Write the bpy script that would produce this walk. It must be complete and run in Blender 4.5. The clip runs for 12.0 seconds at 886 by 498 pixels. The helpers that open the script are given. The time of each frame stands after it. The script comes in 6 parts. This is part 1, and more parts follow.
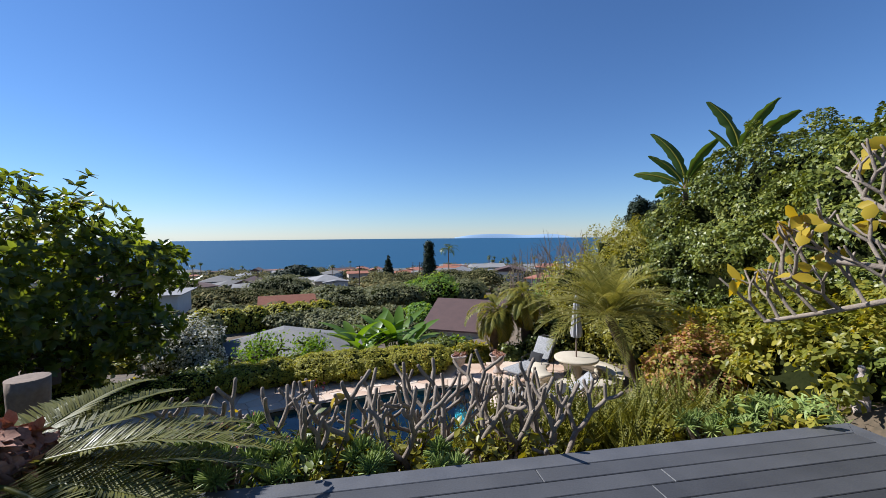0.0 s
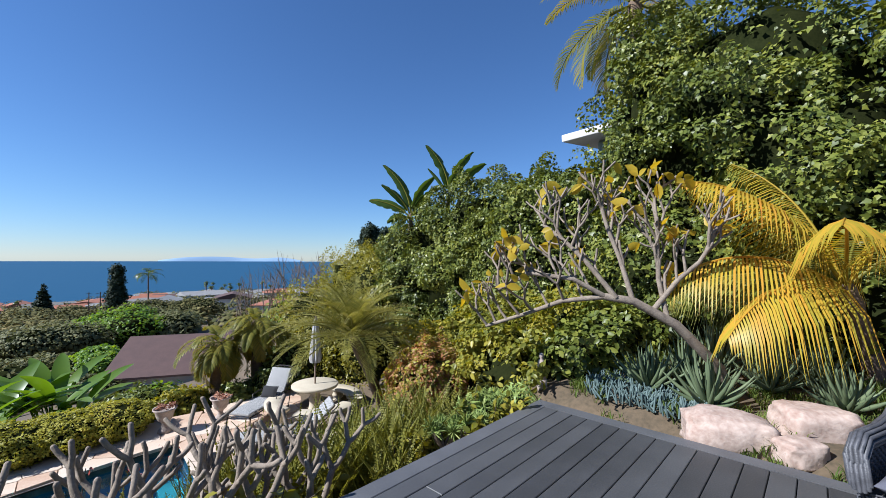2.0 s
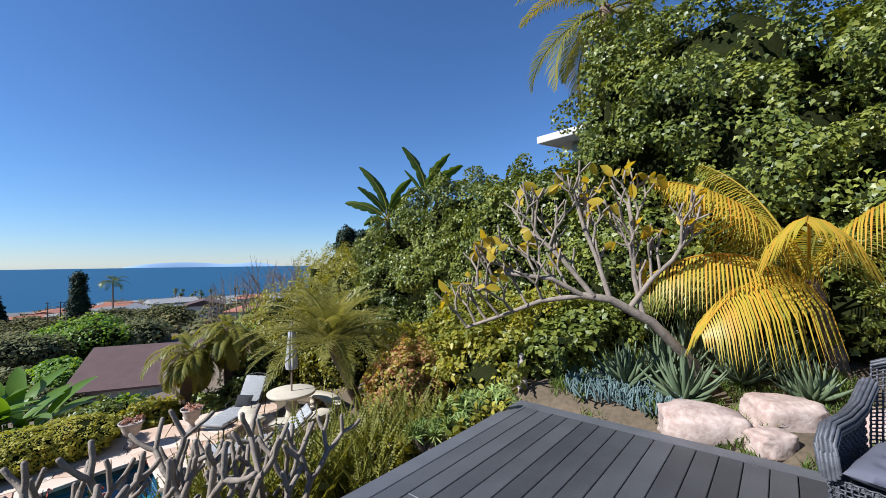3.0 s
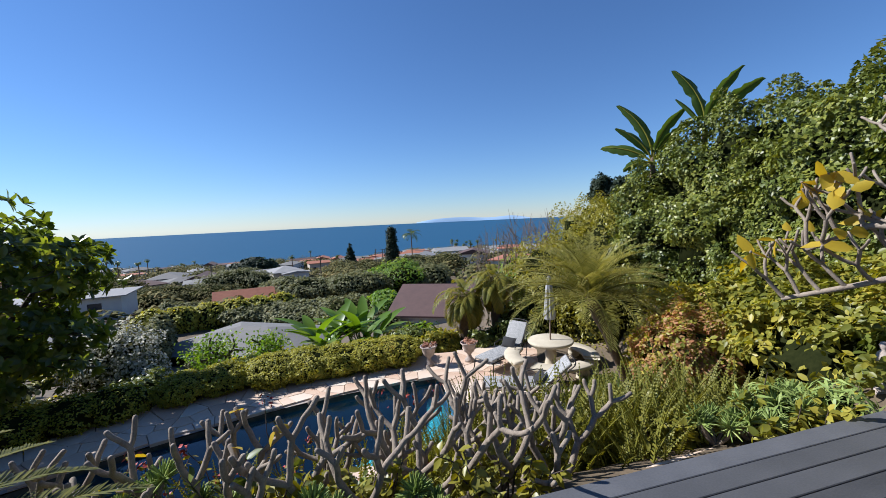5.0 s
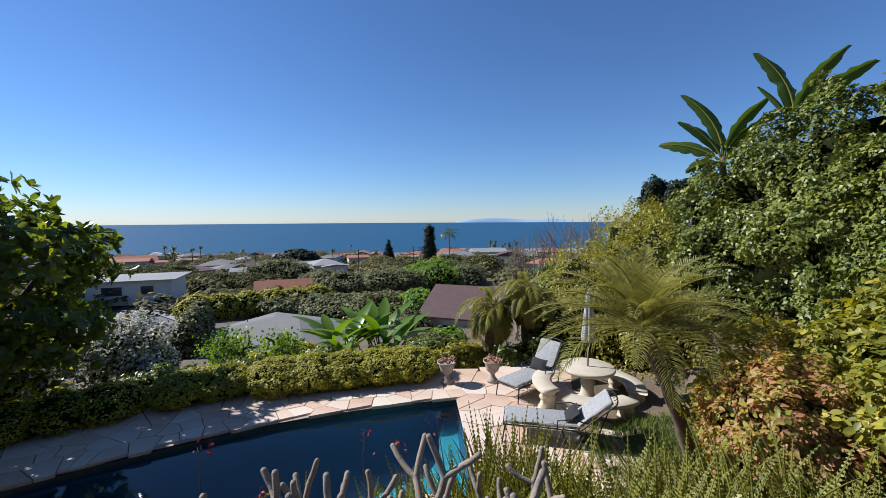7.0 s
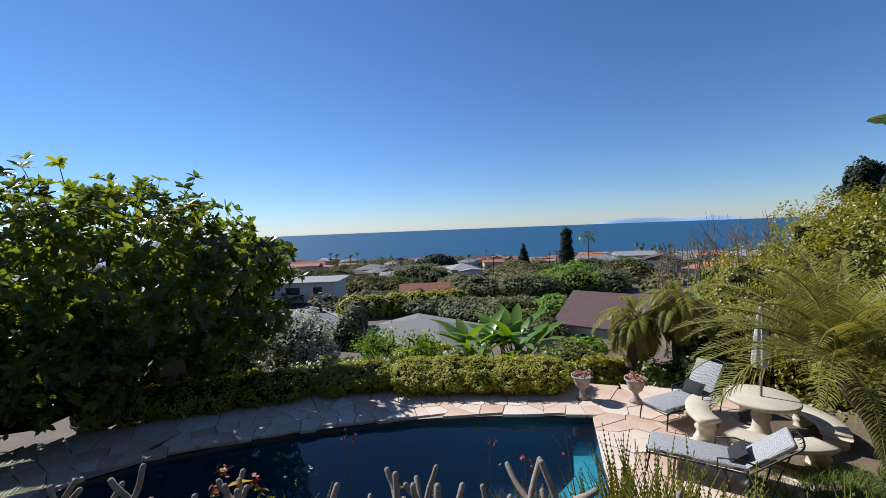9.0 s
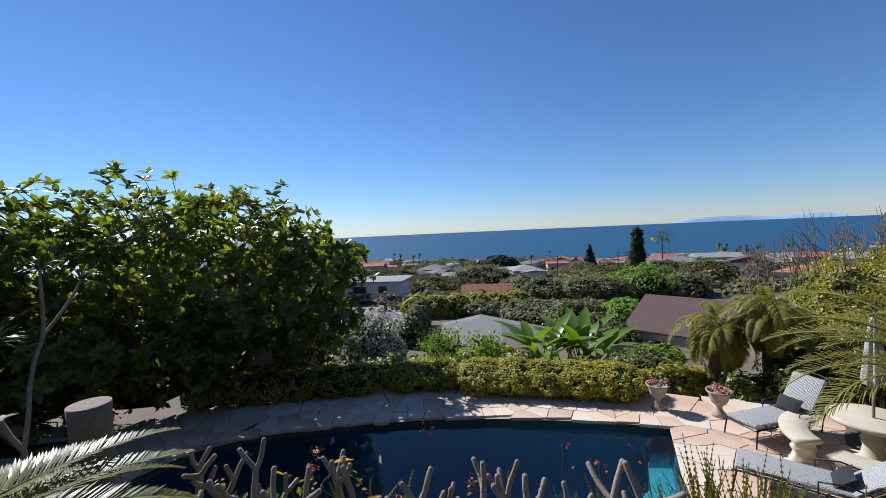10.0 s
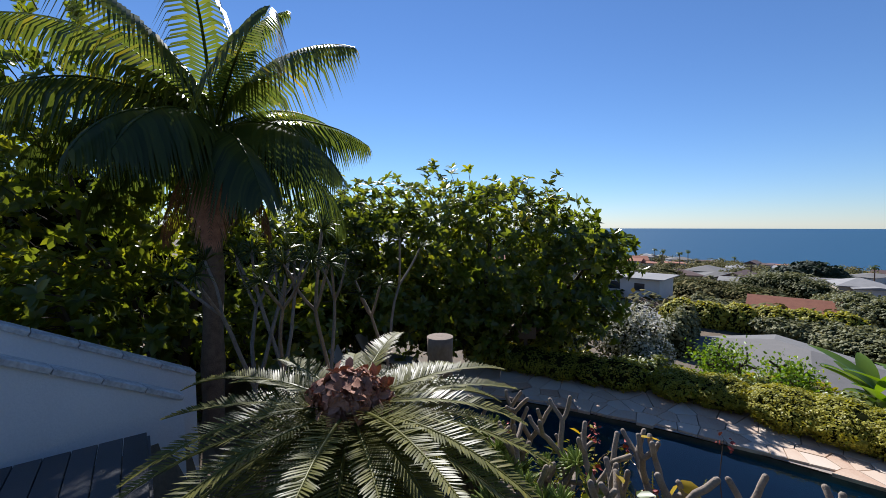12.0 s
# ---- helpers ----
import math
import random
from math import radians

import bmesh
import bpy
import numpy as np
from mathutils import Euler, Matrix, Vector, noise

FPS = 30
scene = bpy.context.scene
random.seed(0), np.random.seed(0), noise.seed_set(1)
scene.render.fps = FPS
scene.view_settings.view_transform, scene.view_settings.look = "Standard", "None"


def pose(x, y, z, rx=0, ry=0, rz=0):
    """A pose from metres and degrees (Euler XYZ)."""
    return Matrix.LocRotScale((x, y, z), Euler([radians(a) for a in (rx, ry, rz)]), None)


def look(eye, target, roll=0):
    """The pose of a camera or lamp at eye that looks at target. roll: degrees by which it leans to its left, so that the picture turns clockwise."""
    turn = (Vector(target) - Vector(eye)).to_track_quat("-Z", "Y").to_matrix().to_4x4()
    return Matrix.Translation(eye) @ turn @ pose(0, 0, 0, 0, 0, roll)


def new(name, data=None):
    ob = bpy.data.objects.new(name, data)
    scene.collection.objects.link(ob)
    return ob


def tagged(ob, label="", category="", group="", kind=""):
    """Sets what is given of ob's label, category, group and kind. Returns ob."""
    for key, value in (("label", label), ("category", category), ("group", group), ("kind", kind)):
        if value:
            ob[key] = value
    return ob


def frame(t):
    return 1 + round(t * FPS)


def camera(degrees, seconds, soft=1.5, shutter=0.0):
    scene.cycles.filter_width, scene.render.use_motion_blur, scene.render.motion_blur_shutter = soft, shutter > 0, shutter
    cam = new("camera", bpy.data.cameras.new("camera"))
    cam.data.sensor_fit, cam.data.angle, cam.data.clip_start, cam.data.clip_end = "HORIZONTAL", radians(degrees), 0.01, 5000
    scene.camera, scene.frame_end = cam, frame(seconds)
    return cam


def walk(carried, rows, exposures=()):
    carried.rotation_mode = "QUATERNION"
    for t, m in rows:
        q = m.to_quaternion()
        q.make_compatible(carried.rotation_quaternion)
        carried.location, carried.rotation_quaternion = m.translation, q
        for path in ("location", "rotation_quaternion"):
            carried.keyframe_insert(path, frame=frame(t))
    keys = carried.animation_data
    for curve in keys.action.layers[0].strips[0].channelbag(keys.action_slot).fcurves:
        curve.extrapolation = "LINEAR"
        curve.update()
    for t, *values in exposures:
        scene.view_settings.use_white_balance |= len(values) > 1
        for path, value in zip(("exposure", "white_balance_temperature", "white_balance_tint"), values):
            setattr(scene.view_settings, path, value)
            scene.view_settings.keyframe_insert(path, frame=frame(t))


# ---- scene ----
cam = camera(95.50, 12.0, 0.7)
PATH = [
    (0.0, (0.050, 0.217, 1.530), (0.214, 10.210, 1.191), -0.48),
    (0.5, (0.041, 0.324, 1.530), (1.557, 10.205, 1.267), 0.11),
    (1.0, (0.023, 0.444, 1.518), (3.106, 9.956, 1.393), 0.31),
    (1.5, (-0.009, 0.560, 1.487), (4.744, 9.358, 1.533), 0.32),
    (2.0, (-0.012, 0.664, 1.437), (6.128, 8.553, 1.688), 0.31),
    (2.5, (0.012, 0.708, 1.423), (6.825, 8.020, 1.782), -0.30),
    (3.0, (0.005, 0.701, 1.433), (6.571, 8.237, 1.735), -0.57),
    (3.5, (-0.027, 0.674, 1.515), (5.284, 9.147, 1.431), -1.22),
    (5.5, (0.128, 1.218, 1.467), (0.682, 11.174, 0.718), -2.15),
    (6.0, (0.264, 1.541, 1.486), (0.805, 11.500, 0.753), -1.69),
    (6.5, (0.371, 1.874, 1.486), (0.818, 11.836, 0.746), -0.97),
    (8.5, (0.625, 2.293, 1.507), (-1.546, 12.036, 0.910), -1.34),
    (9.0, (0.589, 2.112, 1.558), (-2.553, 11.590, 1.009), -2.25),
    (9.5, (0.546, 1.956, 1.585), (-3.453, 11.108, 1.078), -2.50),
    (10.0, (0.532, 1.915, 1.603), (-4.009, 10.812, 1.137), -2.60),
    (10.5, (0.513, 1.839, 1.642), (-4.349, 10.570, 1.287), -2.50),
    (11.0, (0.492, 1.733, 1.654), (-4.747, 10.247, 1.404), -1.81),
    (11.5, (0.461, 1.587, 1.615), (-6.381, 8.868, 1.189), -0.91),
    (12.0, (0.417, 1.440, 1.575), (-8.378, 6.162, 0.991), -0.12),
]
walk(cam, [(t, look(eye, target, roll)) for t, eye, target, roll in PATH], [(0.0, 0.76, 5400, 13), (1.5, 0.86, 5250, 12), (3.5, 0.88, 5250, 12), (5.5, 0.78, 5400, 13), (8.0, 0.64, 5350, 13), (11.0, 0.60, 5350, 13), (12.0, 0.72, 5550, 14)])

# ---- world and sun ----
SUN_LEFT, SUN_UP = 73.0, 40.0          # degrees left of +y, degrees above the horizon
sun_dir = Vector((-math.sin(radians(SUN_LEFT)) * math.cos(radians(SUN_UP)),
                  math.cos(radians(SUN_LEFT)) * math.cos(radians(SUN_UP)), math.sin(radians(SUN_UP))))
world = bpy.data.worlds.new("sky")
scene.world = world
world.use_nodes = True
wn = world.node_tree
sky = wn.nodes.new("ShaderNodeTexSky")
sky.sky_type = "NISHITA"
sky.sun_disc = False
sky.sun_elevation = radians(SUN_UP)
sky.sun_rotation = radians(-SUN_LEFT)
sky.altitude, sky.air_density, sky.dust_density, sky.ozone_density = 0, 1.0, 0.0, 6.0
wn.nodes["Background"].inputs["Strength"].default_value = 0.061
wn.links.new(sky.outputs[0], wn.nodes["Background"].inputs["Color"])
sun = new("sun", bpy.data.lights.new("sun", "SUN"))
sun.data.energy, sun.data.angle, sun.data.color = 5.0, radians(0.53), (1.0, 0.90, 0.75)
sun.matrix_world = look((0, 0, 0), -sun_dir)


# ---- materials ----
def nodes_of(name):
    m = bpy.data.materials.new(name)
    m.use_nodes = True
    return m, m.node_tree.nodes, m.node_tree.links, m.node_tree.nodes["Principled BSDF"]


def ramp_node(n, stops):
    r = n.new("ShaderNodeValToRGB")
    while len(r.color_ramp.elements) < len(stops):
        r.color_ramp.elements.new(0.5)
    for e, (p, c) in zip(r.color_ramp.elements, stops):
        e.position, e.color = p, (*c, 1)
    return r


def noise_node(n, l, scale, detail=4.0, rough=0.55, coords="Object"):
    tc = n.new("ShaderNodeTexCoord")
    x = n.new("ShaderNodeTexNoise")
    x.inputs["Scale"].default_value, x.inputs["Detail"].default_value, x.inputs["Roughness"].default_value = scale, detail, rough
    l.new(tc.outputs[coords], x.inputs["Vector"])
    return x


def surface(name, c0, c1, scale, rough=0.7, bump=0.3, fine=60.0, metal=0.0, spec=0.5, rnd=0.0, rough_var=0.15, extra=None):
    """A mottled surface: two colours over coarse and fine noise, fine relief, and a shift of tone from piece to piece."""
    m, n, l, b = nodes_of(name)
    a, f = noise_node(n, l, scale), noise_node(n, l, fine, 3)
    mix = n.new("ShaderNodeMath")
    mix.operation = "MULTIPLY_ADD"
    mix.inputs[1].default_value = 0.4
    l.new(f.outputs[0], mix.inputs[0])
    half = n.new("ShaderNodeMath")
    half.operation = "MULTIPLY"
    half.inputs[1].default_value = 0.6
    l.new(a.outputs[0], half.inputs[0])
    l.new(half.outputs[0], mix.inputs[2])
    last = mix
    if rnd:
        oi = n.new("ShaderNodeObjectInfo")
        add = n.new("ShaderNodeMath")
        add.operation = "MULTIPLY_ADD"
        add.inputs[1].default_value = rnd
        l.new(oi.outputs["Random"], add.inputs[0])
        sub = n.new("ShaderNodeMath")
        sub.operation = "SUBTRACT"
        sub.inputs[1].default_value = rnd / 2
        l.new(mix.outputs[0], sub.inputs[0])
        l.new(sub.outputs[0], add.inputs[2])
        last = add
    stops = [(0.3, c0), (0.7, c1)] if not extra else extra
    r = ramp_node(n, stops)
    l.new(last.outputs[0], r.inputs[0])
    l.new(r.outputs[0], b.inputs["Base Color"])
    rr = n.new("ShaderNodeMapRange")
    rr.inputs["To Min"].default_value, rr.inputs["To Max"].default_value = rough - rough_var, min(1, rough + rough_var)
    l.new(a.outputs[0], rr.inputs[0])
    l.new(rr.outputs[0], b.inputs["Roughness"])
    b.inputs["Metallic"].default_value = metal
    b.inputs["Specular IOR Level"].default_value = spec
    if bump:
        bp = n.new("ShaderNodeBump")
        bp.inputs["Strength"].default_value, bp.inputs["Distance"].default_value = bump, 0.01
        l.new(mix.outputs[0], bp.inputs["Height"])
        l.new(bp.outputs[0], b.inputs["Normal"])
    return m


def foliage(name, stops, rough=0.45, thin=0.35, spec=0.25, patch=0.6):
    """Leaves: each leaf takes its own tone, whole patches drift, and light comes through the blades."""
    m, n, l, b = nodes_of(name)
    g = n.new("ShaderNodeNewGeometry")
    p = noise_node(n, l, patch, 2)
    mx = n.new("ShaderNodeMath")
    mx.operation = "MULTIPLY_ADD"
    mx.inputs[1].default_value = 0.55
    l.new(g.outputs["Random Per Island"], mx.inputs[0])
    mp = n.new("ShaderNodeMapRange")
    mp.inputs["From Min"].default_value, mp.inputs["From Max"].default_value = 0.3, 0.7
    mp.inputs["To Max"].default_value = 0.45
    l.new(p.outputs[0], mp.inputs[0])
    l.new(mp.outputs[0], mx.inputs[2])
    r = ramp_node(n, stops)
    l.new(mx.outputs[0], r.inputs[0])
    l.new(r.outputs[0], b.inputs["Base Color"])
    b.inputs["Roughness"].default_value = rough
    b.inputs["Specular IOR Level"].default_value = spec
    t = n.new("ShaderNodeBsdfTranslucent")
    hs = n.new("ShaderNodeHueSaturation")
    hs.inputs["Hue"].default_value, hs.inputs["Saturation"].default_value, hs.inputs["Value"].default_value = 0.485, 1.15, 1.7
    l.new(r.outputs[0], hs.inputs["Color"])
    l.new(hs.outputs[0], t.inputs["Color"])
    s = n.new("ShaderNodeMixShader")
    s.inputs[0].default_value = thin
    l.new(b.outputs[0], s.inputs[1])
    l.new(t.outputs[0], s.inputs[2])
    l.new(s.outputs[0], n["Material Output"].inputs["Surface"])
    return m


M_deck = surface("deck_composite", (0.038, 0.038, 0.040), (0.080, 0.080, 0.082), 1.6, 0.55, 0.25, 90, rnd=0.35)
M_trim = surface("deck_trim", (0.07, 0.071, 0.075), (0.12, 0.12, 0.125), 3, 0.5, 0.25, 80)
M_soil = surface("soil", (0.10, 0.065, 0.04), (0.28, 0.19, 0.12), 2.5, 0.95, 0.8, 40)
M_flag = surface("flagstone", (0.42, 0.24, 0.15), (0.62, 0.52, 0.40), 1.5, 0.8, 0.5, 30, rnd=0.55,
                 extra=[(0.1, (0.42, 0.26, 0.17)), (0.35, (0.53, 0.39, 0.28)), (0.55, (0.58, 0.46, 0.35)), (0.9, (0.62, 0.54, 0.44))])
M_joint = surface("mortar", (0.26, 0.21, 0.17), (0.36, 0.31, 0.26), 6, 0.9, 0.5, 60)
M_band = surface("pool_waterline_tile", (0.03, 0.04, 0.035), (0.10, 0.10, 0.08), 9, 0.5, 0.3, 50)
M_basin = surface("pool_plaster", (0.005, 0.040, 0.085), (0.010, 0.070, 0.125), 0.8, 0.6, 0.1, 20)
M_shelf = surface("pool_shelf_plaster", (0.010, 0.11, 0.13), (0.022, 0.17, 0.19), 1.5, 0.6, 0.1, 20)
M_white = surface("white_stucco", (0.70, 0.71, 0.72), (0.82, 0.82, 0.81), 1.2, 0.9, 0.5, 70)
M_cap = surface("weathered_cap", (0.30, 0.28, 0.27), (0.75, 0.74, 0.72), 5, 0.75, 0.5, 40)
M_rock = surface("pink_limestone", (0.26, 0.17, 0.13), (0.52, 0.42, 0.35), 3.2, 0.9, 1.0, 26)
M_cast = surface("cast_stone", (0.40, 0.34, 0.24), (0.53, 0.47, 0.35), 3, 0.85, 0.6, 50)
M_urn = surface("aged_cast_stone", (0.22, 0.18, 0.15), (0.48, 0.40, 0.34), 8, 0.9, 0.8, 50)
M_bark = surface("bare_bark", (0.13, 0.10, 0.075), (0.32, 0.265, 0.20), 14, 0.85, 0.9, 90)
M_trunk = surface("palm_trunk", (0.07, 0.045, 0.03), (0.20, 0.14, 0.09), 9, 0.95, 1.0, 60)
M_twig = surface("dark_wood", (0.035, 0.025, 0.018), (0.10, 0.07, 0.05), 8, 0.9, 0.6, 60)
M_iron = surface("dark_bronze_metal", (0.015, 0.013, 0.012), (0.035, 0.03, 0.027), 8, 0.45, 0.1, 80, metal=0.6)
M_wicker = surface("grey_wicker", (0.035, 0.036, 0.040), (0.11, 0.11, 0.12), 20, 0.5, 0.5, 120)
M_cush = surface("slate_cushion", (0.075, 0.075, 0.095), (0.11, 0.11, 0.135), 5, 0.9, 0.4, 200)
M_black = surface("black_fabric", (0.008, 0.008, 0.009), (0.02, 0.02, 0.022), 9, 0.9, 0.3, 150)
M_canvas = surface("faded_canvas", (0.28, 0.28, 0.29), (0.44, 0.43, 0.42), 4, 0.9, 0.4, 120)
M_grass = surface("lawn_soil", (0.05, 0.085, 0.02), (0.13, 0.17, 0.05), 1.5, 0.95, 0.8, 40)
# Shade between leaves put into the colour: near-black filling for plant cores
M_core = surface("painted_inner_shade", (0.008, 0.011, 0.004), (0.024, 0.027, 0.009), 5, 0.98, 1.0, 30, spec=0.0, rough_var=0.02)
M_land = surface("hillside", (0.050, 0.040, 0.022), (0.17, 0.12, 0.07), 1.1, 0.95, 0.8, 22)
M_asphalt = surface("asphalt", (0.085, 0.085, 0.088), (0.13, 0.13, 0.132), 0.6, 0.85, 0.3, 30)
M_pave = surface("pale_concrete", (0.20, 0.195, 0.185), (0.28, 0.27, 0.26), 0.7, 0.85, 0.3, 30)
M_roofg = surface("grey_shingle", (0.12, 0.115, 0.105), (0.18, 0.17, 0.158), 1.2, 0.9, 0.5, 14)
M_roofb = surface("brown_shingle", (0.065, 0.036, 0.031), (0.11, 0.065, 0.056), 1.2, 0.9, 0.5, 14)
M_roofr = surface("red_tile", (0.22, 0.075, 0.04), (0.36, 0.15, 0.085), 1.2, 0.9, 0.5, 14)
M_wallw = surface("painted_wall", (0.50, 0.48, 0.45), (0.60, 0.58, 0.55), 0.8, 0.85, 0.2, 20)
M_walls = surface("sand_wall", (0.38, 0.33, 0.25), (0.48, 0.42, 0.33), 0.8, 0.85, 0.2, 20)
M_wallb = surface("blue_grey_siding", (0.36, 0.43, 0.48), (0.46, 0.52, 0.56), 0.8, 0.8, 0.2, 20)
M_wood = surface("weathered_timber", (0.13, 0.09, 0.065), (0.26, 0.20, 0.15), 2, 0.9, 0.6, 30)
M_red = surface("red_bloom", (0.22, 0.025, 0.018), (0.38, 0.06, 0.035), 9, 0.6, 0.2, 60)
M_rust = surface("dry_flower", (0.20, 0.08, 0.045), (0.48, 0.24, 0.14), 9, 0.8, 0.4, 60)
M_yellow = surface("sign_yellow", (0.6, 0.36, 0.02), (0.7, 0.45, 0.04), 4, 0.5, 0.1, 30)

G_ivy = foliage("ivy_leaf", [(0.0, (0.045, 0.065, 0.012)), (0.5, (0.12, 0.145, 0.022)), (0.85, (0.25, 0.255, 0.04)), (1, (0.42, 0.36, 0.06))], 0.42, 0.16, 0.35)
G_dark = foliage("dark_glossy_leaf", [(0.0, (0.06, 0.085, 0.016)), (0.6, (0.13, 0.165, 0.026)), (0.93, (0.26, 0.26, 0.035)), (1, (0.50, 0.36, 0.03))], 0.28, 0.5, 0.6)
G_yel = foliage("yellow_green_leaf", [(0.0, (0.10, 0.11, 0.016)), (0.5, (0.24, 0.22, 0.025)), (0.9, (0.27, 0.25, 0.035)), (1, (0.34, 0.24, 0.05))], 0.4, 0.32, 0.4)
G_box = foliage("clipped_hedge_leaf", [(0.0, (0.14, 0.15, 0.02)), (0.5, (0.31, 0.30, 0.035)), (0.9, (0.44, 0.40, 0.05)), (1, (0.42, 0.28, 0.05))], 0.5, 0.3)
G_mix = foliage("mixed_shrub_leaf", [(0.0, (0.08, 0.10, 0.018)), (0.4, (0.22, 0.22, 0.03)), (0.75, (0.42, 0.36, 0.05)), (1, (0.58, 0.42, 0.05))], 0.4, 0.35)
G_rust = foliage("rusty_shrub_leaf", [(0.0, (0.15, 0.13, 0.04)), (0.4, (0.36, 0.17, 0.08)), (0.65, (0.42, 0.30, 0.11)), (1, (0.24, 0.25, 0.06))], 0.5, 0.35)
G_palm = foliage("date_palm_leaf", [(0.0, (0.10, 0.11, 0.024)), (0.5, (0.24, 0.23, 0.05)), (1, (0.42, 0.36, 0.11))], 0.4, 0.35)
G_gold = foliage("sunburnt_palm_leaf", [(0.0, (0.16, 0.17, 0.02)), (0.4, (0.36, 0.29, 0.025)), (0.7, (0.50, 0.32, 0.03)), (1, (0.52, 0.20, 0.03))], 0.4, 0.35)
G_orange = foliage("orange_palm_leaf", [(0.0, (0.26, 0.25, 0.03)), (0.35, (0.46, 0.35, 0.03)), (0.75, (0.56, 0.29, 0.03)), (1, (0.50, 0.16, 0.03))], 0.4, 0.35)
G_tan = foliage("half_green_palm_leaf", [(0.0, (0.09, 0.11, 0.02)), (0.5, (0.20, 0.19, 0.03)), (0.85, (0.33, 0.25, 0.04)), (1, (0.30, 0.16, 0.04))], 0.45, 0.35)
G_kent = foliage("deep_palm_leaf", [(0.0, (0.035, 0.055, 0.015)), (0.6, (0.085, 0.115, 0.025)), (0.85, (0.16, 0.17, 0.035)), (1, (0.40, 0.29, 0.04))], 0.35, 0.5, 0.5)
G_cycad = foliage("cycad_leaf", [(0.0, (0.07, 0.075, 0.020)), (0.6, (0.17, 0.165, 0.035)), (1, (0.38, 0.31, 0.06))], 0.4, 0.3, 0.22)
G_fern = foliage("sword_fern", [(0.0, (0.09, 0.10, 0.018)), (0.5, (0.20, 0.20, 0.03)), (0.9, (0.34, 0.29, 0.05)), (1, (0.36, 0.23, 0.08))], 0.5, 0.35, patch=1.5)
G_bright = foliage("bright_leaf", [(0.0, (0.06, 0.12, 0.02)), (0.6, (0.15, 0.24, 0.03)), (1, (0.30, 0.34, 0.05))], 0.4, 0.4)
G_lemon = foliage("lemon_yellow_leaf", [(0.0, (0.32, 0.26, 0.03)), (0.7, (0.50, 0.36, 0.03)), (1, (0.24, 0.27, 0.05))], 0.4, 0.4)
G_aloe = foliage("aloe_leaf", [(0.0, (0.07, 0.10, 0.05)), (0.6, (0.14, 0.175, 0.09)), (1, (0.24, 0.26, 0.14))], 0.5, 0.05)
G_blue = foliage("blue_succulent", [(0.0, (0.06, 0.09, 0.085)), (0.6, (0.11, 0.155, 0.145)), (1, (0.19, 0.24, 0.22))], 0.6, 0.05)
G_banana = foliage("broad_leaf", [(0.0, (0.03, 0.06, 0.012)), (0.6, (0.07, 0.11, 0.02)), (1, (0.15, 0.18, 0.04))], 0.35, 0.3)
G_jade = foliage("pale_succulent", [(0.0, (0.14, 0.20, 0.05)), (0.6, (0.27, 0.34, 0.09)), (1, (0.42, 0.44, 0.14))], 0.45, 0.2)
G_paddle = foliage("bright_paddle_leaf", [(0.0, (0.05, 0.11, 0.015)), (0.6, (0.12, 0.20, 0.025)), (1, (0.24, 0.30, 0.05))], 0.35, 0.4, 0.4)
G_olive = foliage("olive_grey_leaf", [(0.0, (0.065, 0.072, 0.028)), (0.6, (0.145, 0.15, 0.058)), (1, (0.24, 0.22, 0.095))], 0.6, 0.2)
G_far = foliage("far_woods", [(0.0, (0.033, 0.040, 0.016)), (0.4, (0.088, 0.09, 0.034)), (0.8, (0.18, 0.155, 0.06)), (1, (0.25, 0.20, 0.09))], 0.8, 0.1, spec=0.08, patch=0.03)
G_cyp = foliage("cypress_needles", [(0.0, (0.008, 0.018, 0.008)), (1, (0.030, 0.045, 0.020))], 0.7, 0.1)
G_bloom = foliage("white_blossom", [(0.0, (0.35, 0.36, 0.28)), (0.5, (0.60, 0.58, 0.48)), (1, (0.75, 0.73, 0.66))], 0.6, 0.3)
G_grass = foliage("tuft_grass", [(0.0, (0.05, 0.085, 0.015)), (0.6, (0.13, 0.18, 0.03)), (1, (0.25, 0.25, 0.07))], 0.6, 0.35, patch=2.0)


def sea_material():
    m, n, l, b = nodes_of("sea_water")
    b.inputs["Base Color"].default_value = (0.018, 0.070, 0.135, 1)
    b.inputs["Roughness"].default_value = 0.55
    b.inputs["IOR"].default_value = 1.33
    b.inputs["Specular IOR Level"].default_value = 0.25
    x = noise_node(n, l, 0.05, 6, 0.6)
    bp = n.new("ShaderNodeBump")
    bp.inputs["Strength"].default_value, bp.inputs["Distance"].default_value = 0.6, 1.0
    l.new(x.outputs[0], bp.inputs["Height"])
    l.new(bp.outputs[0], b.inputs["Normal"])
    return m


def pool_material():
    m, n, l, b = nodes_of("pool_water")
    b.inputs["Base Color"].default_value = (0.55, 0.80, 0.92, 1)
    b.inputs["Roughness"].default_value = 0.02
    b.inputs["IOR"].default_value = 1.33
    b.inputs["Transmission Weight"].default_value = 1.0
    x = noise_node(n, l, 2.2, 3, 0.5)
    bp = n.new("ShaderNodeBump")
    bp.inputs["Strength"].default_value, bp.inputs["Distance"].default_value = 0.10, 0.05
    l.new(x.outputs[0], bp.inputs["Height"])
    l.new(bp.outputs[0], b.inputs["Normal"])
    return m


def glass_material():
    m, n, l, b = nodes_of("window_glass")
    b.inputs["Base Color"].default_value = (0.03, 0.04, 0.05, 1)
    b.inputs["Roughness"].default_value = 0.05
    return m


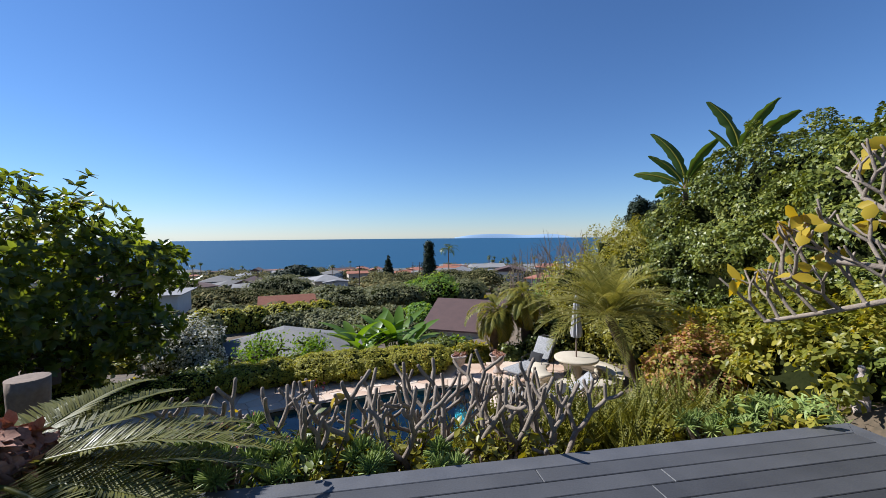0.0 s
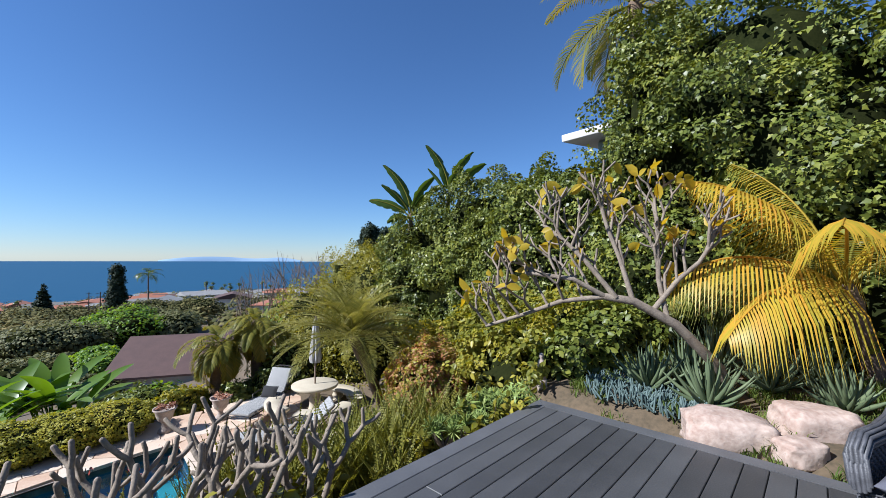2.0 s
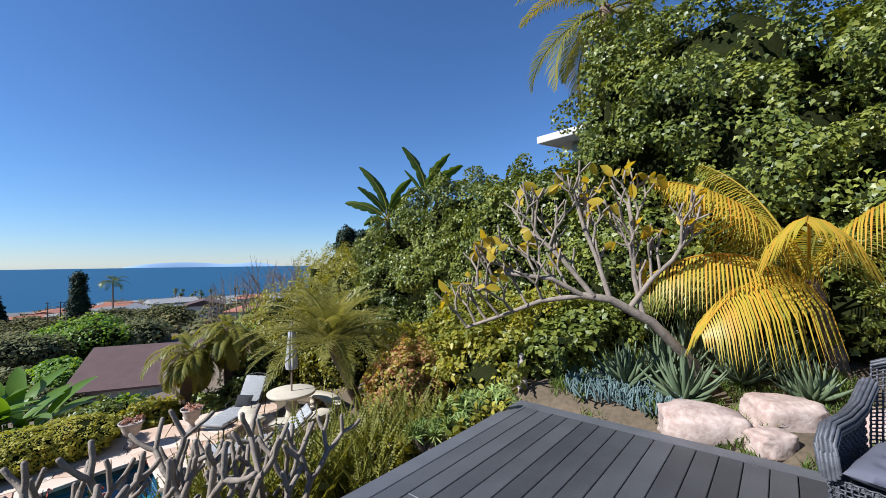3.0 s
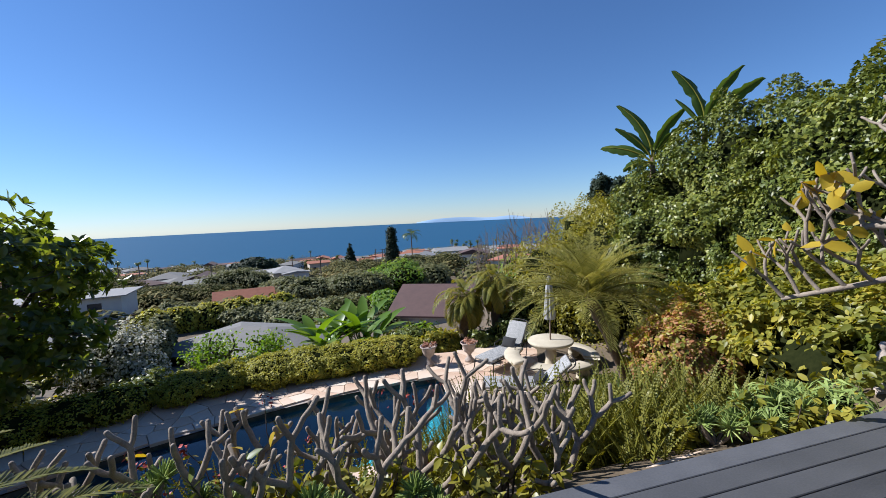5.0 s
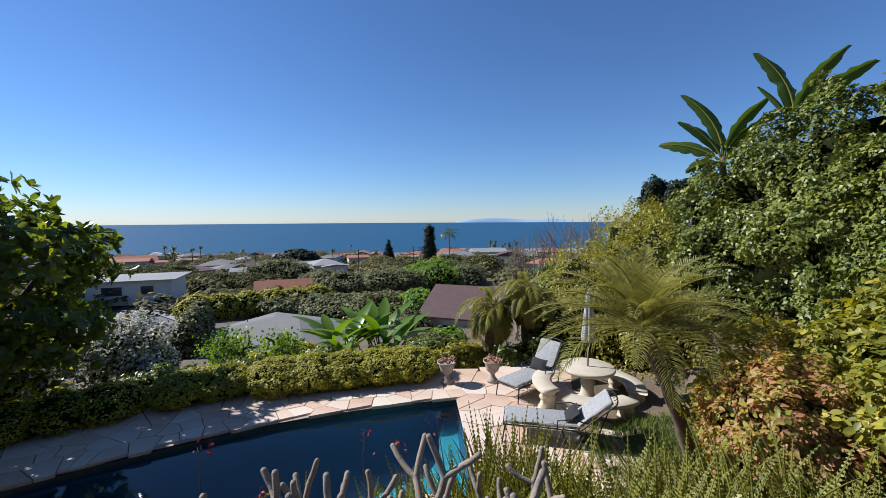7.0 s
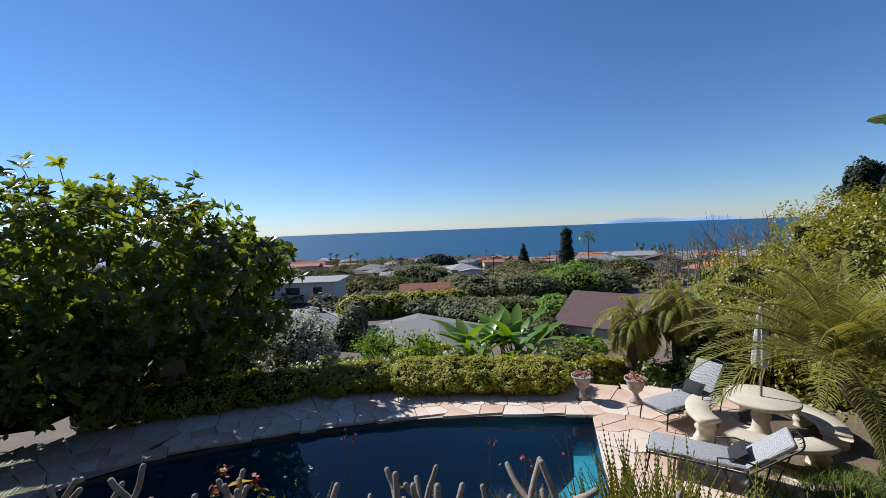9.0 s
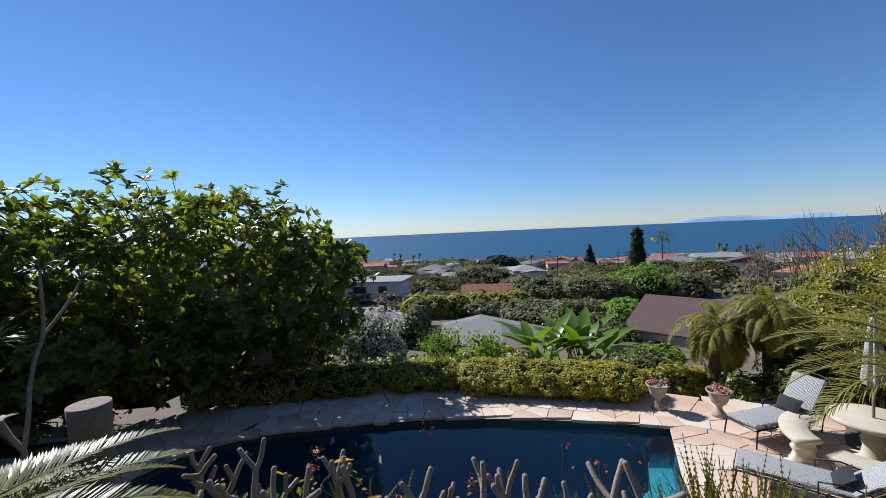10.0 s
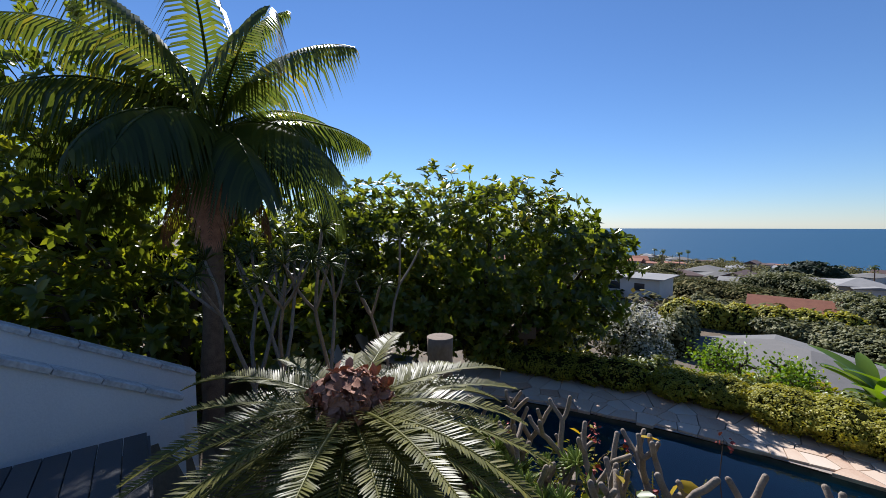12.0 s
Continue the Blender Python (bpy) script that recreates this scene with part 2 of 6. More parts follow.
def stripe_material():
    """White outdoor fabric with fine wavy grey lines."""
    m, n, l, b = nodes_of("wavy_stripe_fabric")
    tc = n.new("ShaderNodeTexCoord")
    w = n.new("ShaderNodeTexWave")
    w.inputs["Scale"].default_value, w.inputs["Distortion"].default_value = 16, 6.0
    w.inputs["Detail Scale"].default_value = 0.6
    l.new(tc.outputs["Object"], w.inputs["Vector"])
    r = ramp_node(n, [(0.35, (0.09, 0.095, 0.10)), (0.6, (0.44, 0.43, 0.41))])
    l.new(w.outputs[0], r.inputs[0])
    l.new(r.outputs[0], b.inputs["Base Color"])
    b.inputs["Roughness"].default_value = 0.9
    return m


def island_material():
    m, n, l, b = nodes_of("haze_painted_island")
    # distance haze painted in as one even pale blue
    b.inputs["Base Color"].default_value = (0.30, 0.42, 0.56, 1)
    b.inputs["Roughness"].default_value = 1.0
    return m


M_sea, M_pool, M_glass, M_stripe, M_isle = sea_material(), pool_material(), glass_material(), stripe_material(), island_material()


# ---- geometry helpers ----
rng = np.random.default_rng(7)


def mesh_np(name, V, F, mat, smooth=False):
    """A mesh from arrays of points and triangles."""
    V, F = np.asarray(V, np.float32), np.asarray(F, np.int32)
    me = bpy.data.meshes.new(name)
    me.vertices.add(len(V))
    me.vertices.foreach_set("co", V.ravel())
    me.loops.add(F.size)
    me.loops.foreach_set("vertex_index", F.ravel())
    me.polygons.add(len(F))
    k = F.shape[1]
    me.polygons.foreach_set("loop_start", np.arange(0, F.size, k, dtype=np.int32))
    me.polygons.foreach_set("loop_total", np.full(len(F), k, np.int32))
    if smooth:
        me.polygons.foreach_set("use_smooth", np.ones(len(F), bool))
    me.update(calc_edges=True)
    me.materials.append(mat)
    return me


def under(ob, parent):
    ob.parent = parent
    return ob


def part_np(name, VF, mat, parent=None, label="", smooth=False):
    ob = new(name, mesh_np(name, VF[0], VF[1], mat, smooth))
    if parent is not None:
        ob.parent = parent
    return tagged(ob, label)


def part(name, bm, mat, parent=None, label="", smooth=False):
    """Links a bmesh as one mesh object under a thing or a part."""
    me = bpy.data.meshes.new(name)
    bm.to_mesh(me)
    bm.free()
    if smooth:
        me.polygons.foreach_set("use_smooth", np.ones(len(me.polygons), bool))
    me.materials.append(mat)
    ob = new(name, me)
    if parent is not None:
        ob.parent = parent
    return tagged(ob, label)


def thing(name, m, label, category, group="", kind=""):
    ob = new(name)
    ob.empty_display_size = 0.1
    ob.matrix_world = m
    return tagged(ob, label, category, group, kind)


def join(parts):
    V, F, k = [], [], 0
    for v, f in parts:
        V.append(v)
        F.append(np.asarray(f) + k)
        k += len(v)
    return np.concatenate(V), np.concatenate(F)


def moved(vf, m):
    m = np.array(m)
    return np.asarray(vf[0]) @ m[:3, :3].T + m[:3, 3], vf[1]


def box(bm, sx, sy, sz, m, bevel=0.0):
    r = bmesh.ops.create_cube(bm, size=1.0, matrix=m @ Matrix.Diagonal((sx, sy, sz, 1)))
    if bevel:
        ed = list({e for v in r["verts"] for e in v.link_edges})
        bmesh.ops.bevel(bm, geom=ed, offset=bevel, segments=2, affect="EDGES", profile=0.6)
    return bm


def box_bm(sx, sy, sz, m=Matrix(), bevel=0.0):
    return box(bmesh.new(), sx, sy, sz, m, bevel)


def lathe(profile, seg=24):
    """Triangles of a turned shape from (radius, height) pairs."""
    n = len(profile)
    a = np.arange(seg) * 2 * math.pi / seg
    V = np.array([(r * c, r * s, z) for r, z in profile for c, s in zip(np.cos(a), np.sin(a))])
    F = []
    for i in range(n - 1):
        for j in range(seg):
            k = (j + 1) % seg
            p, q, s, t = i * seg + j, i * seg + k, (i + 1) * seg + k, (i + 1) * seg + j
            F += [(p, q, s), (p, s, t)]
    return V, np.array(F)


def tube(points, radii, seg=6, cap=True):
    """Triangles of a tapered tube along points, with a rounded end."""
    P = np.array(points, float)
    R_ = np.array(radii, float)
    if cap:
        d = P[-1] - P[-2]
        d = d / (np.linalg.norm(d) + 1e-9)
        P = np.vstack([P, P[-1] + d * R_[-1] * 0.6, P[-1] + d * R_[-1] * 0.85])
        R_ = np.append(R_, [R_[-1] * 0.7, R_[-1] * 0.05])
    T = np.gradient(P, axis=0)
    T /= np.linalg.norm(T, axis=1)[:, None] + 1e-9
    ref = np.array([0.3, 0.2, 0.93]) if abs(T[0][2]) < 0.8 else np.array([1.0, 0.1, 0])
    a = np.arange(seg) * 2 * math.pi / seg
    V = []
    for p, t, r in zip(P, T, R_):
        u = np.cross(t, ref)
        u /= np.linalg.norm(u) + 1e-9
        w = np.cross(t, u)
        V.append(p + r * (np.cos(a)[:, None] * u + np.sin(a)[:, None] * w))
    V = np.concatenate(V)
    F = []
    for i in range(len(P) - 1):
        for j in range(seg):
            k = (j + 1) % seg
            p, q, s, t = i * seg + j, i * seg + k, (i + 1) * seg + k, (i + 1) * seg + j
            F += [(p, q, s), (p, s, t)]
    return V, np.array(F)


LEAF = {
    "oval": (np.array([(0, 0, 0), (-0.26, 0.32, 0.05), (0.26, 0.32, 0.05), (-0.24, 0.68, 0.03), (0.24, 0.68, 0.03), (0, 1, -0.10), (0, 0.5, -0.02)], float),
             np.array([(0, 6, 1), (0, 2, 6), (1, 6, 3), (2, 4, 6), (3, 6, 5), (6, 4, 5)])),
    "ivy": (np.array([(0, 0, 0), (-0.42, 0.30, 0.06), (0.42, 0.30, 0.06), (-0.20, 0.55, 0.0), (0.20, 0.55, 0.0), (0, 1, -0.10)], float),
            np.array([(0, 3, 1), (0, 2, 4), (0, 4, 3), (3, 4, 5)])),
    "slim": (np.array([(0, 0, 0), (-0.09, 0.35, 0.03), (0.09, 0.35, 0.03), (0, 1, -0.15)], float), np.array([(0, 2, 1), (1, 2, 3)])),
    "tiny": (np.array([(0, 0, 0), (-0.3, 0.5, 0.05), (0.3, 0.5, 0.05), (0, 1, -0.05)], float), np.array([(0, 2, 1), (1, 2, 3)])),
    "clump": (np.array([(-0.5, 0, 0.1), (0.5, 0.1, -0.1), (0.35, 0.8, 0.15), (-0.3, 0.95, 0.0), (0, 0.5, 0.25)], float),
              np.array([(0, 1, 4), (1, 2, 4), (2, 3, 4), (3, 0, 4)])),
}


def unit(a):
    return a / (np.linalg.norm(a, axis=-1, keepdims=True) + 1e-9)


def leaves(P, N, size, shape="oval", spread=0.8, up=0.25, r=rng, size_var=0.35):
    """Leaves at points P that face about N: (points, triangles)."""
    P, N = np.asarray(P, float), unit(np.asarray(N, float))
    n = len(P)
    T, F = LEAF[shape]
    z = unit(N + r.normal(0, spread * 0.6, (n, 3)) + np.array([0, 0, up]) + 0.22 * np.array(sun_dir))
    y = r.normal(0, 1, (n, 3)) + np.array([0, 0, -0.35])
    y = unit(y - (y * z).sum(1)[:, None] * z)
    x = np.cross(y, z)
    s = size * (1 + r.uniform(-size_var, size_var, n))[:, None, None]
    V = (T[None, :, 0, None] * x[:, None] + T[None, :, 1, None] * y[:, None] + T[None, :, 2, None] * z[:, None]) * s + P[:, None]
    return V.reshape(-1, 3), (F[None] + (np.arange(n) * len(T))[:, None, None]).reshape(-1, 3)


def whorls(P, N, size, per=8, r=rng, tilt=0.5):
    """Tufts of long leaves round twig ends at P that point along N."""
    P, N = np.repeat(np.asarray(P, float), per, 0), np.repeat(unit(np.asarray(N, float) + r.normal(0, 0.45, np.shape(N)) + np.array([0, 0, 0.35])), per, 0)
    n = len(P)
    T, F = LEAF["oval"]
    ref = unit(np.cross(N, np.array([0.31, 0.77, 0.21])))
    ref2 = np.cross(N, ref)
    a = (np.arange(n) * 2.4 + r.uniform(0, 0.6, n))[:, None]
    y = unit(np.cos(a) * ref + np.sin(a) * ref2 + N * (tilt + r.normal(0, 0.35, (n, 1))) + np.array([0, 0, -0.1]))
    x = unit(np.cross(y, N + 0.01))
    z = np.cross(x, y)
    s = (size * r.uniform(0.7, 1.2, n))[:, None, None]
    V = (T[None, :, 0, None] * 0.85 * x[:, None] + T[None, :, 1, None] * y[:, None] + T[None, :, 2, None] * z[:, None]) * s + P[:, None]
    return V.reshape(-1, 3), (F[None] + (np.arange(n) * len(T))[:, None, None]).reshape(-1, 3)


def blob_points(blobs, n, r=rng, rough=0.18, bottom=-0.75, depth=0.25, freq=1.3, lump=0.0, hole=None, grain=1.7):
    """Points and outward directions over the skin of lumpy ellipsoids ((centre), (radii)); points inside others are left out.
    lump: height in metres of smaller tufts, grain of them to the metre; hole: leaves are missing where the tufts sink below this."""
    C = np.array([b[0] for b in blobs], float)
    S = np.array([b[1] for b in blobs], float)
    area = (S[:, 0] * S[:, 1] + S[:, 1] * S[:, 2] + S[:, 0] * S[:, 2])
    pick = r.choice(len(blobs), int(n * (1.6 if hole is None else 2.4)), p=area / area.sum())
    d = unit(r.normal(0, 1, (len(pick), 3)))
    ok = d[:, 2] > bottom if bottom > -1 else np.ones(len(d), bool)
    d, pick = d[ok], pick[ok]
    k = C[pick]
    lumps = np.array([noise.noise(Vector(q)) for q in (d * freq * 2 + k)])
    rad = 1 + rough * lumps * 1.8 - depth * r.random(len(d)) ** 2 * 0.5
    P = k + d * S[pick] * rad[:, None]
    N = unit(d / S[pick])
    keep = np.ones(len(P), bool)
    for j in range(len(blobs)):
        q = ((P - C[j]) / S[j])
        keep &= ~(((q ** 2).sum(1) < 0.55) & (pick != j))
    P, N = P[keep], N[keep]
    if lump:
        def tuft(q):
            return np.array([noise.noise(Vector(a)) + 0.5 * noise.noise(Vector(a * 2.3)) for a in q * grain])
        h = tuft(P)
        g = np.stack([tuft(P + np.array(e)) - h for e in ((0.06, 0, 0), (0, 0.06, 0), (0, 0, 0.06))], 1) / 0.06
        g -= (g * N).sum(1)[:, None] * N
        P = P + N * (lump * h)[:, None]
        N = unit(N - g * lump * 1.3)
        if hole is not None:
            ok = h + r.normal(0, 0.10, len(h)) > hole
            P, N = P[ok], N[ok]
    return P[:n], N[:n]


def core(blobs, shrink=0.86, rough=0.18, sub=3, freq=1.3):
    """The solid filling inside a shrub: lumpy ellipsoids."""
    out = []
    for c, s in blobs:
        bm = bmesh.new()
        bmesh.ops.create_icosphere(bm, subdivisions=sub, radius=1)
        bm.verts.ensure_lookup_table()
        d = np.array([v.co[:] for v in bm.verts])
        F = np.array([[v.index for v in f.verts] for f in bm.faces])
        bm.free()
        lump = np.array([noise.noise(Vector(q)) for q in (d * freq * 2 + np.array(c))])
        out.append((np.array(c) + d * np.array(s) * (shrink * (1 + rough * lump * 1.8))[:, None], F))
    return join(out)


def shrub(name, blobs, n, size, mat, label, category="shrub", shape="oval", shrink=0.84, rough=0.18, mats2=(), group="", spread=0.8, up=0.25, depth=0.3, bottom=-0.75, freq=1.3, lump=0.12, hole=-0.22, grain=2.2):
    """A dense shrub or hedge: a solid core painted near black as inner shade and a skin of single leaves; mats2 adds
    further leaf layers (material, share, label).
    """
    base = (blobs[0][0][0], blobs[0][0][1], min(c[2] - s[2] * 0.9 for c, s in blobs))
    t = thing(name, pose(*base), label, category, group)
    off = np.array(base)
    rel = [(tuple(np.array(c) - off), s) for c, s in blobs]
    part_np("core", core(rel, shrink, rough, freq=freq), M_core, t, "solid core painted near black as inner shade")
    P, N = blob_points(rel, n, rough=rough, depth=depth, bottom=bottom, freq=freq, lump=lump, hole=hole, grain=grain)
    part_np("foliage", leaves(P, N, size, shape, spread, up), mat, t)
    for m2, share, lab, s2 in mats2:
        P, N = blob_points(rel, int(n * share), rough=rough, depth=depth * 0.6, bottom=bottom, freq=freq, lump=lump, hole=hole, grain=grain)
        part_np("foliage", leaves(P, N, size * s2, shape, spread, up), m2, t, lab)
    return t


def frond(length, leaf, mat_pairs=28, droop=0.9, lift=0.8, width=0.035, v=0.5, hang=0.4, r=rng, taper=0.35, curl=0.0):
    """A feather palm leaf growing from the origin towards +y: (points, triangles) of the stalk and its leaflets."""
    n = 14
    s = np.linspace(0, 1, n)
    ang = lift - droop * s ** 1.4
    dy, dz = np.cos(ang), np.sin(ang)
    P = np.stack([curl * s ** 2 * length, np.concatenate([[0], np.cumsum((dy[1:] + dy[:-1]) / 2)]) * length / (n - 1),
                  np.concatenate([[0], np.cumsum((dz[1:] + dz[:-1]) / 2)]) * length / (n - 1)], 1)
    parts = [tube(P, np.linspace(0.018, 0.004, n) * length / 1.6, 4, False)]
    T = unit(np.gradient(P, axis=0))
    V, F, k = [], [], 0
    for i in range(mat_pairs):
        u = 0.14 + 0.86 * (i + 0.5) / mat_pairs
        p = np.array([np.interp(u, s, P[:, c]) for c in range(3)])
        t = unit(np.array([np.interp(u, s, T[:, c]) for c in range(3)]))
        side0 = np.array([1.0, 0, 0])
        upv = np.cross(side0, t)
        L = leaf * (math.sin(math.pi * (0.12 + 0.86 * u) ** 0.8)) ** 0.6 * (1 - taper * u) * r.uniform(0.85, 1.1)
        for sg in (-1, 1):
            d = unit(side0 * sg * 0.8 + t * (0.45 + 0.5 * u) + upv * v * r.uniform(0.6, 1.3))
            w = unit(np.cross(d, upv)) * width * 0.5
            a, m1, m2, e = p, p + d * L * 0.35, p + d * L * 0.72, p + d * L
            m1 = m1 + np.array([0, 0, -hang * L * 0.05])
            m2 = m2 + np.array([0, 0, -hang * L * 0.24])
            e = e + np.array([0, 0, -hang * L * 0.62])
            V += [a - w * 0.5, a + w * 0.5, m1 - w, m1 + w, m2 - w * 0.8, m2 + w * 0.8, e]
            F += [(k, k + 1, k + 3), (k, k + 3, k + 2), (k + 2, k + 3, k + 5), (k + 2, k + 5, k + 4), (k + 4, k + 5, k + 6)]
            k += 7
    parts.append((np.array(V), np.array(F)))
    return join(parts)


def palm(name, base, top, radius, fronds, length, leaf, mat, label, pairs=28, width=0.035, hang=0.4, trunk_mat=None, lift=(-0.3, 1.2), droop=1.2, seed=1, v=0.45, spin=0.0, skirt=True):
    """A feather palm: trunk part, and each leaf a part."""
    r = np.random.default_rng(seed)
    t = thing(name, pose(*base), label, "palm tree")
    d = np.array(top, float) - np.array(base, float)
    s = np.linspace(0, 1, 14)
    bend = np.stack([d[0] * s ** 1.25, d[1] * s ** 1.25, d[2] * s], 1)
    rad = radius * (1.15 - 0.3 * s) * (1 + 0.10 * np.sin(s * 60)) * np.where(s > 0.82, 1.25, 1)
    part_np("trunk", tube(bend, rad, 12, True), trunk_mat or M_trunk, t, "ringed fibrous trunk", True)
    for i in range(fronds):
        k = (i + 0.5) / fronds
        az = i * 137.5 + spin + r.uniform(-12, 12)
        li = lift[1] - (lift[1] - lift[0]) * k ** 0.8 + r.uniform(-0.12, 0.12)
        vf = frond(length * r.uniform(0.85, 1.1), leaf, pairs, droop * r.uniform(0.8, 1.2), li, width, v, hang, r, curl=r.uniform(-0.12, 0.12))
        ob = part_np("frond", vf, mat, t)
        ob.matrix_local = pose(d[0], d[1], d[2], 0, 0, az)
    return t


def branchy(r, start, direction, length, radius, levels, kids=(2, 3), spread=0.6, up=0.25, shrink=0.72, seg=7, bend=0.25, tips=None, taper=0.8):
    """A forking bare plant: list of tube pieces; tips gathers end points with their directions."""
    out = []

    def grow(p, d, L, rad, lev):
        pts, dd = [np.array(p, float)], np.array(d, float)
        for i in range(4):
            dd = unit(dd + r.normal(0, bend * 0.3, 3) + np.array([0, 0, up * 0.25]))
            pts.append(pts[-1] + dd * L / 4)
        out.append(tube(pts, np.linspace(rad, rad * taper, 5), seg if lev > 0 else max(5, seg - 1), lev == 0))
        if lev == 0:
            if tips is not None:
                tips.append((pts[-1], dd))
            return
        n = r.integers(kids[0], kids[1] + 1)
        a0 = r.uniform(0, 6.28)
        ref = unit(np.cross(dd, np.array([0.31, 0.77, 0.2])))
        ref2 = np.cross(dd, ref)
        for j in range(n):
            a = a0 + j * 6.283 / n + r.uniform(-0.4, 0.4)
            nd = unit(dd + (math.cos(a) * ref + math.sin(a) * ref2) * spread * r.uniform(0.7, 1.25))
            grow(pts[-1], nd, L * shrink * r.uniform(0.8, 1.2), rad * taper * 0.92, lev - 1)

    grow(start, direction, length, radius, levels)
    return out


# ---- ground ----
def edge_y(x):
    """The deck's front edge."""
    return 2.82 + 0.157 * x


def outer_y(x):
    """Where the paving round the pool ends."""
    pts = [(-11, 4.6), (-9.6, 5.6), (-8.3, 7.2), (-6.7, 8.7), (-5.1, 9.8), (-3.7, 10.4), (-2.3, 10.9), (0.5, 11.5), (3.0, 12.0), (6, 12.2)]
    return float(np.interp(x, [p[0] for p in pts], [p[1] for p in pts]))


PD = -2.3      # level of the pool terrace


def sstep(a, b, x):
    k = min(1.0, max(0.0, (x - a) / (b - a)))
    return k * k * (3 - 2 * k)


def ground_z(x, y):
    d = math.hypot(x, y)
    front = y - edge_y(max(-2.2, min(3.4, x)))
    if x < -2.2:
        front = max(front - 0.0, (-2.2 - x) * 1.0 + min(0, y - 1.1)) if y > 1.0 else max(-1.0, (-4.3 - x) * 0.8)
    z = -0.28 - (2.07 + 0.0) * sstep(0.1, 3.4, front)
    right = sstep(3.5, 3.9, x)
    zr = 0.02 + 0.25 * sstep(4.2, 6.5, x) - 2.2 * sstep(3.2, 8.5, y - 0.35 * max(0, x - 4)) + 1.6 * sstep(5.0, 7.5, x) * sstep(3, 8, y)
    z = z * (1 - right) + zr * right
    z = max(z, PD - 0.05) if right < 0.01 else z
    out = max(0.0, y - outer_y(max(-11, min(6, x)))) if y > 4 else 0.0
    out = max(out, (-11.5 - x) * 0.6 if x < -11.5 else 0.0)
    if out > 0:
        z = z - 0.35 * min(out, 4) - 0.215 * max(0, min(out, 45) - 4) - 0.062 * max(0, min(out, 390) - 45)
    if y < -2 and d > 15:
        z = max(z, -0.3)
    return z


def build_ground():
    rs = np.concatenate([np.arange(0, 16, 0.33), np.geomspace(16, 420, 46)])
    az = np.radians(np.arange(0, 360, 2.4))
    V, F = [], []
    for q in rs:
        for a in az:
            x, y = q * math.sin(a), q * math.cos(a)
            z = ground_z(x, y)
            z += 0.05 * noise.noise(Vector((x * 0.9, y * 0.9, 0))) if q < 16 else 0.5 * noise.noise(Vector((x * 0.05, y * 0.05, 0)))
            if in_pool(x, y, 0.3):
                z = -5.2
            V.append((x, y, z))
    n = len(az)
    for i in range(len(rs) - 1):
        for j in range(n):
            k = (j + 1) % n
            F += [(i * n + j, (i + 1) * n + k, (i + 1) * n + j), (i * n + j, i * n + k, (i + 1) * n + k)]
    part_np("ground", (np.array(V), np.array(F)), M_land, None, "sloping brown and green hillside ground", True)
    tagged(bpy.data.objects["ground"], kind="structure", category="ground")


POOL = [(0.97, 10.5), (-0.6, 10.15), (-2.0, 9.72), (-3.2, 9.24), (-4.4, 8.58), (-5.4, 7.95), (-6.5, 7.1), (-7.15, 6.2), (-7.25, 5.2), (-6.9, 4.4), (-5.6, 4.2),
        (-4.0, 4.5), (-2.4, 5.2), (-1.4, 6.4), (-0.4, 6.95), (1.05, 7.2)]


def in_poly(x, y, poly):
    c, n = False, len(poly)
    for i in range(n):
        (x0, y0), (x1, y1) = poly[i], poly[i - 1]
        if (y0 > y) != (y1 > y) and x < (x1 - x0) * (y - y0) / (y1 - y0) + x0:
            c = not c
    return c


def in_pool(x, y, grow=0.0):
    if grow == 0:
        return in_poly(x, y, POOL)
    cx, cy = -3.0, 7.2
    d = math.hypot(x - cx, y - cy)
    k = max(0.0, (d - grow) / max(d, 1e-6))
    return in_poly(cx + (x - cx) * k, cy + (y - cy) * k, POOL)


build_ground()


def flat_poly(poly, z):
    bm = bmesh.new()
    f = bm.faces.new([bm.verts.new((x, y, z)) for x, y in poly])
    if f.normal.z < 0:
        f.normal_flip()
    return bm


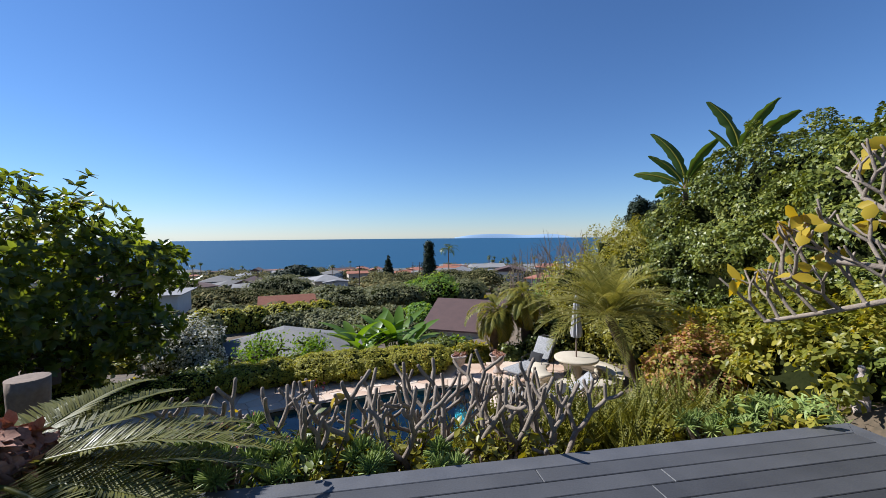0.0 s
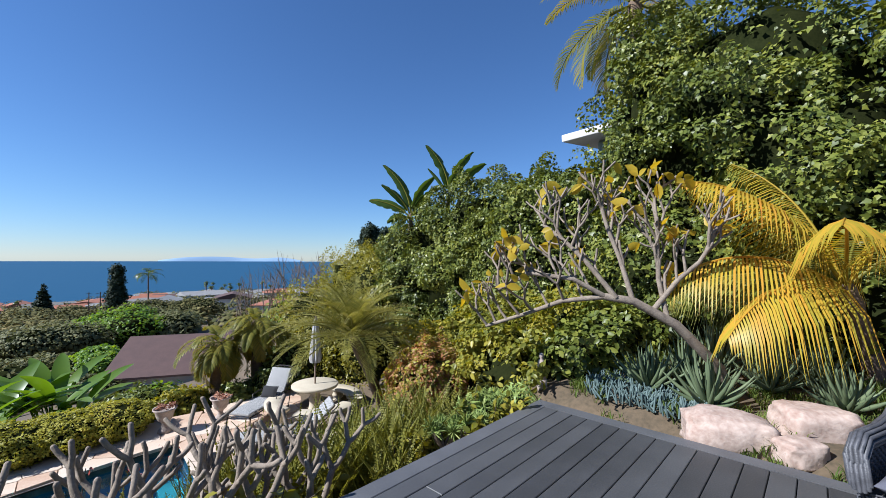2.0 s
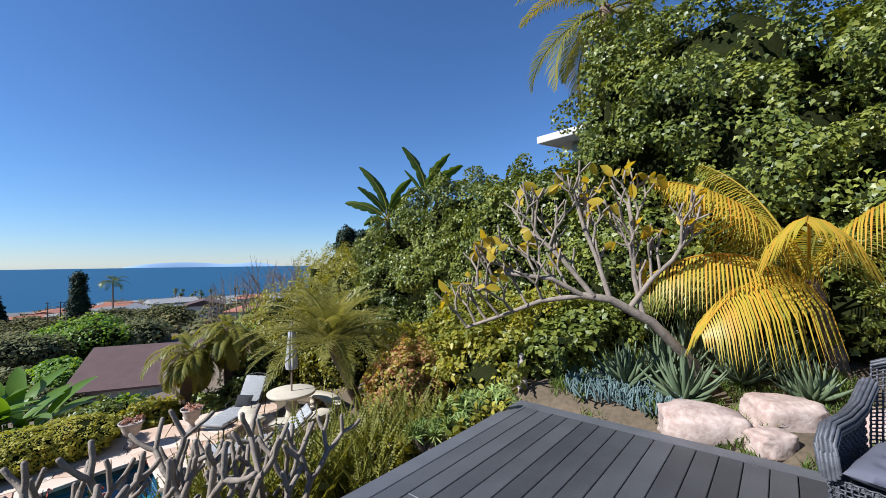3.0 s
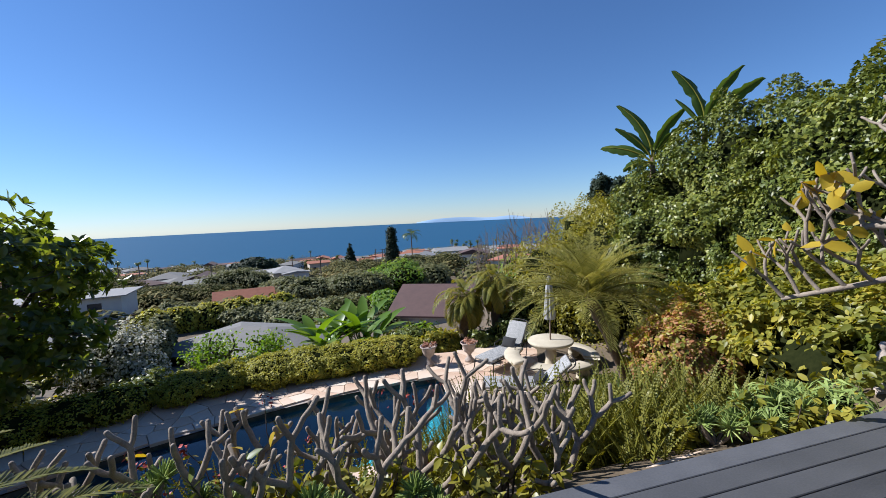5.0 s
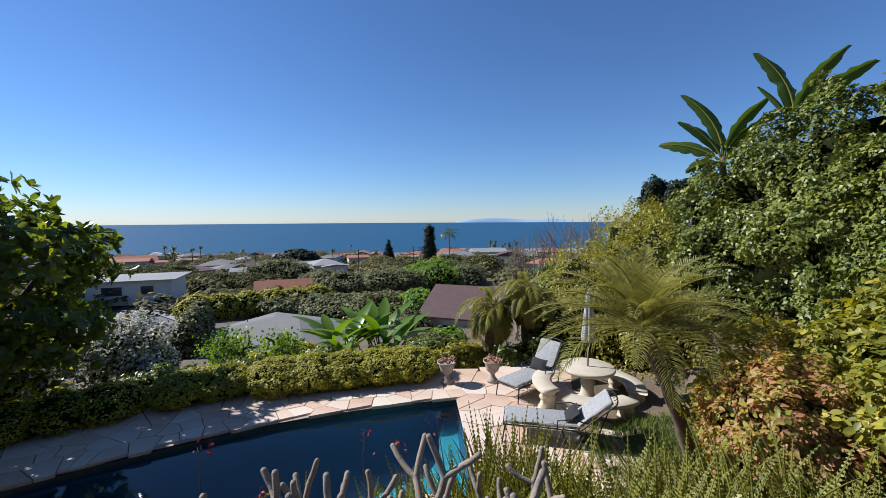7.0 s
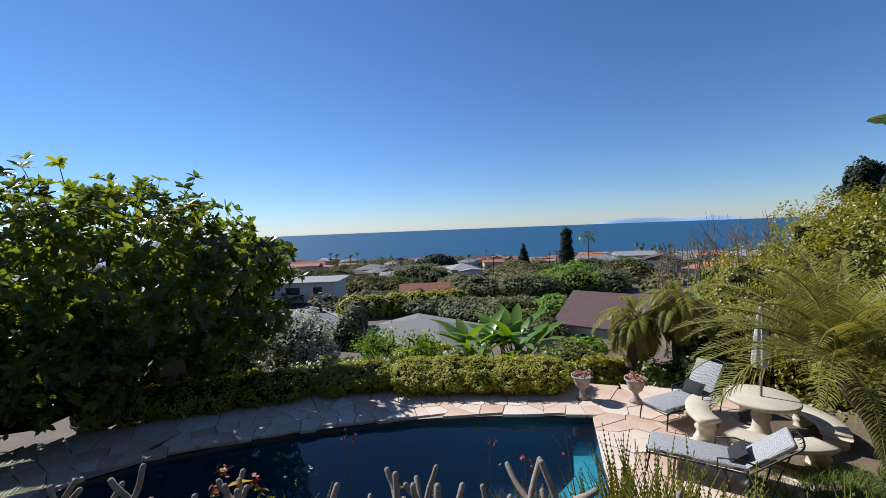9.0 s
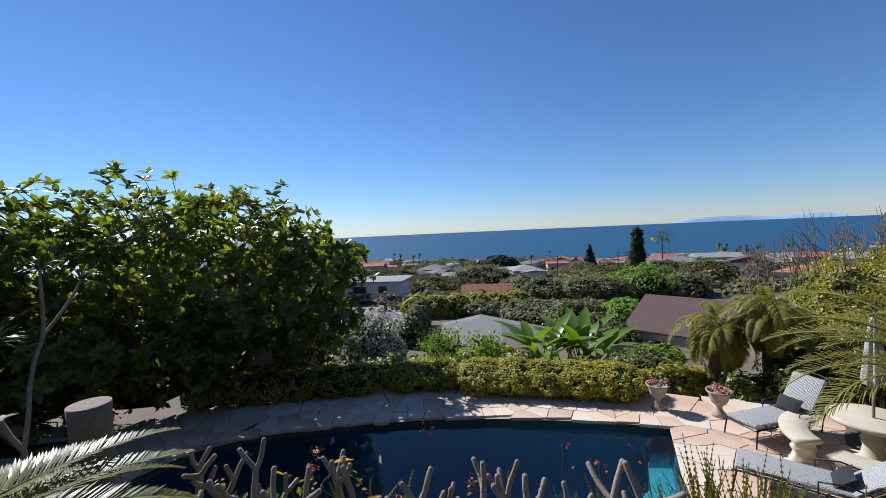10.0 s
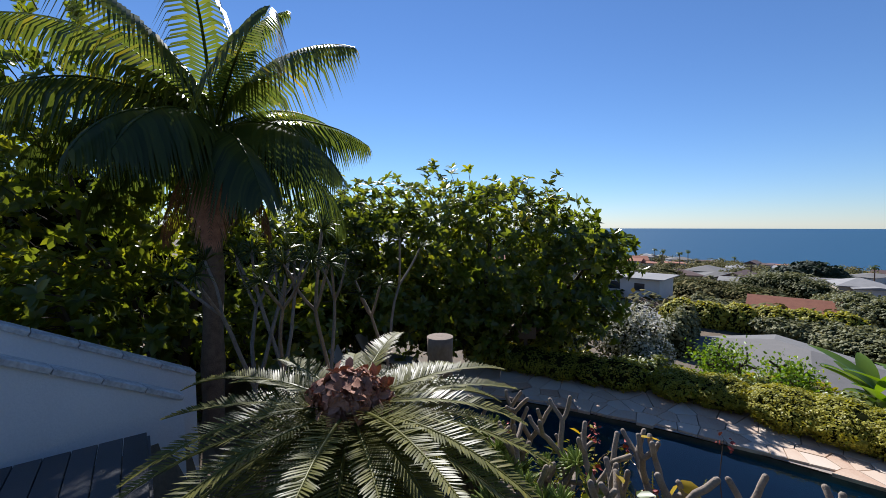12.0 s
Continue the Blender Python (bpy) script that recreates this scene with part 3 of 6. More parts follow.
def build_pool():
    pool = thing("swimming_pool", pose(0, 0, PD), "dark blue swimming pool set in flagstone paving", "pool", kind="structure")
    n = len(POOL)
    V, F = [], []
    for z in (-0.06, -0.22):
        V += [(x, y, z) for x, y in POOL]
    for i in range(n):
        j = (i + 1) % n
        F += [(i, j, n + j), (i, n + j, n + i)]
    part_np("waterline_band", (np.array(V, float), np.array(F)), M_band, pool, "dark mossy tile band at the waterline")
    V, F = [], []
    cx, cy = -3.2, 7.2
    for k, z in ((1.0, -0.22), (0.97, -0.9), (0.93, -1.5), (0.80, -1.95)):
        V += [(cx + (x - cx) * k, cy + (y - cy) * k, z) for x, y in POOL]
    for q in range(3):
        for i in range(n):
            j = (i + 1) % n
            a, b, c, d = q * n + i, q * n + j, (q + 1) * n + j, (q + 1) * n + i
            F += [(a, b, c), (a, c, d)]
    V.append((cx, cy, -2.05))
    for i in range(n):
        F.append((3 * n + i, 3 * n + (i + 1) % n, len(V) - 1))
    part_np("basin", (np.array(V), np.array(F)), M_basin, pool, "deep blue plaster basin", True)
    shelf = [(1.02, 7.24), (0.95, 10.46), (0.55, 10.35), (0.45, 9.9), (0.5, 9.2), (0.2, 8.6), (-0.8, 8.1), (-2.2, 7.0), (-3.0, 6.0), (-4.3, 5.2), (-5.6, 4.75), (-5.6, 4.25), (-4.0, 4.54), (-2.4, 5.24), (-1.4, 6.44), (-0.4, 6.99)]
    sb = flat_poly(shelf, 0)
    r = bmesh.ops.extrude_face_region(sb, geom=sb.faces[:])
    bmesh.ops.translate(sb, verts=[v for v in r["geom"] if isinstance(v, bmesh.types.BMVert)], vec=(0, 0, -1.2))
    bmesh.ops.translate(sb, verts=sb.verts[:], vec=(0, 0, -0.95))
    bmesh.ops.recalc_face_normals(sb, faces=sb.faces[:])
    part("bench", sb, M_shelf, pool, "turquoise plaster bench under water")
    w = part("water", flat_poly(POOL, -0.13), M_pool, pool, "still clear dark blue water")
    w.visible_shadow = False


build_pool()


def clip(poly, nx, ny, c):
    out = []
    for i in range(len(poly)):
        a, b = poly[i], poly[(i + 1) % len(poly)]
        da, db = a[0] * nx + a[1] * ny - c, b[0] * nx + b[1] * ny - c
        if da <= 0:
            out.append(a)
        if da * db < 0:
            t = da / (da - db)
            out.append((a[0] + (b[0] - a[0]) * t, a[1] + (b[1] - a[1]) * t))
    return out


# bed of mortar under the paving: a strip round the pool and the sitting terrace
def build_terrace():
    pool_rim = POOL[:10]
    bm = bmesh.new()
    xs = [(0.97, 10.5)] + POOL[1:10]
    prev = None
    outer = [(1.2, 11.68), (-0.6, 11.38), (-2.2, 10.95), (-3.4, 10.52), (-4.75, 9.9), (-6.15, 9.08), (-7.3, 8.1), (-8.6, 6.9), (-9.6, 5.4), (-9.8, 3.9)]
    for a, b in zip(xs, outer):
        v = (bm.verts.new((a[0], a[1], PD - 0.035)), bm.verts.new((b[0], b[1], PD - 0.035)))
        if prev:
            bm.faces.new((prev[0], v[0], v[1], prev[1]))
        prev = v
    f = [bm.verts.new((x, y, PD - 0.035)) for x, y in ((0.97, 10.5), (1.05, 7.2), (1.35, 6.65), (3.0, 7.9), (4.3, 8.6), (5.2, 10.4), (4.8, 12.2), (1.2, 11.68))]
    bm.faces.new(f)
    f = [bm.verts.new((x, y, PD - 0.035)) for x, y in ((1.05, 7.2), (-0.4, 6.95), (-1.4, 6.4), (-1.1, 6.0), (0, 6.5), (1.35, 6.65))]
    bm.faces.new(f)
    bmesh.ops.recalc_face_normals(bm, faces=bm.faces[:])
    ob = part("pavement", bm, M_joint, None, "mortar bed of the irregular flagstone pool terrace")
    tagged(ob, kind="structure", category="pavement")
    return ob, outer


pavement, OUTER = build_terrace()

# sea, to the horizon
sea_v = [(0, 0, -35)]
sa = np.radians(np.arange(0, 360, 3))
sea_f = []
for ri in (300, 1200, 4850):
    sea_v += [(ri * math.sin(a), ri * math.cos(a), -35.0) for a in sa]
for k in range(2):
    for j in range(len(sa)):
        a, b = 1 + k * len(sa) + j, 1 + k * len(sa) + (j + 1) % len(sa)
        sea_f += [(a, b, b + len(sa)), (a, b + len(sa), a + len(sa))]
sea = part_np("water", (np.array(sea_v, float), np.array(sea_f)), M_sea, None, "calm deep blue ocean reaching the horizon")
tagged(sea, kind="structure", category="sea")


def build_island():
    V, F = [], []
    a0, a1, n = 2.6, 21.5, 60
    for i in range(n + 1):
        u = i / n
        a = radians(a0 + (a1 - a0) * u)
        h = 62 * (math.sin(math.pi * min(1, u * 1.15 + 0.02)) ** 0.5) * (0.55 + 0.4 * noise.noise(Vector((u * 5, 0, 3))) + 0.35 * math.sin(u * 6.0) ** 2)
        for k, z in ((4700, -34), (4720, -34 + 0.6 * h), (4740, -34 + h + 8 * 0)):
            V.append((k * math.sin(a), k * math.cos(a), z))
    for i in range(n):
        for q in range(2):
            p = i * 3 + q
            F += [(p, p + 3, p + 4), (p, p + 4, p + 1)]
    ob = part_np("backdrop", (np.array(V), np.array(F)), M_isle, None, "low hazy blue island on the horizon", True)
    tagged(ob, kind="structure", category="island")


build_island()


# ---- deck ----
def build_deck():
    deck = thing("deck", pose(0, 0, 0), "dark grey composite plank deck with a border board", "deck", kind="structure")
    ang = math.atan(0.157)
    ca, sa_ = math.cos(ang), math.sin(ang)
    # local frame: u along the front edge from the corner towards -x, w backwards from the edge
    corner = np.array([3.34, edge_y(3.34)])
    U, W = np.array([-ca, -sa_]), np.array([sa_, -ca])
    bd, gap, th = 0.138, 0.005, 0.028
    def at(u, w):
        p = corner + U * u + W * w
        return p[0], p[1]
    def board(name, u0, u1, w0, w1, z, mat, miter0=0.0, miter1=0.0, par=deck):
        bm = bmesh.new()
        pts = [at(u0 + miter0 * 0, w0), at(u1, w0), at(u1, w1), at(u0 + miter0, w1)]
        cx, cy = sum(p[0] for p in pts) / 4, sum(p[1] for p in pts) / 4
        vs = [bm.verts.new((x - cx, y - cy, 0)) for x, y in pts]
        f = bm.faces.new(vs)
        r = bmesh.ops.extrude_face_region(bm, geom=[f])
        bmesh.ops.translate(bm, verts=[v for v in r["geom"] if isinstance(v, bmesh.types.BMVert)], vec=(0, 0, -th))
        bmesh.ops.recalc_face_normals(bm, faces=bm.faces[:])
        bmesh.ops.bevel(bm, geom=[e for e in bm.edges if all(v.co.z > -0.001 for v in e.verts)], offset=0.004, segments=1, affect="EDGES")
        ob = part(name, bm, mat, par)
        ob.location = (cx, cy, z)
        return ob
    board("border_board", 0.0, 5.62, 0, bd, 0.0, M_trim, bd)
    bm = bmesh.new()
    pts = [at(0, 0), at(bd, bd), at(bd, 7.0), at(0, 7.0)]
    f = bm.faces.new([bm.verts.new((x, y, 0)) for x, y in pts])
    r = bmesh.ops.extrude_face_region(bm, geom=[f])
    bmesh.ops.translate(bm, verts=[v for v in r["geom"] if isinstance(v, bmesh.types.BMVert)], vec=(0, 0, -0.03))
    bmesh.ops.recalc_face_normals(bm, faces=bm.faces[:])
    part("border_board", bm, M_trim, deck)
    r = random.Random(5)
    w = bd + gap
    row = 0
    while w < 6.9:
        end = 5.62 if w < 1.40 else 6.95
        u = bd + gap
        first = True
        while u < end - 0.01:
            step = r.choice((1.35, 1.75, 2.2, 2.6)) + r.random() * 0.5 if first else 2.4 + r.random()
            e = min(end, u + step)
            if end - e < 0.5:
                e = end
            board("plank", u, e - 0.003, w, w + bd - 0.001, r.uniform(-0.0015, 0.0), M_deck)
            u = e
            first = False
        w += bd + gap
        row += 1
    # fascia under the edges and the joists' dark void
    for (u0, w0), (u1, w1) in (((0, 0.012), (5.62, 0.012)), ((5.61, 0), (5.61, 1.42)), ((5.6, 1.42), (6.95, 1.42)), ((0.012, 0), (0.012, 7))):
        a, b = at(u0, w0), at(u1, w1)
        L = math.dist(a, b)
        ob = part("fascia", box_bm(L, 0.02, 0.26, Matrix(), 0.003), M_trim, deck)
        ob.matrix_local = pose((a[0] + b[0]) / 2, (a[1] + b[1]) / 2, -0.165, 0, 0, math.degrees(math.atan2(b[1] - a[1], b[0] - a[0])))


# ---- low paving pieces of the terrace, as irregular stones ----
def build_flagstones():
    r = random.Random(11)
    def cells(region_test, pts, bound, z, parent):
        for i, (px, py) in enumerate(pts):
            poly = [(px - bound, py - bound), (px + bound, py - bound), (px + bound, py + bound), (px - bound, py + bound)]
            for j, (qx, qy) in enumerate(pts):
                if i == j or abs(qx - px) > 2 * bound or abs(qy - py) > 2 * bound:
                    continue
                nx, ny = qx - px, qy - py
                L = math.hypot(nx, ny)
                nx, ny = nx / L, ny / L
                poly = clip(poly, nx, ny, (px + qx) / 2 * nx + (py + qy) / 2 * ny - 0.007)
                if len(poly) < 3:
                    break
            for nx, ny, c in region_test(px, py):
                poly = clip(poly, nx, ny, c)
            if len(poly) < 3:
                continue
            cx, cy = sum(p[0] for p in poly) / len(poly), sum(p[1] for p in poly) / len(poly)
            if max(math.dist(p, (cx, cy)) for p in poly) < 0.07:
                continue
            bm = bmesh.new()
            n = len(poly)
            top = [bm.verts.new(((x - cx) * 0.985, (y - cy) * 0.985, 0.0)) for x, y in poly]
            rim = [bm.verts.new((x - cx, y - cy, -0.008)) for x, y in poly]
            low = [bm.verts.new((x - cx, y - cy, -0.06)) for x, y in poly]
            bm.faces.new(top)
            for k in range(n):
                m = (k + 1) % n
                bm.faces.new((top[m], top[k], rim[k], rim[m]))
                bm.faces.new((rim[m], rim[k], low[k], low[m]))
            bmesh.ops.recalc_face_normals(bm, faces=bm.faces[:])
            ob = part("flagstone", bm, M_flag, parent)
            ob.location = (cx, cy, z + r.uniform(-0.004, 0.006))

    # strip round the pool: walk along it
    inner, outer = POOL[:10], OUTER
    pts = []
    for k in range(9):
        a, b, c, d = inner[k], inner[k + 1], outer[k], outer[k + 1]
        for i in range(4):
            for j in range(3):
                u, v = (i + 0.5 + r.uniform(-0.38, 0.38)) / 4, (j + 0.5 + r.uniform(-0.36, 0.36)) / 3
                p = (a[0] * (1 - u) + b[0] * u, a[1] * (1 - u) + b[1] * u)
                q = (c[0] * (1 - u) + d[0] * u, c[1] * (1 - u) + d[1] * u)
                pts.append((p[0] * (1 - v) + q[0] * v, p[1] * (1 - v) + q[1] * v))
    n_strip = len(pts)
    for i in range(9):
        for j in range(11):
            x, y = 1.0 + (i + r.uniform(0.1, 0.9)) * 0.47, 6.7 + (j + r.uniform(0.1, 0.9)) * 0.5
            if y < 12.0 and in_poly(x, y, [(0.97, 10.5), (1.05, 7.2), (1.35, 6.75), (3.0, 7.9), (4.3, 8.6), (5.1, 10.4), (4.7, 12.1), (1.2, 11.8)]):
                pts.append((x, y))
    pts += [(0.6, 6.8), (0.0, 6.65), (-0.6, 6.45), (-1.15, 6.1)]

    def limits(px, py):
        out = []
        if px > 0.85 or (px > 0.7 and py < 10.4):
            if py < 10.5:
                out.append((-1.0, -0.065, -(0.93 + 0.065 * 8.9) - 0.0))
        for k in range(9):
            a, b = inner[k], inner[k + 1]
            mx, my = (a[0] + b[0]) / 2, (a[1] + b[1]) / 2
            if math.hypot(px - mx, py - my) < 1.9 and py > 3 and px < 1.0:
                L = math.dist(a, b)
                nx, ny = -(b[1] - a[1]) / L, (b[0] - a[0]) / L
                if (mx + 3.2) * nx + (my - 7.2) * ny > 0:
                    nx, ny = -nx, -ny
                if px * nx + py * ny < mx * nx + my * ny:
                    out.append((nx, ny, mx * nx + my * ny + 0.03))
        return out
    cells(limits, pts, 0.62, PD, pavement)


# ---- masonry and beds beside the deck ----
def stone(name, centre, size, seed, mat, label, category="rock", group="", yaw=0.0):
    bm = bmesh.new()
    bmesh.ops.create_icosphere(bm, subdivisions=4, radius=1)
    for v in bm.verts:
        p = v.co.copy()
        q = Vector([math.copysign(abs(c) ** 0.55, c) for c in p])
        k = 1 + 0.16 * noise.noise(p * 1.6 + Vector((seed, 0, 0))) + 0.07 * noise.noise(p * 4.5 + Vector((0, seed, 0))) + 0.03 * noise.noise(p * 11)
        v.co = Vector((q.x * size[0], q.y * size[1], q.z * size[2])) * k
    ob = part(name, bm, mat, None, label, True)
    ob.matrix_world = pose(*centre, 0, 0, yaw)
    return tagged(ob, category=category, group=group)


def garden_wall(name, a, b, za, zb, base, thick, label):
    """A stucco wall with a falling top and a weathered cap."""
    w = thing(name, pose(a[0], a[1], 0), label, "wall", kind="structure")
    d = np.array([b[0] - a[0], b[1] - a[1]])
    L = float(np.hypot(*d))
    yaw = math.degrees(math.atan2(d[1], d[0]))
    bm = bmesh.new()
    h = thick / 2
    vs = [bm.verts.new(p) for p in ((0, -h, base), (L, -h, base), (L, -h, zb), (0, -h, za), (0, h, base), (L, h, base), (L, h, zb), (0, h, za))]
    for f in ((0, 1, 2, 3), (5, 4, 7, 6), (3, 2, 6, 7), (1, 5, 6, 2), (4, 0, 3, 7), (4, 5, 1, 0)):
        bm.faces.new([vs[i] for i in f])
    bmesh.ops.recalc_face_normals(bm, faces=bm.faces[:])
    ob = part("wall_body", bm, M_white, w)
    ob.matrix_local = pose(0, 0, 0, 0, 0, yaw)
    slope = math.degrees(math.atan2(zb - za, L))
    n = 7
    Ls = math.hypot(L, zb - za) / n
    for i in range(n):
        ob = part("cap_brick", box_bm(Ls - 0.006, thick + 0.05, 0.045, Matrix(), 0.008), M_cap, w)
        k = (i + 0.5) / n
        ob.matrix_local = pose(0, 0, 0, 0, 0, yaw) @ pose(L * k, 0, za + (zb - za) * k + 0.022, 0, -slope, 0)


# ---- furniture ----
def lounger(name, m, label, back=50, pillow=True, mat=None, group="sun loungers"):
    """A metal-framed sun lounger, foot end at the origin, head towards +y."""
    W_, L_, H_ = 0.56, 1.25, 0.30
    t = thing(name, m, label, "sun lounger", group)
    fr = []
    for sx in (-1, 1):
        fr.append(tube([(sx * W_ / 2, 0, H_), (sx * W_ / 2, L_ / 2, H_ + 0.01), (sx * W_ / 2, L_, H_)], [0.014] * 3, 8, False))
    for y in np.linspace(0, L_, 6):
        fr.append(tube([(-W_ / 2, y, H_), (0, y, H_ - 0.005), (W_ / 2, y, H_)], [0.011] * 3, 6, False))
    part_np("frame", join(fr), M_iron, t)
    for sx in (-1, 1):
        for y0, dy in ((0.04, -0.03), (L_ - 0.28, 0.04)):
            part_np("leg", tube([(sx * W_ / 2, y0, H_), (sx * (W_ / 2 + 0.01), y0 + dy, H_ / 2), (sx * (W_ / 2 + 0.015), y0 + dy * 1.6, 0.01)], [0.014, 0.013, 0.012], 8), M_iron, t)
    ar = radians(back)
    bl = 0.74
    top = (L_ + math.cos(ar) * bl, H_ + math.sin(ar) * bl)
    bf = []
    for sx in (-1, 1):
        bf.append(tube([(sx * W_ / 2, L_, H_), (sx * W_ / 2, (L_ + top[0]) / 2, (H_ + top[1]) / 2), (sx * W_ / 2, top[0], top[1])], [0.013] * 3, 8, False))
    bow = [(W_ / 2 * math.cos(a), top[0] + math.cos(ar) * 0.07 * math.sin(a), top[1] + math.sin(ar) * 0.07 * math.sin(a)) for a in np.linspace(0, math.pi, 9)]
    bf.append(tube(bow, [0.012] * 9, 8, False))
    for k in np.linspace(-0.2, 0.2, 5):
        bf.append(tube([(k, top[0] - 0.0, top[1]), (k + 0.02, top[0] + math.cos(ar) * 0.03, top[1] + math.sin(ar) * 0.03), (k, top[0] + math.cos(ar) * 0.062, top[1] + math.sin(ar) * 0.062)], [0.006] * 3, 6, False))
    for sx in (-1, 1):
        bf.append(tube([(sx * W_ * 0.42, top[0] - 0.12 * math.cos(ar), top[1] - 0.12 * math.sin(ar)), (sx * W_ * 0.42, L_ + 0.32, 0.3), (sx * W_ * 0.42, L_ + 0.26, 0.02)], [0.011] * 3, 6))
    part_np("backrest_frame", join(bf), M_iron, t, "scrolled dark metal back frame")
    for sx in (-1, 1):
        part_np("armrest", tube([(sx * (W_ / 2 + 0.03), L_ - 0.36, H_), (sx * (W_ / 2 + 0.04), L_ - 0.36, H_ + 0.17), (sx * (W_ / 2 + 0.04), L_ - 0.1, H_ + 0.21), (sx * (W_ / 2 + 0.03), L_ + 0.12, H_ + 0.16)], [0.012] * 4, 8), M_iron, t)
    mm = mat or M_stripe
    s = part("seat_cushion", box_bm(W_ - 0.02, L_ - 0.02, 0.07, Matrix(), 0.025), mm, t, "", True)
    s.location = (0, L_ / 2, H_ + 0.05)
    b = part("back_cushion", box_bm(W_ - 0.02, bl - 0.04, 0.07, Matrix(), 0.025), mm, t, "", True)
    b.matrix_local = pose(0, L_ + math.cos(ar) * bl / 2 - math.sin(ar) * 0.05, H_ + math.sin(ar) * bl / 2 + math.cos(ar) * 0.05 + 0.01, back, 0, 0)
    return t


def pillow_thing(m, mat, label, sx=0.42, sy=0.30, sz=0.11):
    bm = bmesh.new()
    bmesh.ops.create_grid(bm, x_segments=10, y_segments=10, size=1)
    bmesh.ops.solidify(bm, geom=bm.faces[:], thickness=0.001)
    for v in bm.verts:
        x, y = v.co.x, v.co.y
        k = (max(0, 1 - x * x) * max(0, 1 - y * y)) ** 0.4
        sg = 1 if v.co.z >= 0.0 else -1
        v.co = (x * sx / 2 * (1 - 0.08 * (1 - y * y)), y * sy / 2 * (1 - 0.08 * (1 - x * x)), sg * k * sz / 2)
    ob = part("cushion", bm, mat, None, label, True)
    ob.matrix_world = m
    return tagged(ob, category="cushion")


def stone_table(c, d):
    t = thing("round_table", pose(*c), "round cream cast-stone pedestal table on flagstones", "table")
    r = d / 2
    part_np("tabletop", lathe([(0.001, 0.745), (r * 0.97, 0.745), (r, 0.735), (r, 0.70), (r * 0.96, 0.67), (r * 0.90, 0.66), (0.001, 0.66)], 48), M_cast, t, "round top with a beaded rim")
    part_np("pedestal", lathe([(0.24, 0.0), (0.24, 0.05), (0.19, 0.08), (0.14, 0.18), (0.12, 0.30), (0.15, 0.42), (0.11, 0.50), (0.17, 0.60), (0.23, 0.66)], 24), M_cast, t, "turned baluster pedestal", True)
    return t


def curved_bench(c, r0, r1, a0, a1):
    t = thing("bench", pose(*c), "curved cream cast-stone bench beside the round table", "bench", "benches round the table")
    n = 18
    V, F = [], []
    for i in range(n + 1):
        a = radians(a0 + (a1 - a0) * i / n)
        e = 0.03 * (1 if i in (0, n) else 0)
        for rr, z in ((r0 + e, 0.345), (r0, 0.36), (r0, 0.40), (r0 + 0.015, 0.415), (r1 - 0.015, 0.415), (r1, 0.40), (r1, 0.36), (r1 - e, 0.345)):
            V.append((rr * math.cos(a), rr * math.sin(a), z))
    for i in range(n):
        for k in range(8):
            p, q = i * 8 + k, i * 8 + (k + 1) % 8
            F += [(p, q, q + 8), (p, q + 8, p + 8)]
    for i in (0, n):
        for k in range(1, 7):
            F.append((i * 8, i * 8 + k, i * 8 + k + 1))
    part_np("seat", (np.array(V), np.array(F)), M_cast, t, "curved slab with a scalloped edge")
    for a in (a0 + 9, a1 - 9):
        w = [(0.0, 0.0), (0.30, 0.0)]
        prof = [(0.0, 1.0), (0.05, 1.0), (0.08, 0.82), (0.15, 0.70), (0.20, 0.88), (0.24, 0.92), (0.28, 0.74), (0.31, 0.9), (0.345, 1.0)]
        V, F = [], []
        hw, hd = (r1 - r0) * 0.44, 0.075
        for z, k in prof:
            V += [(-hw * k, -hd * (0.6 + 0.4 * k), z), (hw * k, -hd * (0.6 + 0.4 * k), z), (hw * k, hd * (0.6 + 0.4 * k), z), (-hw * k, hd * (0.6 + 0.4 * k), z)]
        for i in range(len(prof) - 1):
            for k in range(4):
                p, q = i * 4 + k, i * 4 + (k + 1) % 4
                F += [(p, q, q + 4), (p, q + 4, p + 4)]
        ob = part_np("support", (np.array(V), np.array(F)), M_cast, t, "scrolled stone support")
        ar = radians(a)
        rm = (r0 + r1) / 2
        ob.matrix_local = pose(rm * math.cos(ar), rm * math.sin(ar), 0, 0, 0, a)
    return t


def umbrella(c, top):
    t = thing("patio_umbrella", pose(*c), "closed faded grey patio umbrella standing through the table", "umbrella")
    part_np("pole", tube([(0, 0, 0), (0, 0, top * 0.5), (0, 0, top)], [0.02] * 3, 10), M_wood, t)
    n, V, F = 32, [], []
    prof = [(0.02, top), (0.05, top - 0.06), (0.075, top - 0.35), (0.10, top - 0.7), (0.12, top - 0.95), (0.10, top - 1.05)]
    for r_, z in prof:
        for j in range(n):
            a = j * 2 * math.pi / n
            k = 1 + 0.25 * math.cos(8 * a + z)
            V.append((r_ * k * math.cos(a), r_ * k * math.sin(a), z))
    for i in range(len(prof) - 1):
        for j in range(n):
            k = (j + 1) % n
            F += [(i * n + j, i * n + k, (i + 1) * n + k), (i * n + j, (i + 1) * n + k, (i + 1) * n + j)]
    part_np("canopy", (np.array(V), np.array(F)), M_canvas, t, "furled canvas in loose folds")
    part_np("finial", moved(lathe([(0.001, 0.09), (0.02, 0.06), (0.03, 0.03), (0.012, 0.0)], 12), pose(0, 0, top)), M_wood, t)


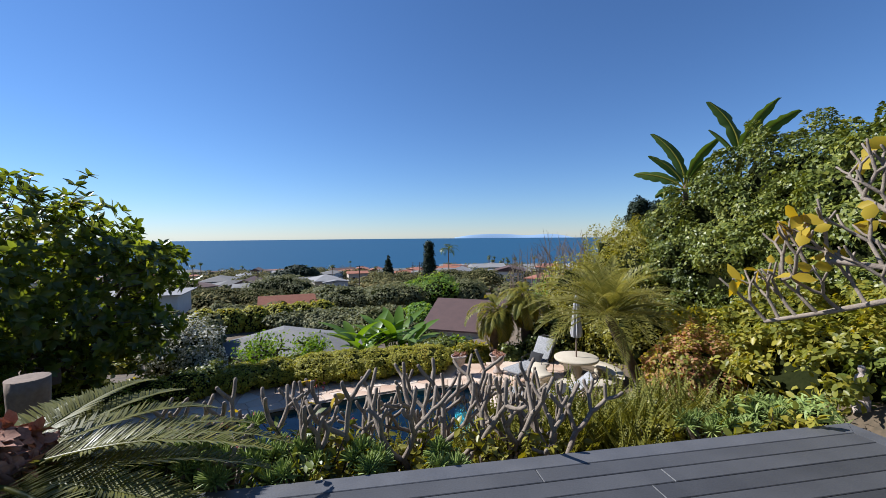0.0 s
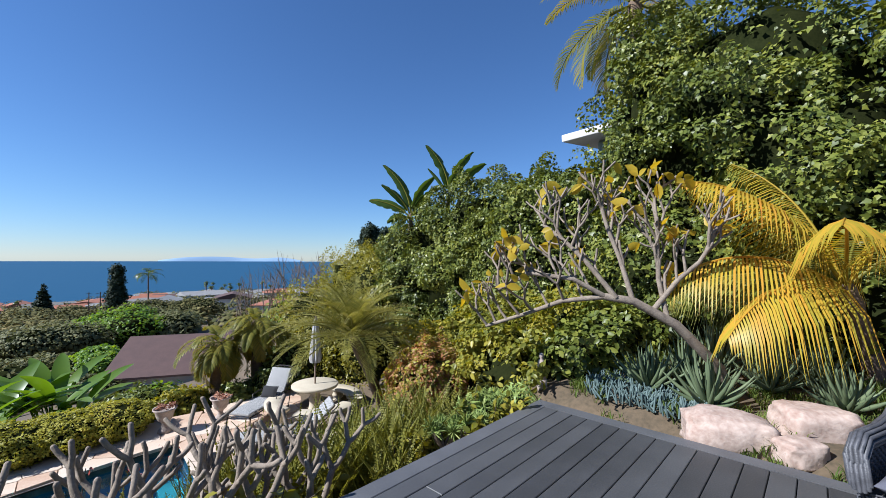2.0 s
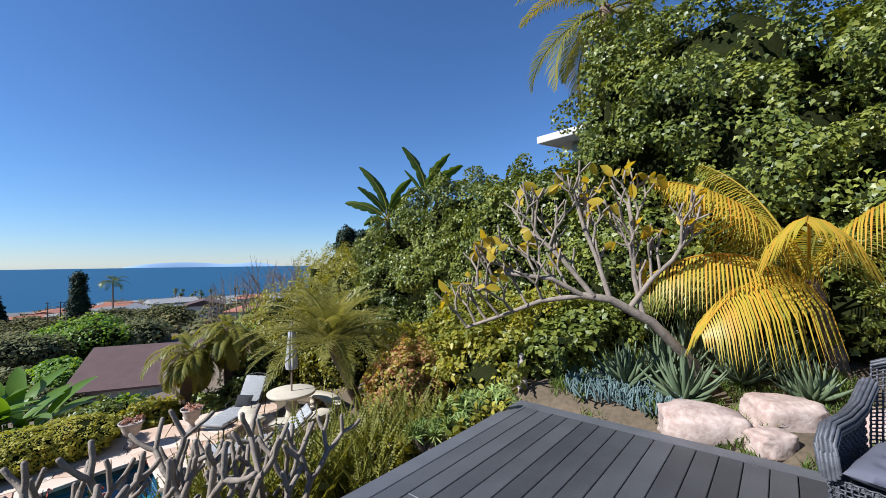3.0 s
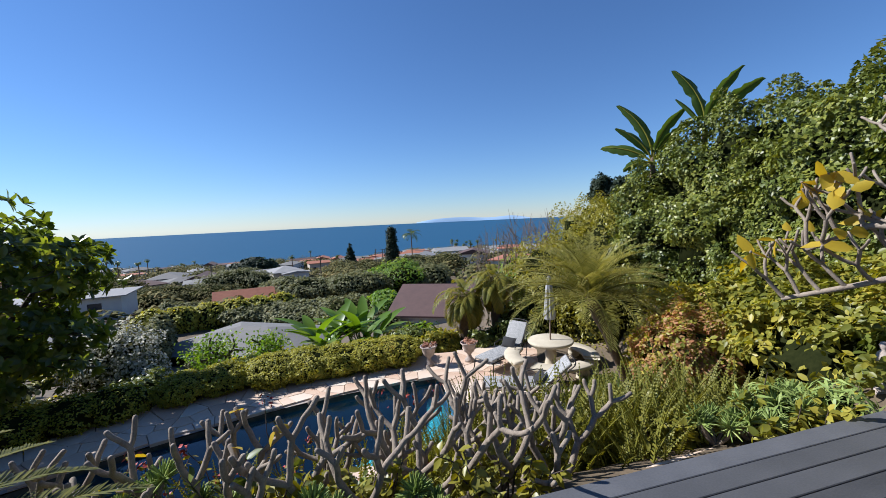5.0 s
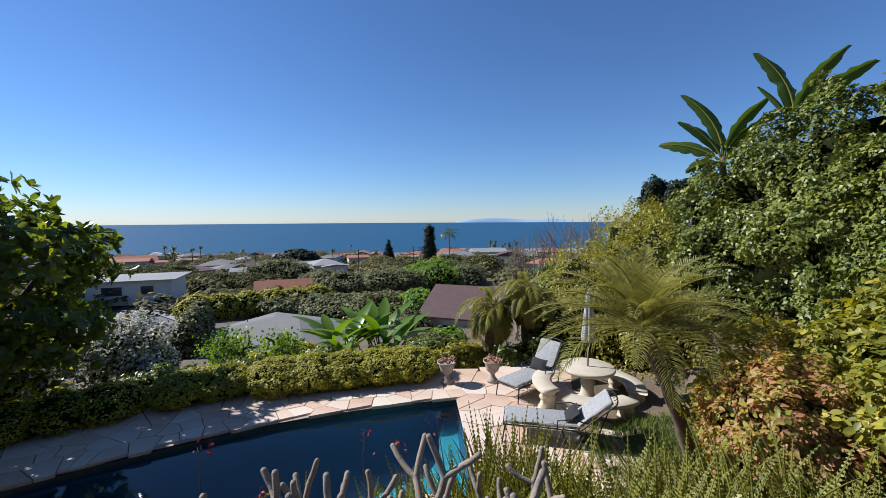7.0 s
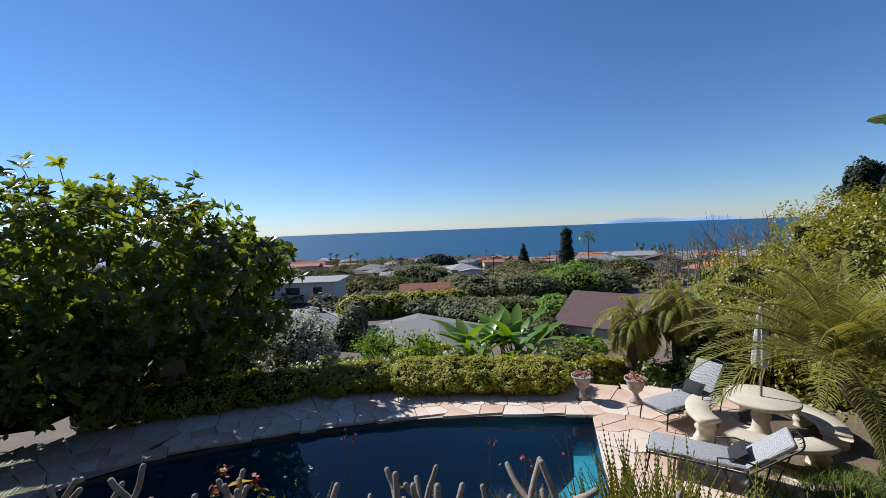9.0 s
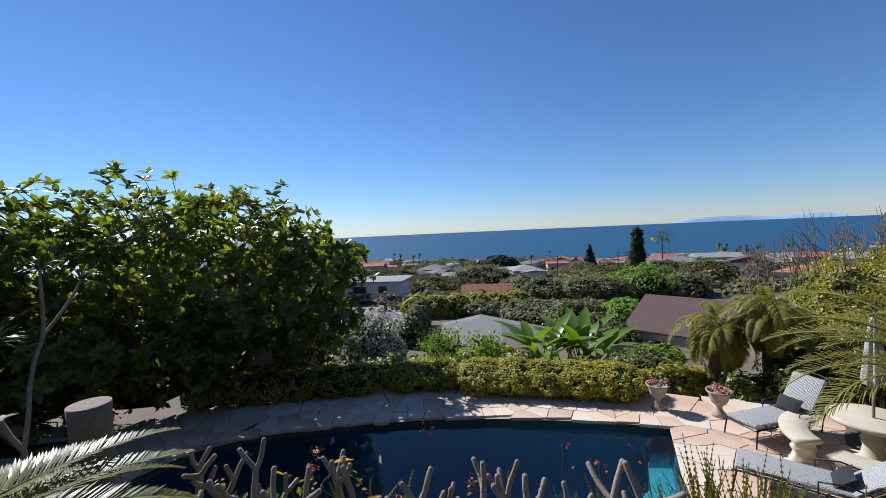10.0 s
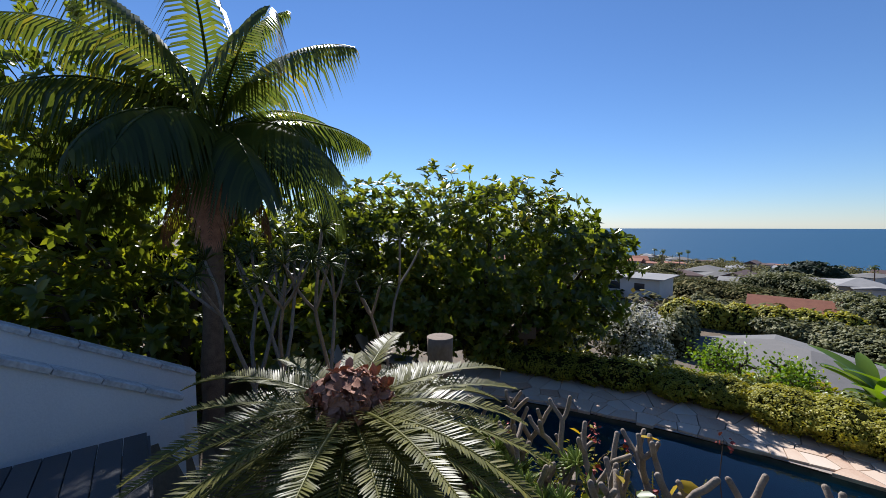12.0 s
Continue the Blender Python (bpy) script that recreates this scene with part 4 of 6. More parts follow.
def urn(c):
    t = thing("garden_urn", pose(*c), "weathered cast-stone pedestal urn with dry reddish flowers", "urn", "urns by the hedge")
    part_np("bowl", lathe([(0.001, 0.42), (0.17, 0.44), (0.20, 0.50), (0.225, 0.52), (0.225, 0.49), (0.18, 0.44), (0.165, 0.36), (0.13, 0.27), (0.07, 0.22)], 24), M_urn, t, "fluted flared bowl", True)
    part_np("foot", lathe([(0.07, 0.22), (0.05, 0.17), (0.08, 0.10), (0.12, 0.06), (0.13, 0.0), (0.001, 0.0)], 24), M_urn, t, "", True)
    r = np.random.default_rng(int(abs(c[0]) * 100))
    P = np.stack([r.normal(0, 0.09, 260), r.normal(0, 0.09, 260), 0.50 + r.random(260) * 0.13], 1)
    for k in range(13):
        q = P[k * 20:k * 20 + 20] * np.array([0.35, 0.35, 0.35]) + np.array([P[k * 20, 0], P[k * 20, 1], 0.36])
        part_np("flower_head", leaves(q, q - q.mean(0) + np.array([0, 0, 0.02]), 0.05, "tiny", 1.2, r=r), M_rust, t, "dry rust-red flower head")


def wicker_chair(m):
    """An armchair of woven grey wicker; seat faces +y."""
    t = thing("wicker_armchair", m, "dark grey wicker armchair with a tufted slate cushion", "armchair")
    W_, D_ = 0.74, 0.72

    def weave(fn, nu, nv, rad=0.0055):
        """Strands along both ways of a curved sheet fn(u, v), over and under each other."""
        out = []
        for i in range(nu + 1):
            u = i / nu
            pts = []
            for j in range(nv * 2 + 1):
                v = j / (nv * 2)
                p, nrm = fn(u, v)
                pts.append(p + nrm * 0.006 * (1 if (i + j // 2) % 2 else -1))
            out.append(tube(pts, [rad * 1.2] * len(pts), 4, False))
        for j in range(nv + 1):
            v = j / nv
            pts = []
            for i in range(nu * 2 + 1):
                u = i / (nu * 2)
                p, nrm = fn(u, v)
                pts.append(p + nrm * 0.006 * (-1 if (i // 2 + j) % 2 else 1))
            out.append(tube(pts, [rad] * len(pts), 4, False))
        return join(out)

    def side(sx):
        def fn(u, v):
            y = -D_ / 2 + u * D_
            h = 0.60 - 0.04 * u + 0.10 * (1 - u) ** 3
            return np.array([sx * (W_ / 2 + 0.02 * v), y, 0.05 + v * (h - 0.05)]), np.array([sx, 0, 0.0])
        return fn

    def apron(u, v):
        return np.array([-W_ / 2 + u * W_, D_ / 2 - 0.02, 0.05 + v * 0.30]), np.array([0, 1.0, 0])

    def back(u, v):
        a = (u - 0.5) * 2
        return np.array([a * W_ / 2, -D_ / 2 - 0.06 * (1 - a * a) - 0.14 * v, 0.05 + v * (0.86 + 0.10 * (1 - a * a))]), np.array([0, 1.0, 0.1])
    for sx in (-1, 1):
        part_np("side_panel", weave(side(sx), 26, 22), M_wicker, t, "woven side panel")
        P = [(sx * (W_ / 2 + 0.0), D_ / 2 + 0.02, 0.40), (sx * (W_ / 2 + 0.01), D_ / 2 + 0.04, 0.55), (sx * (W_ / 2 + 0.02), D_ / 2 - 0.08, 0.62), (sx * (W_ / 2 + 0.02), 0, 0.61), (sx * (W_ / 2 + 0.02), -D_ * 0.35, 0.64), (sx * (W_ / 2), -D_ / 2 - 0.06, 0.78)]
        rolled = [tube([np.array(p) + np.array([0.05 * math.cos(a) * 0.9, 0, 0.05 * math.sin(a)]) for p in P], [0.013] * len(P), 5, False) for a in np.linspace(0, 2 * math.pi, 13)[:-1]]
        part_np("armrest", join(rolled), M_wicker, t, "rolled woven arm")
        for sy in (-1, 1):
            part_np("leg", tube([(sx * (W_ / 2 - 0.02), sy * (D_ / 2 - 0.04), 0.3), (sx * (W_ / 2 - 0.02), sy * (D_ / 2 - 0.04), 0.15), (sx * (W_ / 2 - 0.01), sy * (D_ / 2 - 0.03), 0.0)], [0.022] * 3, 8), M_wicker, t)
    part_np("front_panel", weave(apron, 26, 12), M_wicker, t, "woven apron")
    part_np("backrest", weave(back, 26, 34), M_wicker, t, "woven curved back")
    rim = [back(u, 1.0)[0] for u in np.linspace(0, 1, 15)]
    part_np("back_rim", join([tube([p + np.array([0, 0.022 * math.cos(a), 0.022 * math.sin(a)]) for p in rim], [0.012] * 15, 5, False) for a in np.linspace(0, 6.28, 7)[:-1]]), M_wicker, t)
    s = part("seat", box_bm(W_ - 0.05, D_ - 0.05, 0.03, Matrix(), 0.006), M_wicker, t)
    s.location = (0, 0, 0.33)
    # tufted cushion
    bm = bmesh.new()
    n = 28
    bmesh.ops.create_grid(bm, x_segments=n, y_segments=n, size=1)
    bmesh.ops.solidify(bm, geom=bm.faces[:], thickness=0.001)
    for v in bm.verts:
        x, y = v.co.x, v.co.y
        edge = (max(0, 1 - x ** 6) * max(0, 1 - y ** 6)) ** 0.5
        dimple = sum(math.exp(-((x - a) ** 2 + (y - b) ** 2) / 0.02) for a in (-0.5, 0, 0.5) for b in (-0.5, 0, 0.5))
        up_ = v.co.z >= 0
        z = 0.07 * edge - 0.035 * dimple * edge + 0.006 * noise.noise(Vector((x * 3, y * 3, 1))) if up_ else -0.05 * edge
        v.co = (x * (W_ / 2 - 0.06), y * (D_ / 2 - 0.01) + 0.02, z)
    c = part("seat_cushion", bm, M_cush, t, "tufted slate-grey cushion", True)
    c.location = (0, 0.03, 0.42)
    return t


def house(name, c, yaw, w, d, h, rise, roof_mat, wall_mat, label, over=0.5, hip=True, windows=(), chimney=None, floor=0.0, extra_wing=None):
    """A house: walls, roof of real thickness, windows with frames; windows are (wall, along, z, w, h)."""
    t = thing(name, pose(*c, 0, 0, yaw), label, "house")
    wl = part("wall", box_bm(w, d, h, pose(0, 0, h / 2)), wall_mat, t)
    bm = bmesh.new()
    W_, D_ = w / 2 + over, d / 2 + over
    rl = max(0.2, W_ - D_) if hip else W_
    b = [bm.verts.new(p) for p in ((-W_, -D_, h), (W_, -D_, h), (W_, D_, h), (-W_, D_, h))]
    lo = [bm.verts.new((v.co.x, v.co.y, h - 0.16)) for v in b]
    e0, e1 = bm.verts.new((-rl, 0, h + rise)), bm.verts.new((rl, 0, h + rise))
    for f in ((b[0], b[1], e1, e0), (b[2], b[3], e0, e1), (b[1], b[2], e1), (b[3], b[0], e0), tuple(lo[::-1])):
        bm.faces.new(f)
    for i in range(4):
        j = (i + 1) % 4
        bm.faces.new((lo[i], lo[j], b[j], b[i]))
    bmesh.ops.recalc_face_normals(bm, faces=bm.faces[:])
    rf = part("roof", bm, roof_mat, t)
    if chimney:
        part("chimney", box_bm(chimney[3], chimney[3] * 0.8, chimney[4], pose(*chimney[:3]), 0.03), M_roofr, rf, "brick chimney")
    for side, along, z, ww, hh in windows:
        m = {"f": pose(along, -d / 2 - 0.02, z), "b": pose(along, d / 2 + 0.02, z), "l": pose(-w / 2 - 0.02, along, z, 0, 0, 90), "r": pose(w / 2 + 0.02, along, z, 0, 0, 90)}[side]
        win = part("window", box_bm(ww, 0.08, hh, Matrix(), 0.01), M_wallw, t)
        win.matrix_local = m
        part("pane", box_bm(ww - 0.16, 0.10, hh - 0.16), M_glass, win, "dark glass")
    return t


# ---- the place: masonry ----
build_deck()
garden_wall("wall_left", (-3.02, -0.75), (-3.86, 1.02), 1.16, 0.02, -2.4, 0.16, "white stucco stair wall with a weathered cap")
garden_wall("wall_left_rear", (-3.9, -0.9), (-4.55, 1.08), 1.16, 0.0, -2.4, 0.16, "white stucco stair wall with a weathered cap")
RK = "rocks edging the bed"
stone("rock", (3.87, 1.86, 0.03), (0.33, 0.19, 0.17), 1.3, M_rock, "large pale pink limestone rock edging the planting bed", group=RK, yaw=-62)
stone("rock", (3.93, 1.42, 0.02), (0.17, 0.12, 0.10), 5.7, M_rock, "small pale limestone rock", group=RK, yaw=-30)
stone("rock", (4.45, 1.42, 0.08), (0.30, 0.20, 0.17), 9.1, M_rock, "pale pink limestone rock edging the planting bed", group=RK, yaw=-50)
stone("rock", (4.62, 0.72, 0.07), (0.34, 0.20, 0.17), 3.9, M_rock, "pale pink limestone rock edging the planting bed", group=RK, yaw=-70)
stone("stepping_stone", (2.15, 3.56, -0.42), (0.62, 0.12, 0.05), 2.2, M_flag, "flat tan flagstone step beside the deck", "stone", yaw=12)
stone("stepping_stone", (1.25, 3.36, -0.48), (0.5, 0.10, 0.05), 6.2, M_flag, "flat tan flagstone step beside the deck", "stone", yaw=10)

# ---- pool terrace furniture ----
lounger("sun_lounger", pose(1.90, 10.30, PD, 0, 0, -50), "metal sun lounger with a raised back and pale striped cushion", 58)
pillow_thing(pose(2.72, 10.98, PD + 0.50, 62, 0, -50), M_black, "black square cushion on the sun lounger")
lounger("sun_lounger", pose(1.62, 9.0, PD, 0, 0, -103), "metal sun lounger with a low raised back and striped cushion", 42)
pillow_thing(pose(2.73, 8.74, PD + 0.47, 44, 0, -103), M_black, "black square cushion on the sun lounger")
stone_table((3.55, 10.2, PD), 1.08)
curved_bench((3.55, 10.2, PD), 0.74, 1.12, 135, 205)
curved_bench((3.55, 10.2, PD), 0.74, 1.12, 225, 305)
curved_bench((3.55, 10.2, PD), 0.74, 1.12, 330, 400)
umbrella((3.55, 10.2, PD), 2.3)
urn((0.65, 11.2, PD))
urn((1.72, 11.25, PD))
lounger("sun_lounger", pose(-9.0, 5.6, PD, 0, 0, 127), "shaded sun lounger with a plain grey cushion", 55, mat=M_canvas)
lounger("sun_lounger", pose(-8.7, 4.4, PD, 0, 0, 118), "shaded sun lounger with a plain grey cushion", 55, mat=M_canvas)
wicker_chair(pose(3.12, 0.62, 0.0, 0, 0, 80) @ Matrix.Scale(0.85, 4))

# ---- clipped hedges behind the pool ----
def clipped(name, a, b, w, h, n, label, z=None):
    """A low clipped hedge along a line: a lumpy loaf with a flat top."""
    a, b = np.array(a, float), np.array(b, float)
    L = np.linalg.norm(b - a)
    k = max(2, int(L / 0.7))
    z0 = PD if z is None else z
    blobs = [((*(a + (b - a) * (i + 0.5) / k), z0 + h * 0.45), (w * 0.62, w * 0.62, h * 0.58)) for i in range(k)]
    return shrub(name, blobs, n, 0.05, G_box, label, "hedge", "tiny", 0.90, 0.10, depth=0.12, bottom=-0.8, freq=2.2, lump=0.05, hole=-0.38, grain=4.0)


clipped("clipped_hedge", (-3.5, 10.98), (0.1, 11.85), 1.25, 0.62, 30000, "low clipped yellow-green hedge along the pool paving")
clipped("clipped_hedge", (-5.3, 10.25), (-3.9, 11.0), 1.0, 0.55, 14000, "low clipped olive-brown hedge along the pool paving")
clipped("clipped_hedge", (-9.2, 7.6), (-5.7, 9.98), 1.0, 0.6, 16000, "low dark shaded hedge along the pool paving")

# ---- tall planting on the slope beside the deck ----
HEDGES = "tall hedge"
shrub("ivy_bank", [((7.95, 2.6, 2.6), (1.7, 2.2, 3.4)), ((8.5, -0.2, 2.4), (1.9, 2.4, 3.4)), ((7.85, 3.95, 3.6), (1.3, 1.1, 2.6)), ((8.6, -2.8, 2.0), (1.9, 2.4, 3.0)), ((6.9, 3.4, 0.8), (1.3, 1.6, 1.5)), ((7.1, 1.2, 0.6), (1.0, 2.2, 1.2))],
      165000, 0.078, G_ivy, "tall bank of ivy and glossy shrubs above the bed", "hedge", "ivy", 0.74, 0.30, depth=0.4, freq=1.1, spread=0.85, lump=0.40, hole=-0.04, grain=1.6)
shrub("ivy_hedge", [((7.9, 9.5, 1.2), (1.6, 1.9, 2.5)), ((7.6, 7.0, 1.1), (1.4, 1.9, 2.5)), ((7.3, 11.1, 0.6), (1.2, 1.5, 2.3)), ((7.4, 5.4, 0.9), (1.2, 1.4, 2.4))],
      115000, 0.078, G_ivy, "tall ivy-covered hedge beside the sloping garden", "hedge", "ivy", 0.74, 0.28, depth=0.4, freq=1.2, spread=0.85, lump=0.36, hole=-0.06, grain=1.7)
shrub("golden_shrub", [((4.3, 4.5, -0.35), (0.75, 0.9, 0.95)), ((5.0, 5.6, -0.3), (1.0, 1.1, 1.0)), ((4.3, 6.3, -0.8), (0.7, 0.9, 1.0)), ((5.2, 4.2, -0.1), (0.7, 0.7, 0.9))],
      34000, 0.08, G_mix, "rambling yellow-green shrub with glossy leaves on the slope", "shrub", "oval", 0.74, 0.32, depth=0.4, freq=1.6, spread=1.0, lump=0.24, hole=-0.05, grain=2.6)
shrub("rusty_shrub", [((3.35, 5.35, -0.45), (0.48, 0.5, 0.62)), ((3.75, 5.9, -0.5), (0.5, 0.5, 0.65))],
      14000, 0.05, G_rust, "rusty red and orange shrub beside the palm", "shrub", "oval", 0.76, 0.32, mats2=((G_mix, 0.5, "yellow-green leaves", 1.1),), depth=0.4, freq=1.8, lump=0.14, hole=-0.15, grain=3.5)
shrub("glossy_shrub", [((4.6, 3.75, 0.0), (0.6, 0.45, 0.55)), ((5.3, 3.7, 0.1), (0.7, 0.6, 0.7))],
      5200, 0.095, G_ivy, "dark glossy shrub beside the deck corner", "shrub", "oval", 0.8, 0.2, lump=0.15, hole=-0.1, grain=3.0)
shrub("yellow_hedge", [((5.6, 11.4, -1.4), (1.0, 1.2, 1.2)), ((5.0, 12.7, -1.2), (1.1, 1.2, 1.4)), ((6.6, 13.4, -0.5), (1.5, 1.9, 1.6)), ((5.6, 15.4, -1.2), (1.5, 1.8, 1.6)), ((7.8, 16.0, -0.1), (1.8, 2.2, 1.8)), ((9.1, 18.4, 0.5), (1.3, 1.6, 1.5))],
      52000, 0.08, G_yel, "bright yellow-green hedge behind the stone table", "hedge", "oval", 0.74, 0.30, depth=0.4, freq=1.2, spread=0.85, lump=0.30, hole=-0.1, grain=1.8)
shrub("dark_conifer", [((10.25, 20.3, 2.2), (0.6, 0.6, 1.15)), ((11.2, 19.8, 2.2), (0.85, 0.85, 1.0))], 6000, 0.12, G_cyp, "dark clipped conifer above the hedge", "tree", "tiny", 0.9, 0.12)

# bed plants in front of the deck
shrub("jade_bush", [((3.0, 3.75, -0.25), (0.30, 0.26, 0.28)), ((3.3, 3.6, -0.15), (0.2, 0.2, 0.22))], 900, 0.10, G_jade, "pale green finger-leaved succulent bush beside the deck", "shrub", "slim", 0.6, 0.2)


BLADES = []


def fern_clump(name, c, radius, height, n, mat, label, seed, lean=0.45):
    """A clump of upright sword ferns: each blade a feather of short leaflets."""
    r = np.random.default_rng(seed)
    if not BLADES:
        for k in range(8):
            BLADES.append(mesh_np("blade", *frond(1.0, 0.062, 24, r.uniform(0.2, 0.7), r.uniform(1.15, 1.5), 0.022, 0.1, 0.3, r, taper=0.6), mat))
    t = thing(name, pose(*c), label, "fern", "ferns below the deck")
    for i in range(n):
        a, q = r.uniform(0, 6.28), radius * math.sqrt(r.random())
        ob = under(new("frond", BLADES[int(r.integers(0, 8))]), t)
        ob.matrix_local = pose(q * math.cos(a), q * math.sin(a), 0, 0, 0, math.degrees(r.uniform(0, 6.28))) @ Matrix.Diagonal((1, 1, height * r.uniform(0.6, 1.1), 1))
    return t


for i, (x, y, rr, h, n) in enumerate(((2.2, 4.7, 0.65, 0.95, 130), (1.3, 4.5, 0.6, 1.0, 120), (0.3, 4.6, 0.6, 0.85, 90), (2.9, 5.4, 0.6, 0.95, 110), (-0.7, 4.5, 0.6, 0.8, 80), (1.2, 6.25, 0.6, 1.65, 300), (-1.6, 4.2, 0.5, 0.7, 60), (3.2, 4.6, 0.4, 0.7, 70), (1.9, 5.8, 0.5, 1.2, 120), (0.35, 5.9, 0.5, 1.1, 220), (0.9, 5.5, 0.5, 1.0, 200), (2.0, 6.9, 0.4, 0.9, 90), (0.1, 6.6, 0.45, 0.7, 80), (2.7, 4.35, 0.5, 0.8, 170), (3.1, 5.0, 0.45, 0.9, 130), (1.8, 4.2, 0.5, 0.8, 150), (0.9, 4.9, 0.45, 0.85, 110))):
    fern_clump("sword_fern", (x, y, ground_z(x, y) - 0.03), rr, h, n, G_fern, "dense clump of upright yellow-green sword ferns", 40 + i)


def plumeria(name, base, height, spread, levels, seed, label, radius=0.045, direction=(0, 0, 1), leaf=0, leaf_mat=None, n_main=3, kids=(2, 3), up=0.35, fork=0.62, taper=0.86):
    r = np.random.default_rng(seed)
    t = thing(name, pose(*base), label, "tree" if height > 1.6 else "shrub", "bare frangipani")
    tips = []
    for i in range(n_main):
        a = 6.28 * i / n_main + r.uniform(-0.4, 0.4)
        d = unit(np.array(direction) + spread * np.array([math.cos(a), math.sin(a), 0.0]))
        pieces = branchy(r, (0.05 * math.cos(a), 0.05 * math.sin(a), 0), d, height * 0.34, radius, levels, kids, fork, up, 0.76, 8, 0.35, tips, taper)
        for vf in pieces:
            part_np("branch", vf, M_bark, t, "", True)
    if leaf:
        P, N = [], []
        for p, d in tips:
            if r.random() < (0.55 if height > 1.6 else 0.12):
                for k in range(r.integers(1, leaf + 1)):
                    P.append(p - d * 0.01)
                    N.append(unit(r.normal(0, 1, 3)))
        for q, nn in zip(P, N):
            part_np("leaf", leaves([q], [nn], 0.125, "oval", 0.3, 0.1, r), leaf_mat, t, "yellowing leaf")
    return t


for i, (x, y, h, s) in enumerate(((-1.4, 3.3, 0.52, 0.8), (-0.85, 3.4, 0.66, 0.8), (-0.1, 3.5, 0.58, 0.8), (0.5, 3.5, 0.68, 0.75), (1.1, 3.65, 0.52, 0.75), (-1.9, 3.3, 0.34, 0.8), (-0.45, 3.9, 0.32, 0.7), (0.85, 3.95, 0.34, 0.7), (0.15, 3.9, 0.35, 0.7))):
    z = ground_z(x, y) - 0.05
    plumeria("bare_frangipani", (x, y, z), (h - z) * 0.88, s, 3, 70 + i, "leafless frangipani shrub with forking grey stems", 0.027, kids=(2, 2), up=0.55, fork=0.8, taper=0.92, leaf=1 if i < 2 else 0, leaf_mat=G_lemon)


def leaning_frangipani():
    """A leaning trunk that parts into a few long limbs, each with upright forking twigs and some yellow leaves."""
    r = np.random.default_rng(17)
    t = thing("leaning_frangipani", pose(4.5, 2.05, 0.05), "leaning frangipani tree with bare forking branches and yellow leaves", "tree", "bare frangipani")
    off = np.array([4.5, 2.05, 0.05])
    part_np("trunk", tube([np.array(p) - off for p in ((4.85, 2.1, 0.0), (4.55, 2.12, 0.38), (4.14, 2.35, 0.82), (3.85, 2.62, 1.04), (3.66, 2.8, 1.08))], [0.06, 0.052, 0.046, 0.04, 0.034], 10), M_bark, t, "", True)
    limbs = (((3.66, 2.8, 1.08), (3.45, 3.15, 1.02), (3.28, 3.5, 0.86), (3.05, 3.82, 0.72)),
             ((3.66, 2.8, 1.08), (3.42, 3.0, 1.25), (3.2, 3.35, 1.3), (3.05, 3.65, 1.12)),
             ((3.72, 2.72, 1.07), (3.6, 2.95, 1.4), (3.52, 3.15, 1.62), (3.42, 3.35, 1.8)),
             ((3.85, 2.62, 1.04), (3.85, 2.75, 1.45), (3.8, 2.85, 1.75), (3.78, 2.9, 1.95)),
             ((4.08, 2.4, 0.86), (4.12, 2.5, 1.25), (4.1, 2.5, 1.6), (4.05, 2.48, 1.85)),
             ((4.0, 2.5, 0.95), (4.2, 2.35, 1.25), (4.3, 2.2, 1.42), (4.32, 2.1, 1.6)))
    for L in limbs:
        q = [np.array(p) - off for p in L]
        part_np("limb", tube(q, [0.028, 0.024, 0.021, 0.018], 8), M_bark, t, "", True)
        tips = []
        for u in (0.5, 0.95, 1.35, 1.75, 2.1, 2.45, 2.75, 2.98):
            j = min(2, int(u))
            p = q[j] + (q[j + 1] - q[j]) * (u - j)
            way = unit(unit(q[3] - q[0]) * 0.5 + np.array([0, 0, 0.9]) + r.normal(0, 0.35, 3))
            for vf in branchy(r, p, way, 0.21, 0.0155, 2 if u > 0.9 else 1, (2, 2), 0.7, 0.4, 0.8, 6, 0.3, tips, 0.9):
                part_np("branch", vf, M_bark, t, "", True)
        for p, way in tips:
            if r.random() < 0.42:
                for k in range(r.integers(1, 4)):
                    part_np("leaf", leaves([p], [unit(r.normal(0, 1, 3))], 0.15, "oval", 0.3, 0.1, r), G_lemon, t, "yellowing leaf")


leaning_frangipani()


def rosette(name, c, n, length, width, mat, label, seed, lift=(0.2, 1.4), thick=0.25, category="succulent", group=""):
    """A rosette of fleshy tapering leaves."""
    r = np.random.default_rng(seed)
    t = thing(name, pose(*c), label, category, group)
    out = []
    for i in range(n):
        k = i / n
        a, li = i * 2.4 + r.uniform(-0.2, 0.2), lift[1] - (lift[1] - lift[0]) * k + r.uniform(-0.1, 0.1)
        L = length * r.uniform(0.8, 1.1)
        pts, d, p = [], li, np.array([0.0, 0, 0])
        for s in range(6):
            pts.append(p.copy())
            p = p + L / 5 * np.array([math.cos(a) * math.cos(d), math.sin(a) * math.cos(d), math.sin(d)])
            d += 0.09
        V, F = tube(pts, [width * q for q in (0.5, 0.6, 0.55, 0.42, 0.25, 0.04)], 6, False)
        out.append((V, F))
    part_np("foliage", join(out), mat, t, "", True)
    return t


for i, (x, y, L) in enumerate(((4.35, 2.15, 0.45), (4.75, 2.45, 0.5), (5.1, 1.85, 0.5), (4.45, 2.75, 0.45), (5.35, 2.4, 0.5), (5.0, 1.3, 0.35), (5.45, 1.55, 0.4))):
    rosette("aloe", (x, y, ground_z(x, y) + 0.03), 36, L * 1.15, 0.042, G_aloe, "grey-green aloe rosette in the bed behind the rocks", 100 + i, group="aloes in the bed")


